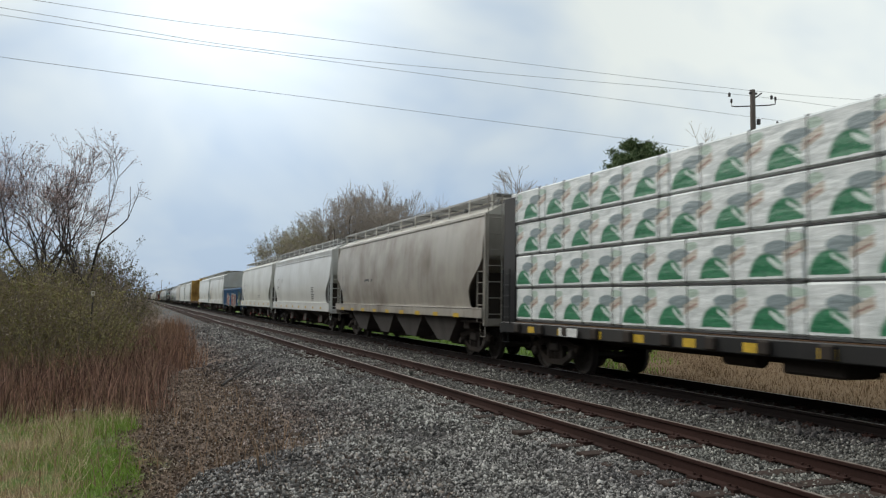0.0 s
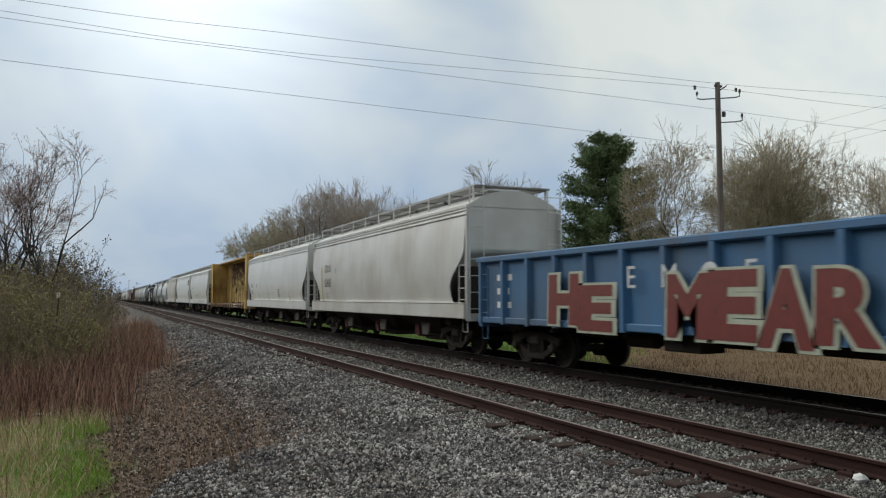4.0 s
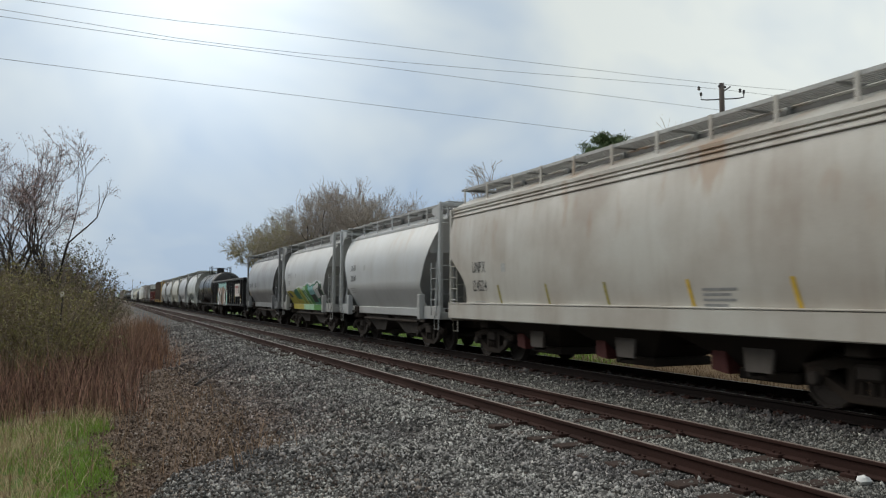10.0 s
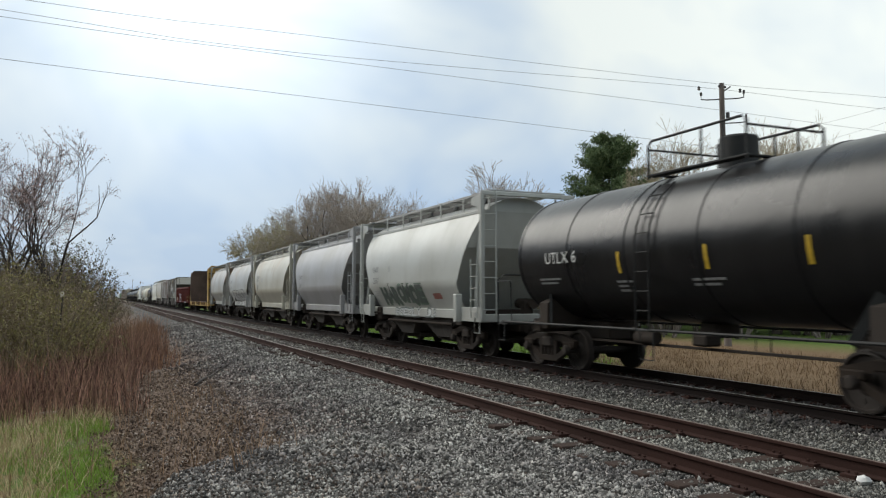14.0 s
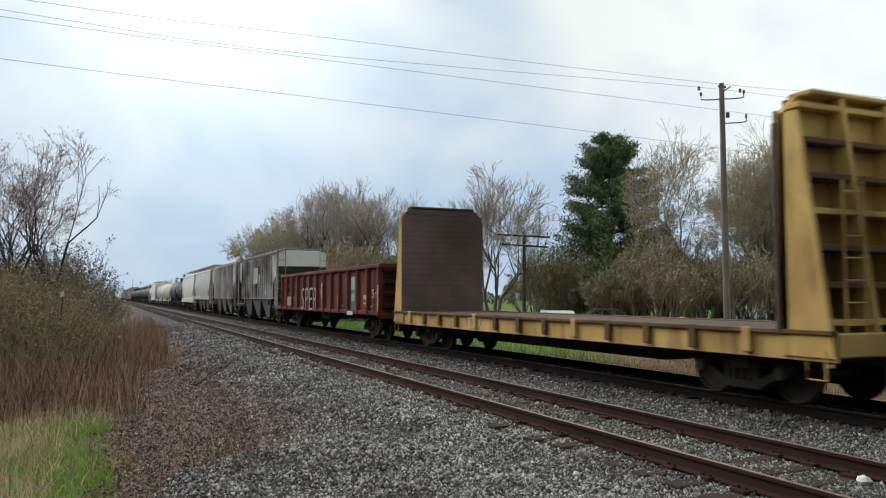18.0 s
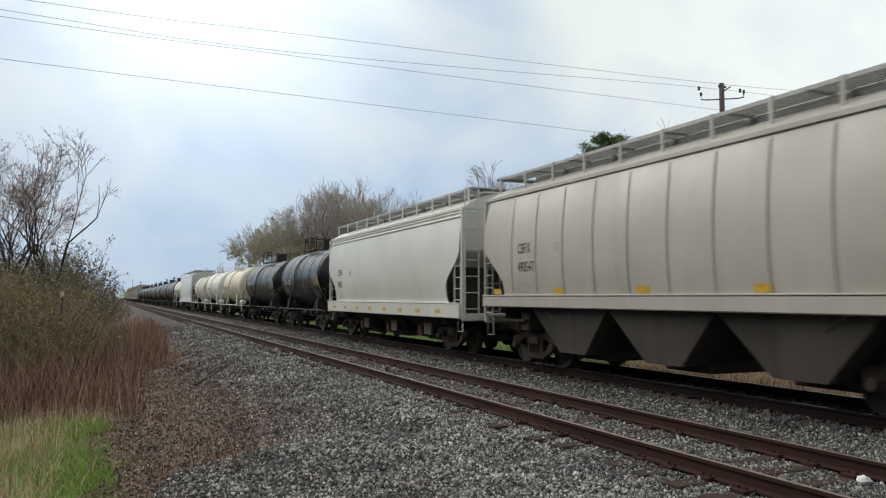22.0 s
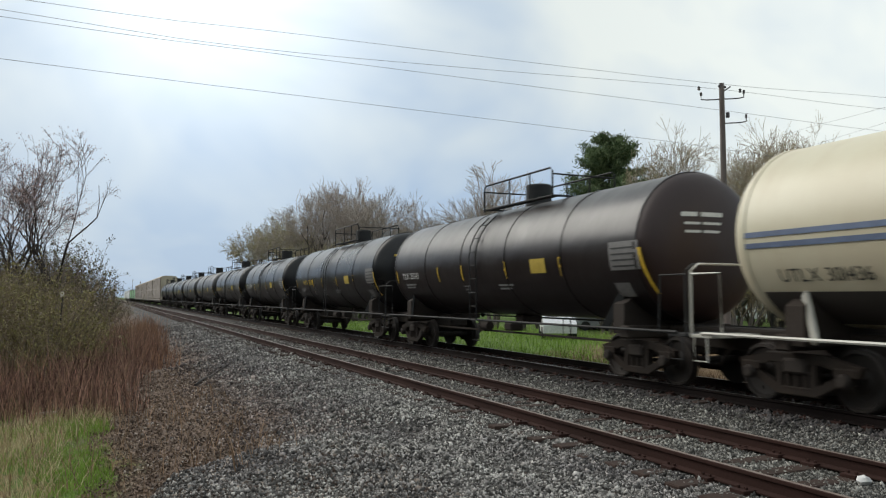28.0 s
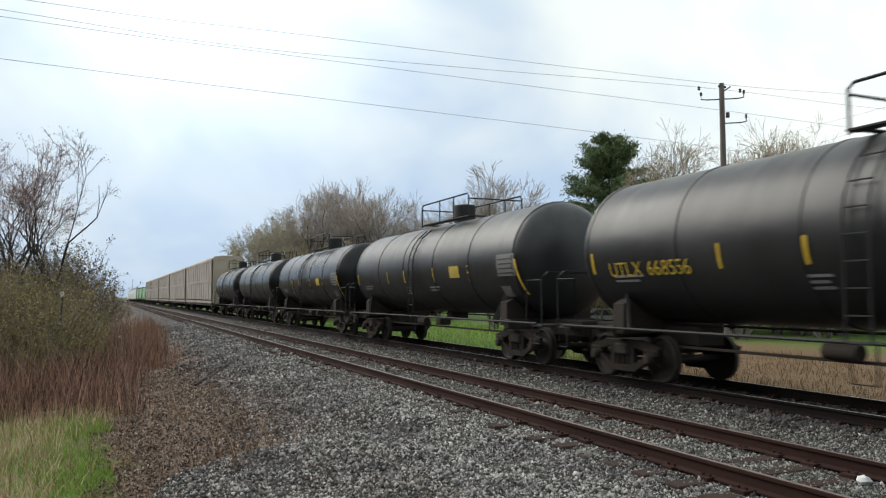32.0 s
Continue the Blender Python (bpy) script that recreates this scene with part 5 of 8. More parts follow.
# short round-sided hoppers
c, h, sf = hopper(200.3, 211.29, white_paint("silver_grey_fat_hopper", (0.448, 0.456, 0.456), 0.25, 11.0, rust=0.3), "short round-sided pale grey covered hopper", "fat", 2)
marks(c, h, sf, "NAHX", "320340", 2.75, 0.24, BLACKINK, 1.9, 0.42)
c, h, sf = hopper(212.41, 223.31, white_paint("grey_graffiti_hopper", (0.416, 0.416, 0.408), 0.35, 12.0), "short round-sided grey covered hopper with green graffiti", "fat", 2)
green_car = (c, h, sf)
marks(c, h, sf, "NAHX", "321147", 2.75, 0.24, GREYINK, 1.9, 0.42)
c, h, sf = hopper(224.38, 235.49, white_paint("dark_grey_fat_hopper", (0.24, 0.24, 0.244), 0.4, 13.0, (0.12, 0.11, 0.10)), "short round-sided dark grey covered hopper", "fat", 2)
letter(c, "NAHX", h - 1.7, 2.35, 0.3, BLACKINK, sf)
letter(c, "320", h - 3.6, 2.35, 0.3, BLACKINK, sf)
patch(c, h - 1.55, h - 1.4, 1.7, 2.1, YELLOW, sf, name="reflector", lean=-0.15)
# black gondola
GONBLACK = paint("black_gondola_paint", (0.013, 0.013, 0.014), 0.45, 0, (0.05, 0.04, 0.033), 0.3, 0.6, 0.15, spec=0.2)
c, h, sf = gondola(236.7, 254.47, GONBLACK, "black gondola with large graffiti and a cream panel", 3.15, 1.0, 17)
black_car = (c, h, sf)
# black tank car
GLOSS = paint("glossy_black_tank", (0.009, 0.009, 0.010), 0.27, 0, (0.03, 0.028, 0.027), 0.3, 0.6, 0.08, 14.0, dents=0.4, dust_sheen=0.1, spec=0.3)
c, h, sf = tank(256.1, 267.7, GLOSS, "glossy black tank car with a guarded top platform", 1.5, 2.66, guard=-1.7)
letter(c, "UTLX 6", h - 2.6, 2.45, 0.26, WHITEPAINT, sf)
tank_marks = [(c, h, sf, 0)]
# five short hoppers
c, h, sf = hopper(269.19, 280.11, white_paint("streaked_white_fat_hopper", (0.44, 0.448, 0.424), 0.35, 15.0, (0.18, 0.16, 0.13)), "short round-sided white covered hopper with dark graffiti", "fat", 2)
dark_graf = (c, h, sf)
marks(c, h, sf, "NAHX", "323087", 2.6, 0.22, GREYINK, 1.9, 0.42)
c, h, sf = hopper(281.09, 292.33, white_paint("mid_grey_fat_hopper", (0.32, 0.32, 0.328), 0.35, 16.0), "short round-sided mid-grey covered hopper", "fat", 2)
marks(c, h, sf, "NAHX", "320114", 2.6, 0.22, GREYINK, 1.9, 0.42)
c, h, sf = hopper(293.1, 304.69, white_paint("cream_fat_hopper", (0.44, 0.424, 0.36), 0.3, 17.0, (0.22, 0.17, 0.1), rust=0.5), "short round-sided cream covered hopper", "fat", 2)
marks(c, h, sf, "TILX", "304", 2.7, 0.36, BLACKINK, 1.9, 0.58)
patch(c, h - 1.35, h - 1.25, 2.0, 2.6, plain("orange_strip", (0.55, 0.25, 0.04), 0.5), sf, name="reflector")
c, h, sf = hopper(305.55, 316.6, white_paint("silver_graffiti_hopper", (0.349, 0.356, 0.349), 0.35, 18.0, (0.20, 0.15, 0.10), rust=0.8), "short round-sided grey covered hopper with silver bubble graffiti", "fat", 2)
silver_graf = (c, h, sf)
marks(c, h, sf, "NAHX", "321201", 2.75, 0.28, GREYINK, 1.9, 0.5)
c, h, sf = hopper(317.78, 328.54, white_paint("rust_spotted_fat_hopper", (0.336, 0.336, 0.323), 0.4, 19.0, (0.24, 0.16, 0.09), rust=0.8), "short round-sided grey covered hopper with rust spots", "fat", 2)
# bulkhead flatcar, part loaded
c, h, sf = bulkhead_flat(330.5, 348.55, OCHRE, "yellow bulkhead flatcar with a plank deck")
flat_car = (c, h, sf)
letter(c, "TTX", 3.0, 0.82, 0.3, WHITEPAINT, sf, lift=-0.02)
# red gondola
MAROON = paint("maroon_gondola_paint", (0.135, 0.026, 0.021), 0.7, 0, (0.05, 0.024, 0.019), 0.6, 0.8, 0.25, 20.0, spec=0.22)
# end walls get a darker maroon: dirt plus shade put into the colour
c, h, sf = gondola(349.9, 367.53, MAROON, "worn maroon gondola with chalky graffiti", 2.95, 1.0, 14, endc=paint("dirty_shaded_maroon", (0.045, 0.014, 0.012), 0.8, 0, (0.02, 0.013, 0.012), 0.7, 0.5, 0.2, 20.5, spec=0.15))
red_car = (c, h, sf)
# ribbed hoppers
c, h, sf = hopper(368.78, 383.49, white_paint("peeling_grey_ribbed_hopper", (0.44, 0.435, 0.41), 1.0, 21.0, (0.075, 0.052, 0.038), rust=0.9), "ribbed grey covered hopper, paint peeling, white end", "rib", 3, paint("dark_rib_roof", (0.055, 0.05, 0.047), 0.85, 0, (0.12, 0.10, 0.09), 0.5, 0.4, 0.3), 16)
rib_a = (c, h, sf)
c, h, sf = hopper(384.81, 399.49, white_paint("pinkish_grey_ribbed_hopper", (0.47, 0.45, 0.43), 0.9, 22.0, (0.15, 0.09, 0.08), rust=0.7), "ribbed pinkish-grey covered hopper with stencilled letters", "rib", 3, None, 18)
for k, (a, b) in enumerate((("DJ", "47"), ("TX", "56"), ("CX", "92"))):
    letter(c, a, h - 2.2 - k * 0.8, 2.65, 0.3, BLACKINK, sf, lift=0.01)
    letter(c, b, h - 2.2 - k * 0.8, 2.25, 0.3, BLACKINK, sf, lift=0.01)
for k in range(2):
    patch(c, -h + 3.4 - k * 0.55, -h + 3.7 - k * 0.55, 2.0, 2.3, BLACKINK, sf, name="placard")
# beige and white hoppers
c, h, sf = hopper(400.81, 414.67, white_paint("beige_hopper_paint", (0.44, 0.41, 0.365), 0.35, 23.0), "beige smooth-sided covered hopper with yellow sill marks", "plain", 3, up=0.22, deep=True)
marks(c, h, sf, "CBFX", "490547", 2.75, 0.25, BLACKINK, 2.0, 0.45)
for k in range(10):           # welded seams between the sheets
    y = -h + 1.7 + k * (2 * h - 3.4) / 9
    patch(c, y, y + 0.03, 1.75, 4.15, plain("dusty_seam", (0.27, 0.24, 0.205), 0.8), sf, 0.012, name="seam")
reflectors(c, h, sf, 1.76, 5, 0.4, 0.14, 0, 0.85)
c, h, sf = hopper(415.99, 430.37, white_paint("soft_white_hopper", (0.61, 0.60, 0.545), 0.15, 24.0), "smooth white covered hopper with ochre sill marks", "tri", 3)
marks(c, h, sf, "CEFX", "10681", 2.6, 0.27, BLACKINK, 1.7, 0.5)
reflectors(c, h, lambda z: 1.645, 1.2, 8, 0.38, 0.12)
# short tank cars
c, h, sf = tank(432.2, 441.5, GLOSS, "short glossy black tank car with yellow strips", 1.52, 2.68, bands=6, guard=-1.6)
tank_marks.append((c, h, sf, 1))
letter(c, "CLMX 2168", h - 2.0, 2.4, 0.24, WHITEPAINT, sf)
c, h, sf = tank(443.5, 454.4, GLOSS, "glossy black tank car with a placard panel", 1.45, 2.6, bands=6, guard=-1.9)
tank_marks.append((c, h, sf, 1))
letter(c, "CIMX 2124", h - 2.5, 2.5, 0.22, WHITEPAINT, sf)
head_bars(c, h, 2.6, WHITEPAINT)
BEIGE = paint("beige_tank_paint", (0.57, 0.505, 0.375), 0.45, 0, (0.36, 0.28, 0.19), 0.3, 0.5, 0.08, 25.0)
c, h, sf = tank(456.3, 466.3, BEIGE, "beige tank car with white rails and air reservoir", 1.45, 2.62, white_paint("white_rail_paint", (0.6, 0.58, 0.52), 0.3), dome=False)
pale = [(c, h, sf)]
letter(c, "CMWX 2107", h - 2.0, 2.32, 0.24, plain("navy_stencil", (0.03, 0.035, 0.12), 0.6), sf, 1.75)
PALE = paint("greyish_white_tank_paint", (0.66, 0.65, 0.58), 0.42, 0, (0.38, 0.34, 0.27), 0.3, 0.5, 0.08, 26.0)
c, h, sf = tank(468.2, 478.2, PALE, "off-white tank car with a white diamond placard", 1.5, 2.66, white_paint("white_rail_paint", (0.6, 0.58, 0.52)), dome=False)
pale.append((c, h, sf))
letter(c, "CMTX 2010", h - 2.2, 2.35, 0.24, BLACKINK, sf)
PINKISH = paint("pinkish_beige_tank_paint", (0.54, 0.49, 0.42), 0.5, 0, (0.26, 0.2, 0.15), 0.35, 0.5, 0.08, 27.0)
c, h, sf = tank(480.1, 490.0, PINKISH, "pinkish-beige tank car with white rails", 1.45, 2.62, white_paint("white_rail_paint", (0.6, 0.58, 0.52)), dome=False)
pale.append((c, h, sf))
c, h, sf = hopper(491.9, 506.62, white_paint("cool_white_hopper", (0.60, 0.61, 0.60), 0.15, 28.0), "smooth cool-white covered hopper", "plain", 3)
CREAM = paint("cream_tank_paint", (0.63, 0.58, 0.43), 0.38, 0, (0.35, 0.2, 0.1), 0.22, 0.5, 0.06, 29.0)
c, h, sf = tank(508.4, 518.6, CREAM, "cream tank car with blue stripes and dark belly", 1.5, 2.7, white_paint("white_rail_paint", (0.6, 0.58, 0.52)), bands=4)
stripe_car = (c, h, sf)
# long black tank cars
OXIDE = paint("brownish_black_tank", (0.012, 0.008, 0.008), 0.3, 0, (0.03, 0.026, 0.025), 0.3, 0.6, 0.08, 30.0, dents=0.35, dust_sheen=0.2, spec=0.36)
RUSTHEAD = paint("oxide_tank_head", (0.028, 0.012, 0.010), 0.5, 0, (0.015, 0.01, 0.01), 0.4, 0.4, 0.1, 30.5)
c, h, sf = tank(520.12, 534.8, OXIDE, "long brownish-black tank car with oxide head", 1.52, 2.7, BLACK, endc=RUSTHEAD)
letter(c, "TILX 251343", h - 2.06, 2.29, 0.2, WHITEPAINT, sf)
head_bars(c, h, 2.7, WHITEPAINT)
tank_marks.append((c, h, sf, 2))
c, h, sf = tank(536.2, 550.3, GLOSS, "long black tank car with yellow number", 1.52, 2.7, BLACK)
head_bars(c, h, 2.7, plain("yellow_stencil", (0.55, 0.38, 0.03), 0.6))
letter(c, "PROX 58907", h - 3.0, 2.3, 0.24, plain("yellow_stencil", (0.55, 0.38, 0.03), 0.6), sf)
tank_marks.append((c, h, sf, 2))
c, h, sf = tank(552.8, 566.7, GLOSS, "long glossy black tank car with white number", 1.5, 2.68, BLACK)
letter(c, "CTCX 251017", h - 1.9, 2.3, 0.26, WHITEPAINT, sf)
tank_marks.append((c, h, sf, 2))
SATIN = paint("satin_black_tank", (0.018, 0.018, 0.019), 0.36, 0, (0.045, 0.045, 0.045), 0.35, 0.5, 0.08, 31.0, dents=0.35, dust_sheen=0.34, spec=0.36)
c, h, sf = tank(568.8, 583.1, GLOSS, "long black tank car with yellow plates", 1.5, 2.68, BLACK)
letter(c, "UTLX 670640", h - 2.1, 2.26, 0.26, plain("yellow_stencil", (0.55, 0.38, 0.03), 0.6), sf)
tank_marks.append((c, h, sf, 2))
c, h, sf = tank(585.2, 600.1, SATIN, "long dusty black tank car", 1.5, 2.68, BLACK)
letter(c, "UTLX 668556", h - 2.1, 2.1, 0.28, plain("yellow_stencil", (0.55, 0.38, 0.03), 0.6), sf)
tank_marks.append((c, h, sf, 2))
c, h, sf = tank(602.2, 616.5, SATIN, "long dusty grey-black tank car", 1.5, 2.68, BLACK)
tank_marks.append((c, h, sf, 2))
c, h, sf = tank(618.5, 631.9, GLOSS, "long black tank car", 1.5, 2.68, BLACK)
tank_marks.append((c, h, sf, 2))
c, h, sf = tank(633.9, 646.8, GLOSS, "long black tank car", 1.5, 2.68, BLACK)
c, h, sf = tank(648.8, 660.6, GLOSS, "black tank car before the autoracks", 1.5, 2.68, BLACK)
# autoracks, lumber and the tail
RACK = paint("brown_rack_panels", (0.33, 0.285, 0.25), 0.75, 0.1, (0.09, 0.07, 0.055), 0.4, 0.5, 0.2, 32.0)
RACKTOP = paint("yellow_rack_roof", (0.44, 0.38, 0.29), 0.7, 0, (0.2, 0.15, 0.1), 0.4, 0.5, 0.2, 33.0)
s = 662.6
for k in range(5):
    autorack(s, s + 26.2, RACK, RACKTOP, "tall brown autorack with a yellow roof")
    s += 27.4
TAIL = s
GREENLOAD = paint("green_wrapped_lumber", (0.10, 0.32, 0.11), 0.6, 0, (0.5, 0.5, 0.45), 0.5, 0.4, 0.2, 34.0)
for k in range(3):
    c, h, sf = centerbeam(s, s + 21, BLACK, "distant centerbeam flatcar with green wrapped lumber")
    part("lumber_load", Geo().box(-1.4, 1.4, -h + 0.8, h - 0.8, 1.25, 4.3, 0.03), GREENLOAD, c)
    s += 22.3
for k in range(6):
    hopper(s, s + 16.2, white_paint("clean_white_hopper", (0.64, 0.645, 0.62)), "distant white covered hopper", "plain", 3)
    s += 17.6

# ---- the wrapped lumber on the first car: white wrap printed with green hills, grey arches and tan bands ----
RIDERS = []


def wrap_material():
    m, nt, lk, bsdf = shader("printed_lumber_wrap")
    co = nt.nodes.new("ShaderNodeTexCoord")
    sep = nt.nodes.new("ShaderNodeSeparateXYZ")
    lk(co.outputs["Object"], sep.inputs[0])

    def do(op, *args):
        n = nt.nodes.new("ShaderNodeMath")
        n.operation = op
        for i, a in enumerate(args):
            if isinstance(a, (int, float)):
                n.inputs[i].default_value = a
            else:
                lk(a, n.inputs[i])
        return n.outputs[0]

    wob = do("MULTIPLY", do("SUBTRACT", tex(nt, 5.0, 4), 0.5), 0.10)
    u = do("FRACT", do("ADD", do("DIVIDE", do("MULTIPLY", sep.outputs[1], -1.0), 1.2), wob))
    v = do("ADD", do("DIVIDE", sep.outputs[2], 0.825), do("MULTIPLY", wob, 0.8))

    def oval(cu, cv, ru, rv):
        a = do("POWER", do("DIVIDE", do("SUBTRACT", u, cu), ru), 2.0)
        b = do("POWER", do("DIVIDE", do("SUBTRACT", v, cv), rv), 2.0)
        return ramp(nt, do("ADD", a, b), 1.15, 0.85)

    def band(cu, cv, slope, half, u0, u1):
        d = do("ABSOLUTE", do("SUBTRACT", v, do("ADD", cv, do("MULTIPLY", do("SUBTRACT", u, cu), slope))))
        w = do("MULTIPLY", do("GREATER_THAN", u, u0), do("LESS_THAN", u, u1))
        return do("MULTIPLY", do("LESS_THAN", d, half), w)

    base = mixc(nt, ramp(nt, tex(nt, 3.0, 5, shift=4), 0.4, 0.7), (0.74, 0.76, 0.75), (0.55, 0.58, 0.57))
    col = mixc(nt, oval(0.58, 0.63, 0.27, 0.15), base, (0.23, 0.28, 0.29))
    col = mixc(nt, oval(0.86, 0.82, 0.14, 0.10), col, (0.42, 0.52, 0.44))
    col = mixc(nt, band(0.84, 0.55, 0.6, 0.11, 0.66, 1.0), col, (0.50, 0.44, 0.37))
    col = mixc(nt, band(0.84, 0.52, 0.55, 0.02, 0.72, 0.97), col, (0.33, 0.20, 0.17))
    hill = do("MULTIPLY", oval(0.37, 0.08, 0.31, 0.46), do("GREATER_THAN", v, 0.09))
    hillc = mixc(nt, ramp(nt, tex(nt, 18.0, 5, shift=7), 0.3, 0.7), (0.012, 0.12, 0.055), (0.035, 0.22, 0.10))
    col = mixc(nt, hill, col, hillc)
    col = mixc(nt, do("MULTIPLY", band(0.52, 0.34, -0.95, 0.05, 0.40, 0.66), 0.8), col, (0.66, 0.72, 0.68))
    lk(col, bsdf.inputs["Base Color"])
    bsdf.inputs["Roughness"].default_value = 0.38
    bump(nt, bsdf, tex(nt, 3.5, 6, (1, 0.5, 1.6)), 0.5, 0.06)
    return m


WRAP = wrap_material()
STRAP = plain("dark_strap", (0.05, 0.05, 0.05), 0.6)
LUMBER = paint("sawn_lumber_ends", (0.42, 0.31, 0.19), 0.85, 0, (0.2, 0.13, 0.08), 0.4, 0.2, 0.4)


def lumber_packs():
    """Four layers of wrapped packs on both sides of the beam."""
    car, mid = CARS[0]
    half = hl - 0.6
    rng_l = random.Random(12)
    pack = Geo().box(-0.52, 0.52, 0, 4.78, 0.0, 0.825, 0.035).mesh("wrap", WRAP)
    strap = Geo()
    strap.box(-0.526, 0.526, -0.011, 0.011, -0.004, 0.833, 0.0)
    strap = strap.mesh("strap", STRAP)
    ledge = Geo().box(-0.5, 0.535, 0.02, 4.76, -0.035, -0.002).mesh("bearer", STRAP)
    for layer in range(4):
        z = 1.23 + 0.86 * layer
        shift = (0.0, 0.0, 1.55, 1.55)[layer]
        cuts = [-half]
        y = -half + (4.8 if not shift else 3.2)
        while y < half - 1.0:
            cuts.append(y)
            y += 4.8
        cuts.append(half)
        for a, b in zip(cuts, cuts[1:]):
            for sx in (-1, 1):
                k = (b - a - 0.03) / 4.78
                t = thing("lumber_pack", pose(XT, mid, 0), "lumber pack in white wrap printed green, grey and tan", "lumber pack", "wrapped lumber packs")
                at = pose(sx * (0.93 + rng_l.uniform(-0.012, 0.02)), a + 0.015, z + rng_l.uniform(-0.004, 0.014), rng_l.uniform(-0.12, 0.12), 0, rng_l.uniform(-0.2, 0.2))
                w = part("wrap", pack if k > 0.98 else Geo().box(-0.52, 0.52, 0, b - a - 0.03, 0.0, 0.825, 0.035).mesh("wrap", WRAP), None, t, at=at)
                part("bearer", Geo().box(-0.5, 0.5, 0.02, b - a - 0.05, -0.036, -0.002).mesh("bearer", STRAP) if k < 0.98 else ledge, None, w)
                if sx < 0:
                    n = max(2, int((b - a) / 1.2))
                    for i in range(n):
                        part("strap", strap, None, w, at=pose(0, 0.3 + i * 1.2, 0))
                RIDERS.append((t, mid))


lumber_packs()


# ---- graffiti and markings ----
def spray(name, col):
    return plain(name, col, 0.55, 0, 0.22, 5.0)


def tag(car, surf, text, y, z, width, height, fills, outline, lift=0.012, bold=0.05, jitter=0.06, seed=1):
    """Fat painted letters: an outline behind, a fill in front, each letter leaning its own way."""
    rng = random.Random(seed)
    step_w = width / len(text)
    for i, ch in enumerate(text):
        hh = height * rng.uniform(0.9, 1.06)
        zz = z + rng.uniform(-jitter, jitter)
        yy = y - i * step_w
        letter(car, ch, yy + 0.05, zz - 0.05, hh + 0.1, outline, surf, step_w * 1.16, bold + 0.05, lift, "graffiti", 0.05)
        letter(car, ch, yy, zz, hh, fills[i % len(fills)], surf, step_w * 1.0, bold, lift + 0.006, "graffiti", 0.05)


def cloud(car, surf, y0, y1, z0, z1, mat, seed, lift=0.008, n=34, rough=0.16):
    """A ragged painted field."""
    rng = random.Random(seed)
    cy, cz = (y0 + y1) / 2, (z0 + z1) / 2
    pts = []
    for i in range(n):
        a = 2 * math.pi * i / n
        c, s_ = math.cos(a), math.sin(a)
        k = 1 / max(abs(c), abs(s_))
        q = k * (1 - rough * rng.random())
        pts.append((cy + c * q * (y1 - y0) / 2, cz + s_ * q * (z1 - z0) / 2))
    blob(car, pts, mat, surf, lift)


def rib_surf(base):
    return lambda z: base


# blue gondola: red block letters, white letters above, a green painted shape
c, h, sf = blue_car
gs = rib_surf(1.606)
DKRED, GRN, WHT = spray("spray_dark_red", (0.16, 0.025, 0.02)), spray("spray_green", (0.02, 0.09, 0.03)), spray("spray_white", (0.6, 0.62, 0.62))
OUT = spray("spray_pale_outline", (0.42, 0.45, 0.36))
tag(c, gs, "HE", 3.9, 1.02, 2.4, 1.05, [DKRED], OUT, seed=2)
tag(c, gs, "MEAR", -0.1, 0.95, 4.2, 1.2, [DKRED], OUT, seed=3)
for k, ch in enumerate("EM.F"):
    letter(c, ch, 1.0 - k * 1.0, 1.85, 0.42, WHT, gs, name="graffiti")
cloud(c, gs, -7.2, -5.75, 0.98, 1.55, GRN, 4)
cloud(c, gs, -6.9, -6.15, 1.45, 2.42, GRN, 5, 0.012)
cloud(c, gs, -6.72, -6.35, 1.45, 1.95, spray("spray_ochre", (0.34, 0.33, 0.16)), 6, 0.016)
patch(c, -h + 0.12, -h + 0.26, 1.05, 2.1, spray("orange_edge", (0.45, 0.20, 0.04)), gs, name="reflector")
patch(c, -5.72, -5.2, 1.32, 1.65, WHT, gs, name="stencil")
patch(c, -5.68, -5.49, 1.38, 1.6, BLACKINK, gs, 0.012, name="stencil")
patch(c, -5.43, -5.24, 1.38, 1.6, BLACKINK, gs, 0.012, name="stencil")
bars(c, h - 1.0, 2.1, 3, 0.8, sf, WHITEPAINT, 0.35, 0.16)
# green and yellow piece on the grey hopper
c, h, sf = green_car
YEL, LIME, TEAL, DKG = spray("spray_yellow", (0.42, 0.36, 0.04)), spray("spray_lime", (0.27, 0.40, 0.10)), spray("spray_teal", (0.07, 0.26, 0.18)), spray("spray_deep_green", (0.015, 0.085, 0.035))
GRASSG = spray("spray_grass", (0.06, 0.24, 0.03))
MINT, AQUA = spray("spray_mint", (0.34, 0.56, 0.36)), spray("spray_aqua", (0.22, 0.46, 0.48))
INK, PALE_G = spray("spray_black", (0.015, 0.02, 0.02)), spray("spray_pale_grey", (0.46, 0.47, 0.46))
yl, yr = h - 1.55, -h + 1.75


def on_piece(u, v):
    """A spot on the painted piece: u along it towards the leading end, v up to its ragged top."""
    top = 2.02 + 0.36 * smooth(0.0, 0.9, u) + 0.07 * math.sin(u * 23) + 0.05 * math.sin(u * 51)
    return yl - u * (yl - yr), 1.33 + v * (top - 1.33)


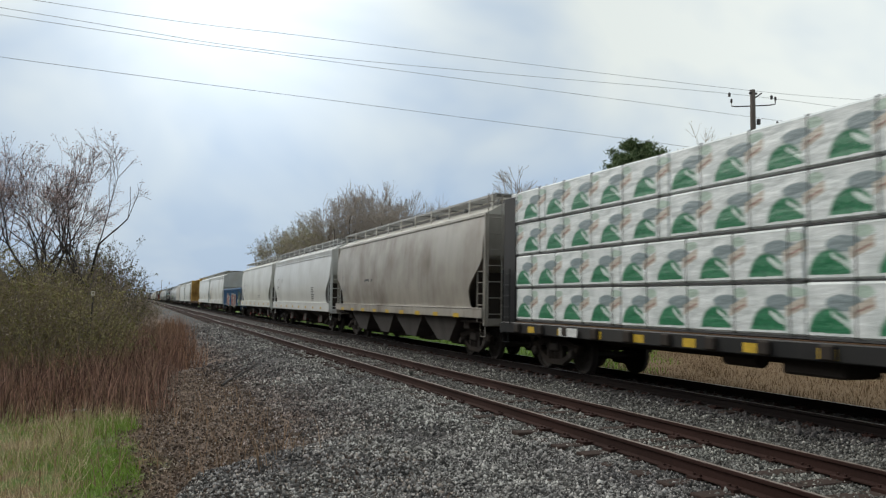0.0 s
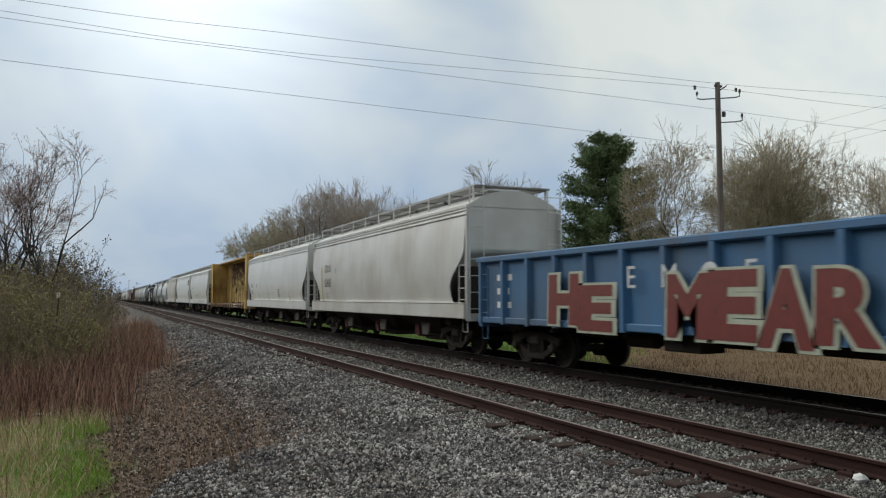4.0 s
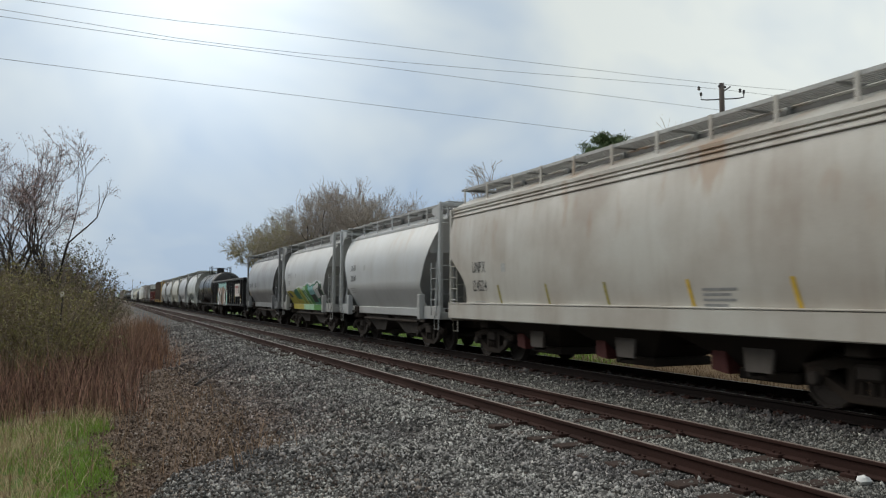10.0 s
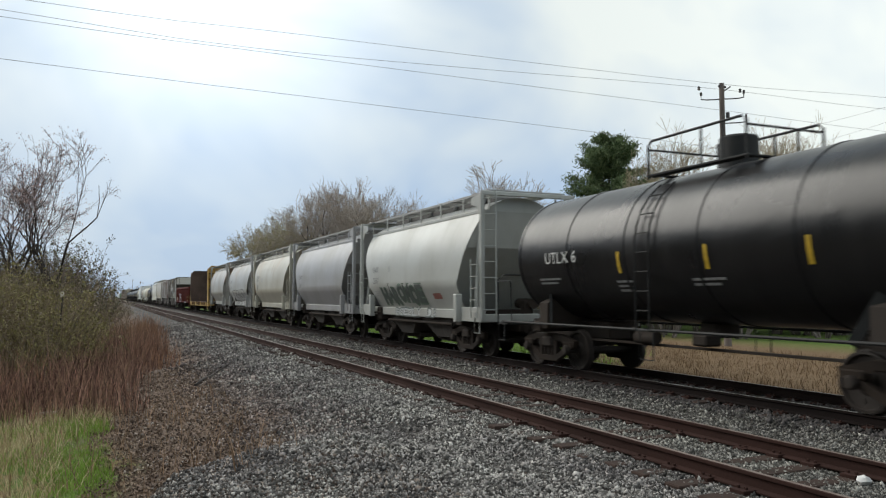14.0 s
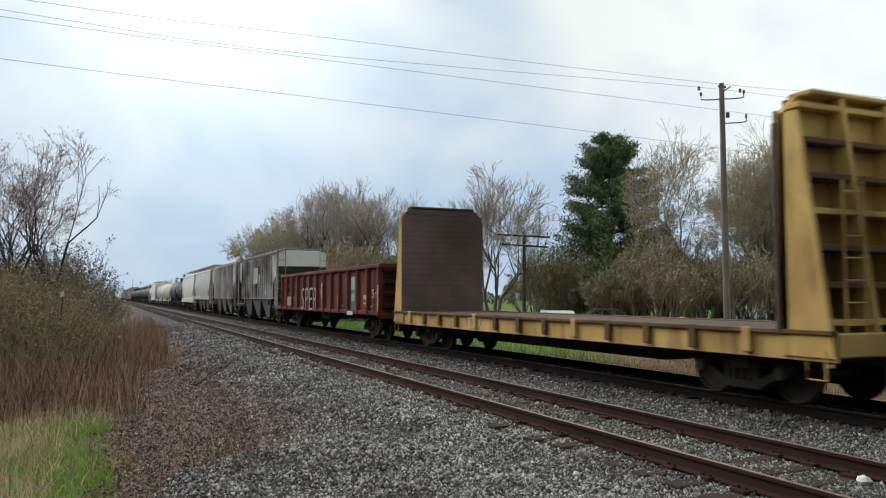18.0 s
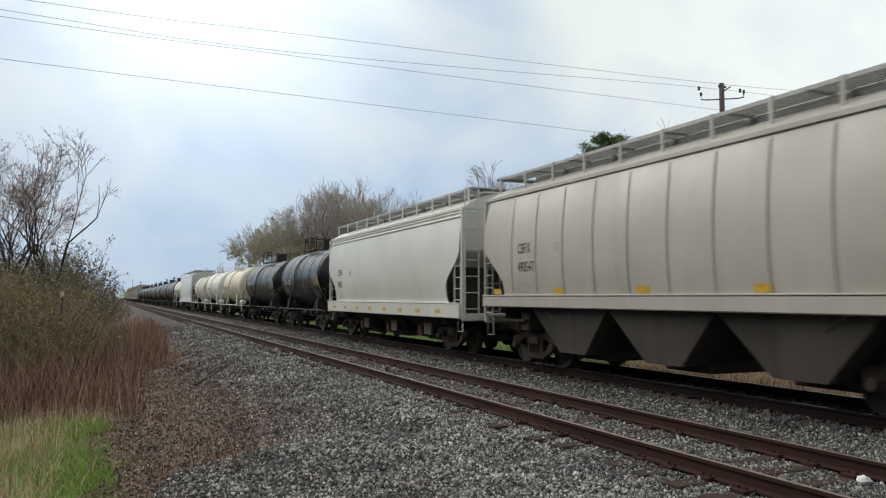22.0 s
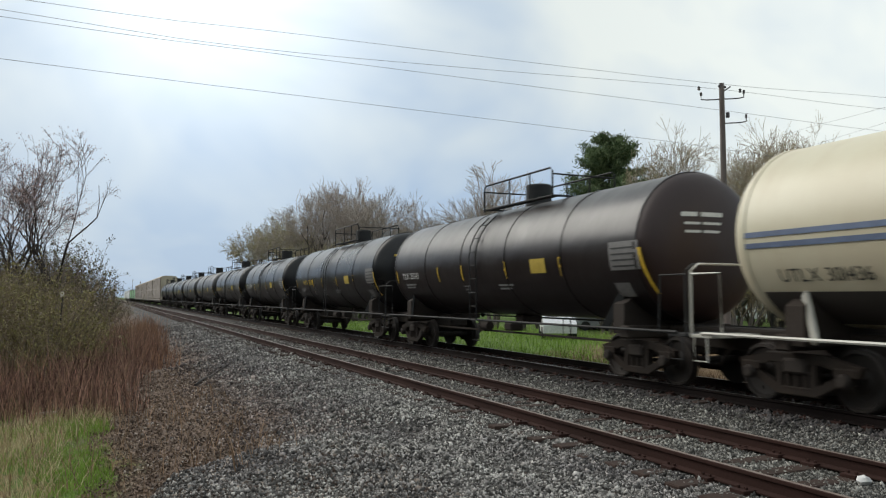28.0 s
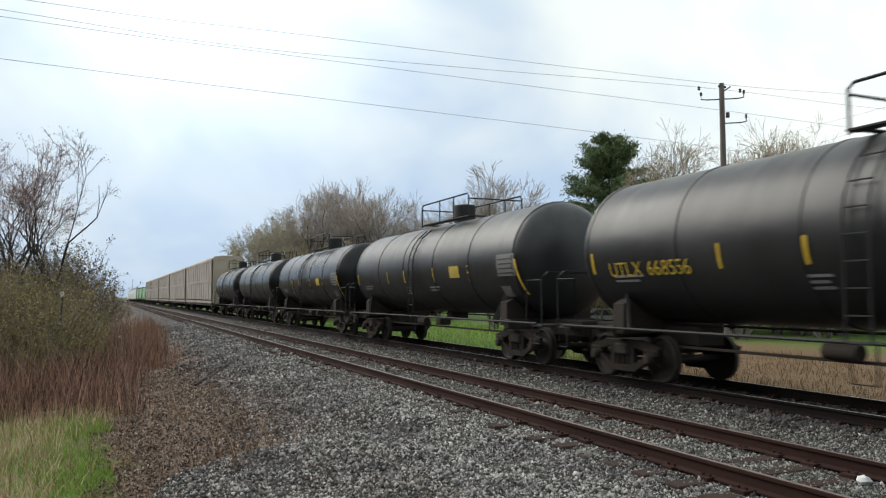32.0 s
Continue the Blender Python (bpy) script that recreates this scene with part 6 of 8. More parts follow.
def panel(u0, u1, u2, u3, v0, v1, mat, lift):
    """A slanting painted panel: u0 to u1 along its foot, u2 to u3 along its head."""
    n = 8
    rows = []
    for j in range(7):
        k = j / 6
        row = []
        for i in range(n + 1):
            u = (u0 + (u1 - u0) * i / n) * (1 - k) + (u2 + (u3 - u2) * i / n) * k
            y, z = on_piece(u, v0 + (v1 - v0) * k)
            row.append((-(sf(z) + lift), y, z))
        rows.append(row)
    part("graffiti", Geo().sheet(rows), mat, c)


panel(0.0, 1.0, 0.0, 1.0, 0.97, 1.05, WHT, 0.006)
panel(0.02, 0.40, 0.0, 0.34, 0.0, 0.97, YEL, 0.008)
panel(0.36, 0.62, 0.33, 0.60, 0.0, 0.98, LIME, 0.008)
panel(0.58, 0.84, 0.56, 0.84, 0.0, 0.98, TEAL, 0.008)
panel(0.80, 1.0, 0.82, 1.0, 0.0, 0.98, DKG, 0.008)
for u0, u1, u2, u3, v0, v1, mat in ((0.27, 0.38, 0.2, 0.35, 0.3, 0.95, spray("spray_bottle_green", (0.02, 0.14, 0.08))), (0.44, 0.50, 0.38, 0.45, 0.0, 0.9, YEL), (0.50, 0.60, 0.50, 0.58, 0.2, 0.95, MINT),
                                    (0.63, 0.69, 0.57, 0.62, 0.0, 0.95, GRASSG), (0.66, 0.80, 0.66, 0.78, 0.45, 0.92, AQUA), (0.82, 0.9, 0.80, 0.92, 0.3, 0.9, PALE_G), (0.90, 0.97, 0.93, 0.99, 0.2, 0.9, INK),
                                    (0.05, 0.14, 0.03, 0.10, 0.48, 0.82, INK), (0.45, 0.47, 0.38, 0.40, 0.05, 0.9, DKG), (0.55, 0.57, 0.49, 0.51, 0.0, 0.8, DKG), (0.62, 0.65, 0.54, 0.56, 0.1, 0.75, DKG), (0.69, 0.80, 0.67, 0.79, 0.12, 0.5, INK),
                                    (0.24, 0.26, 0.20, 0.22, 0.1, 0.7, spray("spray_olive", (0.22, 0.19, 0.03)))):
    panel(u0, u1, u2, u3, v0, v1, mat, 0.012 if mat not in (INK, DKG) else 0.016)
for u0, u1, mat in ((0.0, 0.38, YEL), (0.38, 0.66, MINT), (0.66, 1.0, GRASSG)):
    patch(c, on_piece(u1, 0)[0], on_piece(u0, 0)[0], 1.05, 1.32, mat, lambda z: sf(1.4) + 0.02, name="graffiti")
for k in range(9):             # runs of pale paint above the piece
    u = 0.22 + 0.085 * k
    y, z = on_piece(u, 1.04)
    patch(c, y, y + 0.06, z, z + 0.25 + 0.2 * (k % 3), PALE_G, sf, 0.005, name="graffiti")
# black gondola: big orange and white letters with turquoise edges, cream panel with red bars
c, h, sf = black_car
gb = rib_surf(1.606)
ORG, CRM, TURQ, BRN = spray("spray_orange_tan", (0.42, 0.19, 0.07)), spray("spray_cream", (0.56, 0.52, 0.47)), spray("spray_turquoise", (0.24, 0.46, 0.44)), spray("spray_brown", (0.22, 0.12, 0.06))
SNOW = spray("spray_off_white", (0.60, 0.58, 0.57))
cloud(c, gb, -0.5, h - 3.95, 2.35, 2.86, TURQ, 21, 0.006, 60, 0.34)
cloud(c, gb, h - 4.6, h - 3.75, 1.0, 2.1, TURQ, 22, 0.006)
for k in range(5):
    cloud(c, gb, -0.1 + 1.05 * k, 0.5 + 1.05 * k, 2.55, 2.98, TURQ, 70 + k, 0.005, 20, 0.5)
cloud(c, gb, 1.1, 2.42, 1.02, 2.58, BRN, 23, 0.010, 40, 0.12)
tag(c, gb, "SY", 4.85, 1.04, 2.4, 1.5, [SNOW], BLACKINK, 0.014, 0.03, seed=26)
tag(c, gb, "C", 2.3, 1.04, 1.15, 1.5, [BRN], BLACKINK, 0.014, 0.03, seed=27)
tag(c, gb, "K", 1.1, 1.04, 1.2, 1.5, [SNOW], BLACKINK, 0.014, 0.03, seed=28)
for y0, y1, z0, z1, sd in ((4.2, 4.6, 2.22, 2.5, 24), (3.2, 3.45, 2.0, 2.5, 25), (2.75, 2.95, 2.1, 2.5, 29), (0.8, 1.0, 1.9, 2.5, 30)):
    cloud(c, gb, y0, y1, z0, z1, ORG, sd, 0.026)
cloud(c, gb, -0.8, -0.1, 1.0, 2.2, TURQ, 27, 0.006)
for k, ch in enumerate("JG"):
    letter(c, ch, -0.35, 2.35 - 0.55 * k, 0.5, CRM, gb, name="graffiti", bold=0.03)
for k in range(2):
    letter(c, ("SYO", "SSK")[k], -1.05 - 0.85 * k, 2.1, 0.5, spray("spray_grey", (0.33, 0.33, 0.36)), sf, 0.6, name="graffiti")
    patch(c, -1.6 - 0.85 * k, -1.15 - 0.85 * k, 1.65, 2.0, CRM, sf, name="graffiti")
patch(c, -7.35, -4.95, 1.74, 2.7, CRM, gb, name="emblem_panel")
MARK = spray("emblem_red", (0.28, 0.035, 0.025))
patch(c, -6.5, -5.1, 2.38, 2.55, MARK, gb, 0.012, name="emblem")
patch(c, -5.6, -5.4, 1.95, 2.4, MARK, gb, 0.012, name="emblem")
patch(c, -6.25, -6.05, 1.95, 2.4, MARK, gb, 0.012, name="emblem")
blob(c, [(-7.2, 1.95), (-7.0, 1.95), (-6.55, 2.55), (-6.75, 2.55)], BLACKINK, gb, 0.012, name="emblem")
blob(c, [(-6.55, 1.95), (-6.75, 1.95), (-7.2, 2.55), (-7.0, 2.55)], BLACKINK, gb, 0.014, name="emblem")
for text, y, z in (("GN", 7.12, 2.47), ("TX", 6.36, 2.47), ("290", 7.16, 1.97), ("199", 6.40, 1.97)):
    letter(c, text, y, z, 0.28, WHITEPAINT, sf, 0.5, 0.02)
bars(c, 7.3, 1.55, 2, 0.5, sf, WHITEPAINT, 0.12, 0.05)
bars(c, 6.4, 1.55, 2, 0.5, sf, WHITEPAINT, 0.12, 0.05)
for k in range(7):
    y = 8.1 - k * 2.66
    patch(c, y, y + 0.09, 1.3, 1.85 if k else 2.3, YELLOW, sf if k == 0 else gb, 0.03, name="reflector")
patch(c, -4.25, -3.85, 1.22, 1.52, WHITEPAINT, sf, name="stencil")
patch(c, -4.2, -3.9, 1.27, 1.47, BLACKINK, sf, 0.012, name="stencil")
bars(c, -h + 1.4, 1.5, 3, 0.5, gb, WHITEPAINT, 0.14, 0.07)
for k in range(17):
    y = -(h - 0.75) + 2 * (h - 0.75) * k / 16
    patch(c, y, y + 0.07, 2.86, 2.93, WHITEPAINT, sf, name="rivet_mark")
# dark scrawl on the white hopper
c, h, sf = dark_graf
tag(c, sf, "HAROMOE", 2.8, 1.5, 4.0, 0.62, [spray("spray_dark_grey", (0.10, 0.12, 0.11))], spray("spray_murky_green", (0.13, 0.19, 0.14)), 0.012, 0.05, 0.08, 31)
tag(c, lambda z: sf(1.4) + 0.02, "BSEZLY JU", 1.9, 1.06, 3.6, 0.24, [spray("spray_white", (0.6, 0.62, 0.62))], spray("spray_dark_grey", (0.10, 0.12, 0.11)), 0.006, 0.0, 0.0, 32)
cloud(c, sf, -2.6, -1.9, 1.62, 1.82, spray("spray_rust_red", (0.26, 0.10, 0.08)), 33)
# silver bubble letters
c, h, sf = silver_graf
SIL = spray("spray_silver", (0.50, 0.50, 0.50))
tag(c, sf, "SUNCANO", 3.1, 1.4, 6.0, 0.78, [SIL], BLACKINK, 0.012, 0.09, 0.08, 41)
tag(c, lambda z: sf(1.4) + 0.02, "GONER", 2.6, 1.06, 5.6, 0.3, [SIL], BLACKINK, 0.006, 0.04, 0.0, 42)
# maroon gondola
c, h, sf = red_car
gr = rib_surf(1.606)
CHALK = spray("spray_chalk_lilac", (0.36, 0.30, 0.36))
for k, ch in enumerate("SPER"):
    letter(c, ch, 3.6 - 0.85 * k, 1.05, 1.1, CHALK, gr, 0.62, -0.012, 0.006, "graffiti", 0.12)
GREYW = spray("emblem_grey_white", (0.42, 0.42, 0.40))
for i in range(24):            # round emblem
    t0, t1, y0 = 2 * math.pi * i / 24, 2 * math.pi * (i + 1) / 24, -0.12
    blob(c, [(y0 + 0.26 * math.cos(t0) * q, 2.02 + 0.36 * math.sin(t0) * q) for q in (0.8, 1.0)] + [(y0 + 0.26 * math.cos(t1) * q, 2.02 + 0.36 * math.sin(t1) * q) for q in (1.0, 0.8)], GREYW, sf, 0.008, name="emblem")
for i in range(5):
    patch(c, -0.28, 0.04, 1.82 + 0.09 * i, 1.96 + 0.09 * i, GREYW, sf, name="emblem")
cloud(c, sf, -5.5, -4.75, 1.08, 2.5, spray("spray_sea_green", (0.06, 0.13, 0.13)), 51, 0.01, 30, 0.1)
cloud(c, sf, -5.4, -4.85, 1.95, 2.55, spray("spray_pale_green", (0.35, 0.42, 0.35)), 52, 0.014)
cloud(c, sf, -5.35, -4.9, 1.5, 1.85, spray("spray_pale_green", (0.35, 0.42, 0.35)), 53, 0.014)
cloud(c, gr, -5.6, -4.7, 0.95, 1.12, spray("spray_white", (0.6, 0.62, 0.62)), 54, 0.014)
cloud(c, gr, h - 2.9, h - 1.9, 1.2, 1.75, spray("spray_pinkish", (0.33, 0.22, 0.17)), 55)
for y, z0, z1 in ((-8.75, 1.15, 2.15), (-7.3, 1.3, 1.75), (-3.3, 1.3, 1.75), (-0.6, 1.3, 1.75), (5.2, 1.3, 1.75)):
    patch(c, y, y + (0.12 if y < -8 else 0.05), z0, z1, YELLOW, gr, name="reflector")
patch(c, -7.13, -6.55, 1.42, 1.76, GREYW, sf, name="stencil")
patch(c, -7.08, -6.6, 1.46, 1.6, MAROON, sf, 0.012, name="stencil")
letter(c, "CP", h - 1.35, 2.15, 0.22, WHITEPAINT, sf)
letter(c, "345", h - 1.3, 1.75, 0.22, WHITEPAINT, sf)
letter(c, "So", -7.6, 1.65, 0.35, spray("spray_pale_green", (0.35, 0.42, 0.35)), sf, 0.7, name="graffiti")
for k in range(5):
    bars(c, -h + 1.9 - 0.3 * (k % 2) + (0 if k < 3 else 4.0), 1.3 - 0.0, 1, 0.4, sf, GREYW)
    bars(c, -h + 4.8 - 0.0, 2.55 - 0.1 * (k % 2), 1, 0.9, sf, GREYW)
# peeling ribbed hopper: pale end, patches, yellow strips
c, h, sf = rib_a
part("white_end_panel", Geo().prism([(-1.48, 3.55), (1.48, 3.55), (1.48, 4.36), (0.9, 4.52), (-0.9, 4.52), (-1.48, 4.36)], -(h - 0.09), -(h - 0.12), "y"), white_paint("soft_white_hopper", (0.61, 0.60, 0.545)), c)
for y in (-h + 1.55, -h + 6.0, h - 4.1, h - 2.4):
    patch(c, y, y + 0.1, 1.66, 2.35, YELLOW, rib_surf(1.587), name="reflector")
patch(c, -1.25, 0.45, 2.6, 3.65, paint("grey_overpaint", (0.36, 0.36, 0.35), 0.7, 0, (0.16, 0.14, 0.13), 0.8, 0.5, 0.3, 44.0), rib_surf(1.588), name="patch_panel")
patch(c, -1.9, -1.5, 2.75, 3.2, spray("emblem_grey_white", (0.42, 0.42, 0.40)), rib_surf(1.588), name="emblem")
patch(c, -1.9, -1.5, 2.3, 2.7, spray("emblem_blue", (0.12, 0.18, 0.32)), rib_surf(1.588), name="emblem")
patch(c, -4.2, -3.8, 1.85, 2.1, WHITEPAINT, rib_surf(1.588), name="placard")
for k, (a, b) in enumerate((("3L", "18"), ("SR", "28"))):
    letter(c, a, h - 2.3 - 0.75 * k, 2.35, 0.28, GREYINK, sf, lift=0.01)
    letter(c, b, h - 2.3 - 0.75 * k, 2.0, 0.28, GREYINK, sf, lift=0.01)

# tank markings: yellow strips, placards, small lettering
for c, h, sf, kind in tank_marks:
    k = h / 8.0
    for y in ((6.45, 2.9, 1.18, -1.41, -4.0) if kind == 2 else (1.4, -1.6, -4.2)):
        patch(c, y * k, y * k + 0.08, 2.17, 2.6, YELLOW, sf, name="reflector")
    patch(c, -h + 0.98, -h + 1.08, 1.75, 2.65, YELLOW, sf, name="reflector", lean=0.2)
    if kind:
        patch(c, -h + 1.25, -h + 2.2, 2.23, 2.8, plain("dusty_placard", (0.17, 0.165, 0.16), 0.6), sf, name="placard")
        for i in range(4):
            patch(c, -h + 1.32, -h + 2.12, 2.29 + i * 0.12, 2.325 + i * 0.12, BLACKINK, sf, 0.012, name="stencil")
        patch(c, -h + 1.75, -h + 2.25, 1.7, 1.98, plain("dusty_placard", (0.17, 0.165, 0.16), 0.6), sf, name="placard")
    if kind == 2:
        patch(c, -3.34 * k, -2.66 * k, 2.26, 2.6, spray("yellow_placard", (0.5, 0.36, 0.05)), sf, name="placard")
    bars(c, h - 2.2, 2.08, 2, 0.9, sf)
    bars(c, -0.8, 1.98, 2, 0.8, sf)
    bars(c, 1.4, 1.98, 3, 0.5, sf)
# pale tanks: diamond placards, panels, air reservoir
for c, h, sf in pale:
    d = -h + 2.6
    blob(c, [(d, 1.35), (d - 0.2, 1.62), (d, 1.9), (d + 0.2, 1.62)], WHITEPAINT, lambda z: 1.46, name="placard")
    part("placard_board", Geo().box(-1.455, -1.43, d - 0.22, d + 0.22, 1.1, 1.95), WHITEPAINT, c)
    bars(c, -h + 3.9, 2.4, 6, 1.0, sf, plain("faded_grey_label", (0.3, 0.3, 0.3), 0.6))
    bars(c, 1.0, 2.3, 6, 0.55, sf, plain("faded_grey_label", (0.3, 0.3, 0.3), 0.6))
    patch(c, 1.5, 1.58, 2.35, 2.75, YELLOW, sf, name="reflector")
    patch(c, -1.35, -1.27, 2.35, 2.7, YELLOW, sf, name="reflector")
    part("air_reservoir", Geo().spun([(-0.45, 0), (-0.42, 0.15), (-0.3, 0.22), (0.3, 0.22), (0.42, 0.15), (0.45, 0)], (-1.15, -h + 1.4, 1.28), "y", 14), PALE, c)
# cream tank: blue stripes, dark belly, drips
c, h, sf = stripe_car
NAVY = spray("stripe_blue", (0.13, 0.17, 0.27))
for z in (2.63, 2.455):
    patch(c, -h + 1.45, h - 1.42, z, z + 0.085, NAVY, sf, name="stripe")
letter(c, "UTLX 301436", h - 1.97, 1.92, 0.2, BLACKINK, sf)
# near-black band along the lower side
patch(c, -h + 1.5, h - 1.5, 1.28, 1.77, paint("dark_belly_band", (0.03, 0.028, 0.026), 0.6, 0, (0.08, 0.06, 0.05), 0.5), sf, name="dark_belly")
patch(c, -h + 1.95, -h + 2.08, 2.3, 3.1, YELLOW, sf, name="reflector")
for k in range(6):
    cloud(c, sf, -0.3 - k * 0.55, 0.3 - k * 0.55, 1.78, 2.2 + 0.2 * (k % 3), spray("drip_grey", (0.22, 0.20, 0.17)), 60 + k, 0.01)
bars(c, -h + 3.5, 2.2, 6, 0.9, sf, plain("faded_grey_label", (0.3, 0.3, 0.3), 0.6))
part("air_reservoir", Geo().spun([(-0.5, 0), (-0.46, 0.18), (-0.3, 0.24), (0.3, 0.24), (0.46, 0.18), (0.5, 0)], (-1.15, -h + 1.9, 1.3), "y", 14), spray("reservoir_blue", (0.04, 0.12, 0.22)), c)

# ---- trees, brush and grass ----
def tubes_mesh(name, segs, mats, sides=4):
    """Many tapered twigs at once. segs: rows of x0 y0 z0 r0 x1 y1 z1 r1."""
    s = np.array(segs, dtype=float)
    n = len(s)
    p, q = s[:, 0:3], s[:, 4:7]
    d = q - p
    d /= np.linalg.norm(d, axis=1)[:, None] + 1e-9
    ref = np.where(np.abs(d[:, 2:3]) < 0.9, np.array([[0, 0, 1.0]]), np.array([[0, 1.0, 0]]))
    a = np.cross(d, ref)
    a /= np.linalg.norm(a, axis=1)[:, None] + 1e-9
    b = np.cross(a, d)
    ang = np.arange(sides) * 2 * np.pi / sides
    ring = a[:, None, :] * np.cos(ang)[None, :, None] + b[:, None, :] * np.sin(ang)[None, :, None]
    v = np.concatenate([p[:, None, :] + ring * s[:, 3][:, None, None], q[:, None, :] + ring * s[:, 7][:, None, None]], axis=1).reshape(-1, 3)
    j = np.arange(sides)
    f = np.stack([j, (j + 1) % sides, (j + 1) % sides + sides, j + sides], axis=1)
    faces = (np.arange(n) * 2 * sides)[:, None, None] + f[None]
    return quads_mesh(name, v, faces.reshape(-1, 4), mats, True)


def quads_mesh(name, v, faces, mats, smooth_it=False):
    me = bpy.data.meshes.new(name)
    k = faces.shape[1]
    me.vertices.add(len(v))
    me.vertices.foreach_set("co", v.astype(np.float32).ravel())
    me.loops.add(faces.size)
    me.loops.foreach_set("vertex_index", faces.astype(np.int32).ravel())
    me.polygons.add(len(faces))
    me.polygons.foreach_set("loop_start", np.arange(len(faces), dtype=np.int32) * k)
    me.polygons.foreach_set("loop_total", np.full(len(faces), k, dtype=np.int32))
    if smooth_it:
        me.polygons.foreach_set("use_smooth", np.ones(len(faces), dtype=bool))
    for m in mats if isinstance(mats, (list, tuple)) else [mats]:
        me.materials.append(m)
    me.update(calc_edges=True)
    me.validate()
    return me


def leaves_mesh(name, pts, size, mat, rng, flat=0.5):
    """Small leaf quads scattered at pts."""
    pts = np.array(pts)
    n = len(pts)
    a = rng.normal(size=(n, 3))
    a /= np.linalg.norm(a, axis=1)[:, None]
    b = np.cross(a, rng.normal(size=(n, 3)))
    b /= np.linalg.norm(b, axis=1)[:, None] + 1e-9
    s = size * rng.uniform(0.6, 1.4, size=(n, 1))
    v = np.stack([pts - a * s, pts + b * s * flat, pts + a * s, pts - b * s * flat], axis=1).reshape(-1, 3)
    return quads_mesh(name, v, np.arange(4 * n).reshape(-1, 4), mat)


def island_mat(name, c0, c1, rough=0.85, power=1.0, patch_=0.0):
    """Colour that differs from piece to piece."""
    m, nt, lk, bsdf = shader(name)
    g = nt.nodes.new("ShaderNodeNewGeometry")
    pick = nt.nodes.new("ShaderNodeMath")
    pick.operation = "POWER"
    lk(g.outputs["Random Per Island"], pick.inputs[0])
    pick.inputs[1].default_value = power
    c = mixc(nt, pick.outputs[0], c0, c1)
    c = mixc(nt, 0.3, c, tex(nt, 3.0, 4), "OVERLAY")
    if patch_:
        c = mixc(nt, patch_, c, mixc(nt, ramp(nt, tex(nt, 0.55, 5, shift=3), 0.35, 0.65), (0.2, 0.18, 0.19), (0.75, 0.74, 0.70)), "OVERLAY")
    lk(c, bsdf.inputs["Base Color"])
    bsdf.inputs["Roughness"].default_value = rough
    bsdf.inputs["Specular IOR Level"].default_value = 0.22
    return m


BARK_GREY = paint("grey_bark", (0.17, 0.145, 0.125), 0.95, 0, (0.05, 0.042, 0.037), 0.7, 0.8, 0.4)
BARK_DARK = paint("dark_bark", (0.06, 0.05, 0.045), 0.95, 0, (0.03, 0.025, 0.022), 0.7, 0.8, 0.4)
TWIG_GREY = plain("grey_twigs", (0.46, 0.395, 0.345), 0.9)
TWIG_TAN = plain("tan_twigs", (0.38, 0.31, 0.22), 0.9)
TWIG_DARK = plain("dark_twigs", (0.20, 0.15, 0.14), 0.9)
TWIG_BROWN = plain("brown_twigs", (0.24, 0.185, 0.12), 0.9)
BUD_RED = island_mat("reddish_buds", (0.40, 0.28, 0.26), (0.72, 0.57, 0.54))
BUD_OLIVE = island_mat("olive_buds", (0.27, 0.245, 0.14), (0.46, 0.41, 0.25))
BUD_GREY = island_mat("grey_brown_buds", (0.22, 0.18, 0.14), (0.38, 0.31, 0.23))
LEAF_SPRING = island_mat("young_green_leaves", (0.30, 0.28, 0.13), (0.6, 0.55, 0.36))
LEAF_OLIVE = island_mat("olive_brown_leaves", (0.20, 0.18, 0.085), (0.42, 0.36, 0.20))
NEEDLE = island_mat("pine_needles", (0.05, 0.085, 0.036), (0.19, 0.235, 0.11))


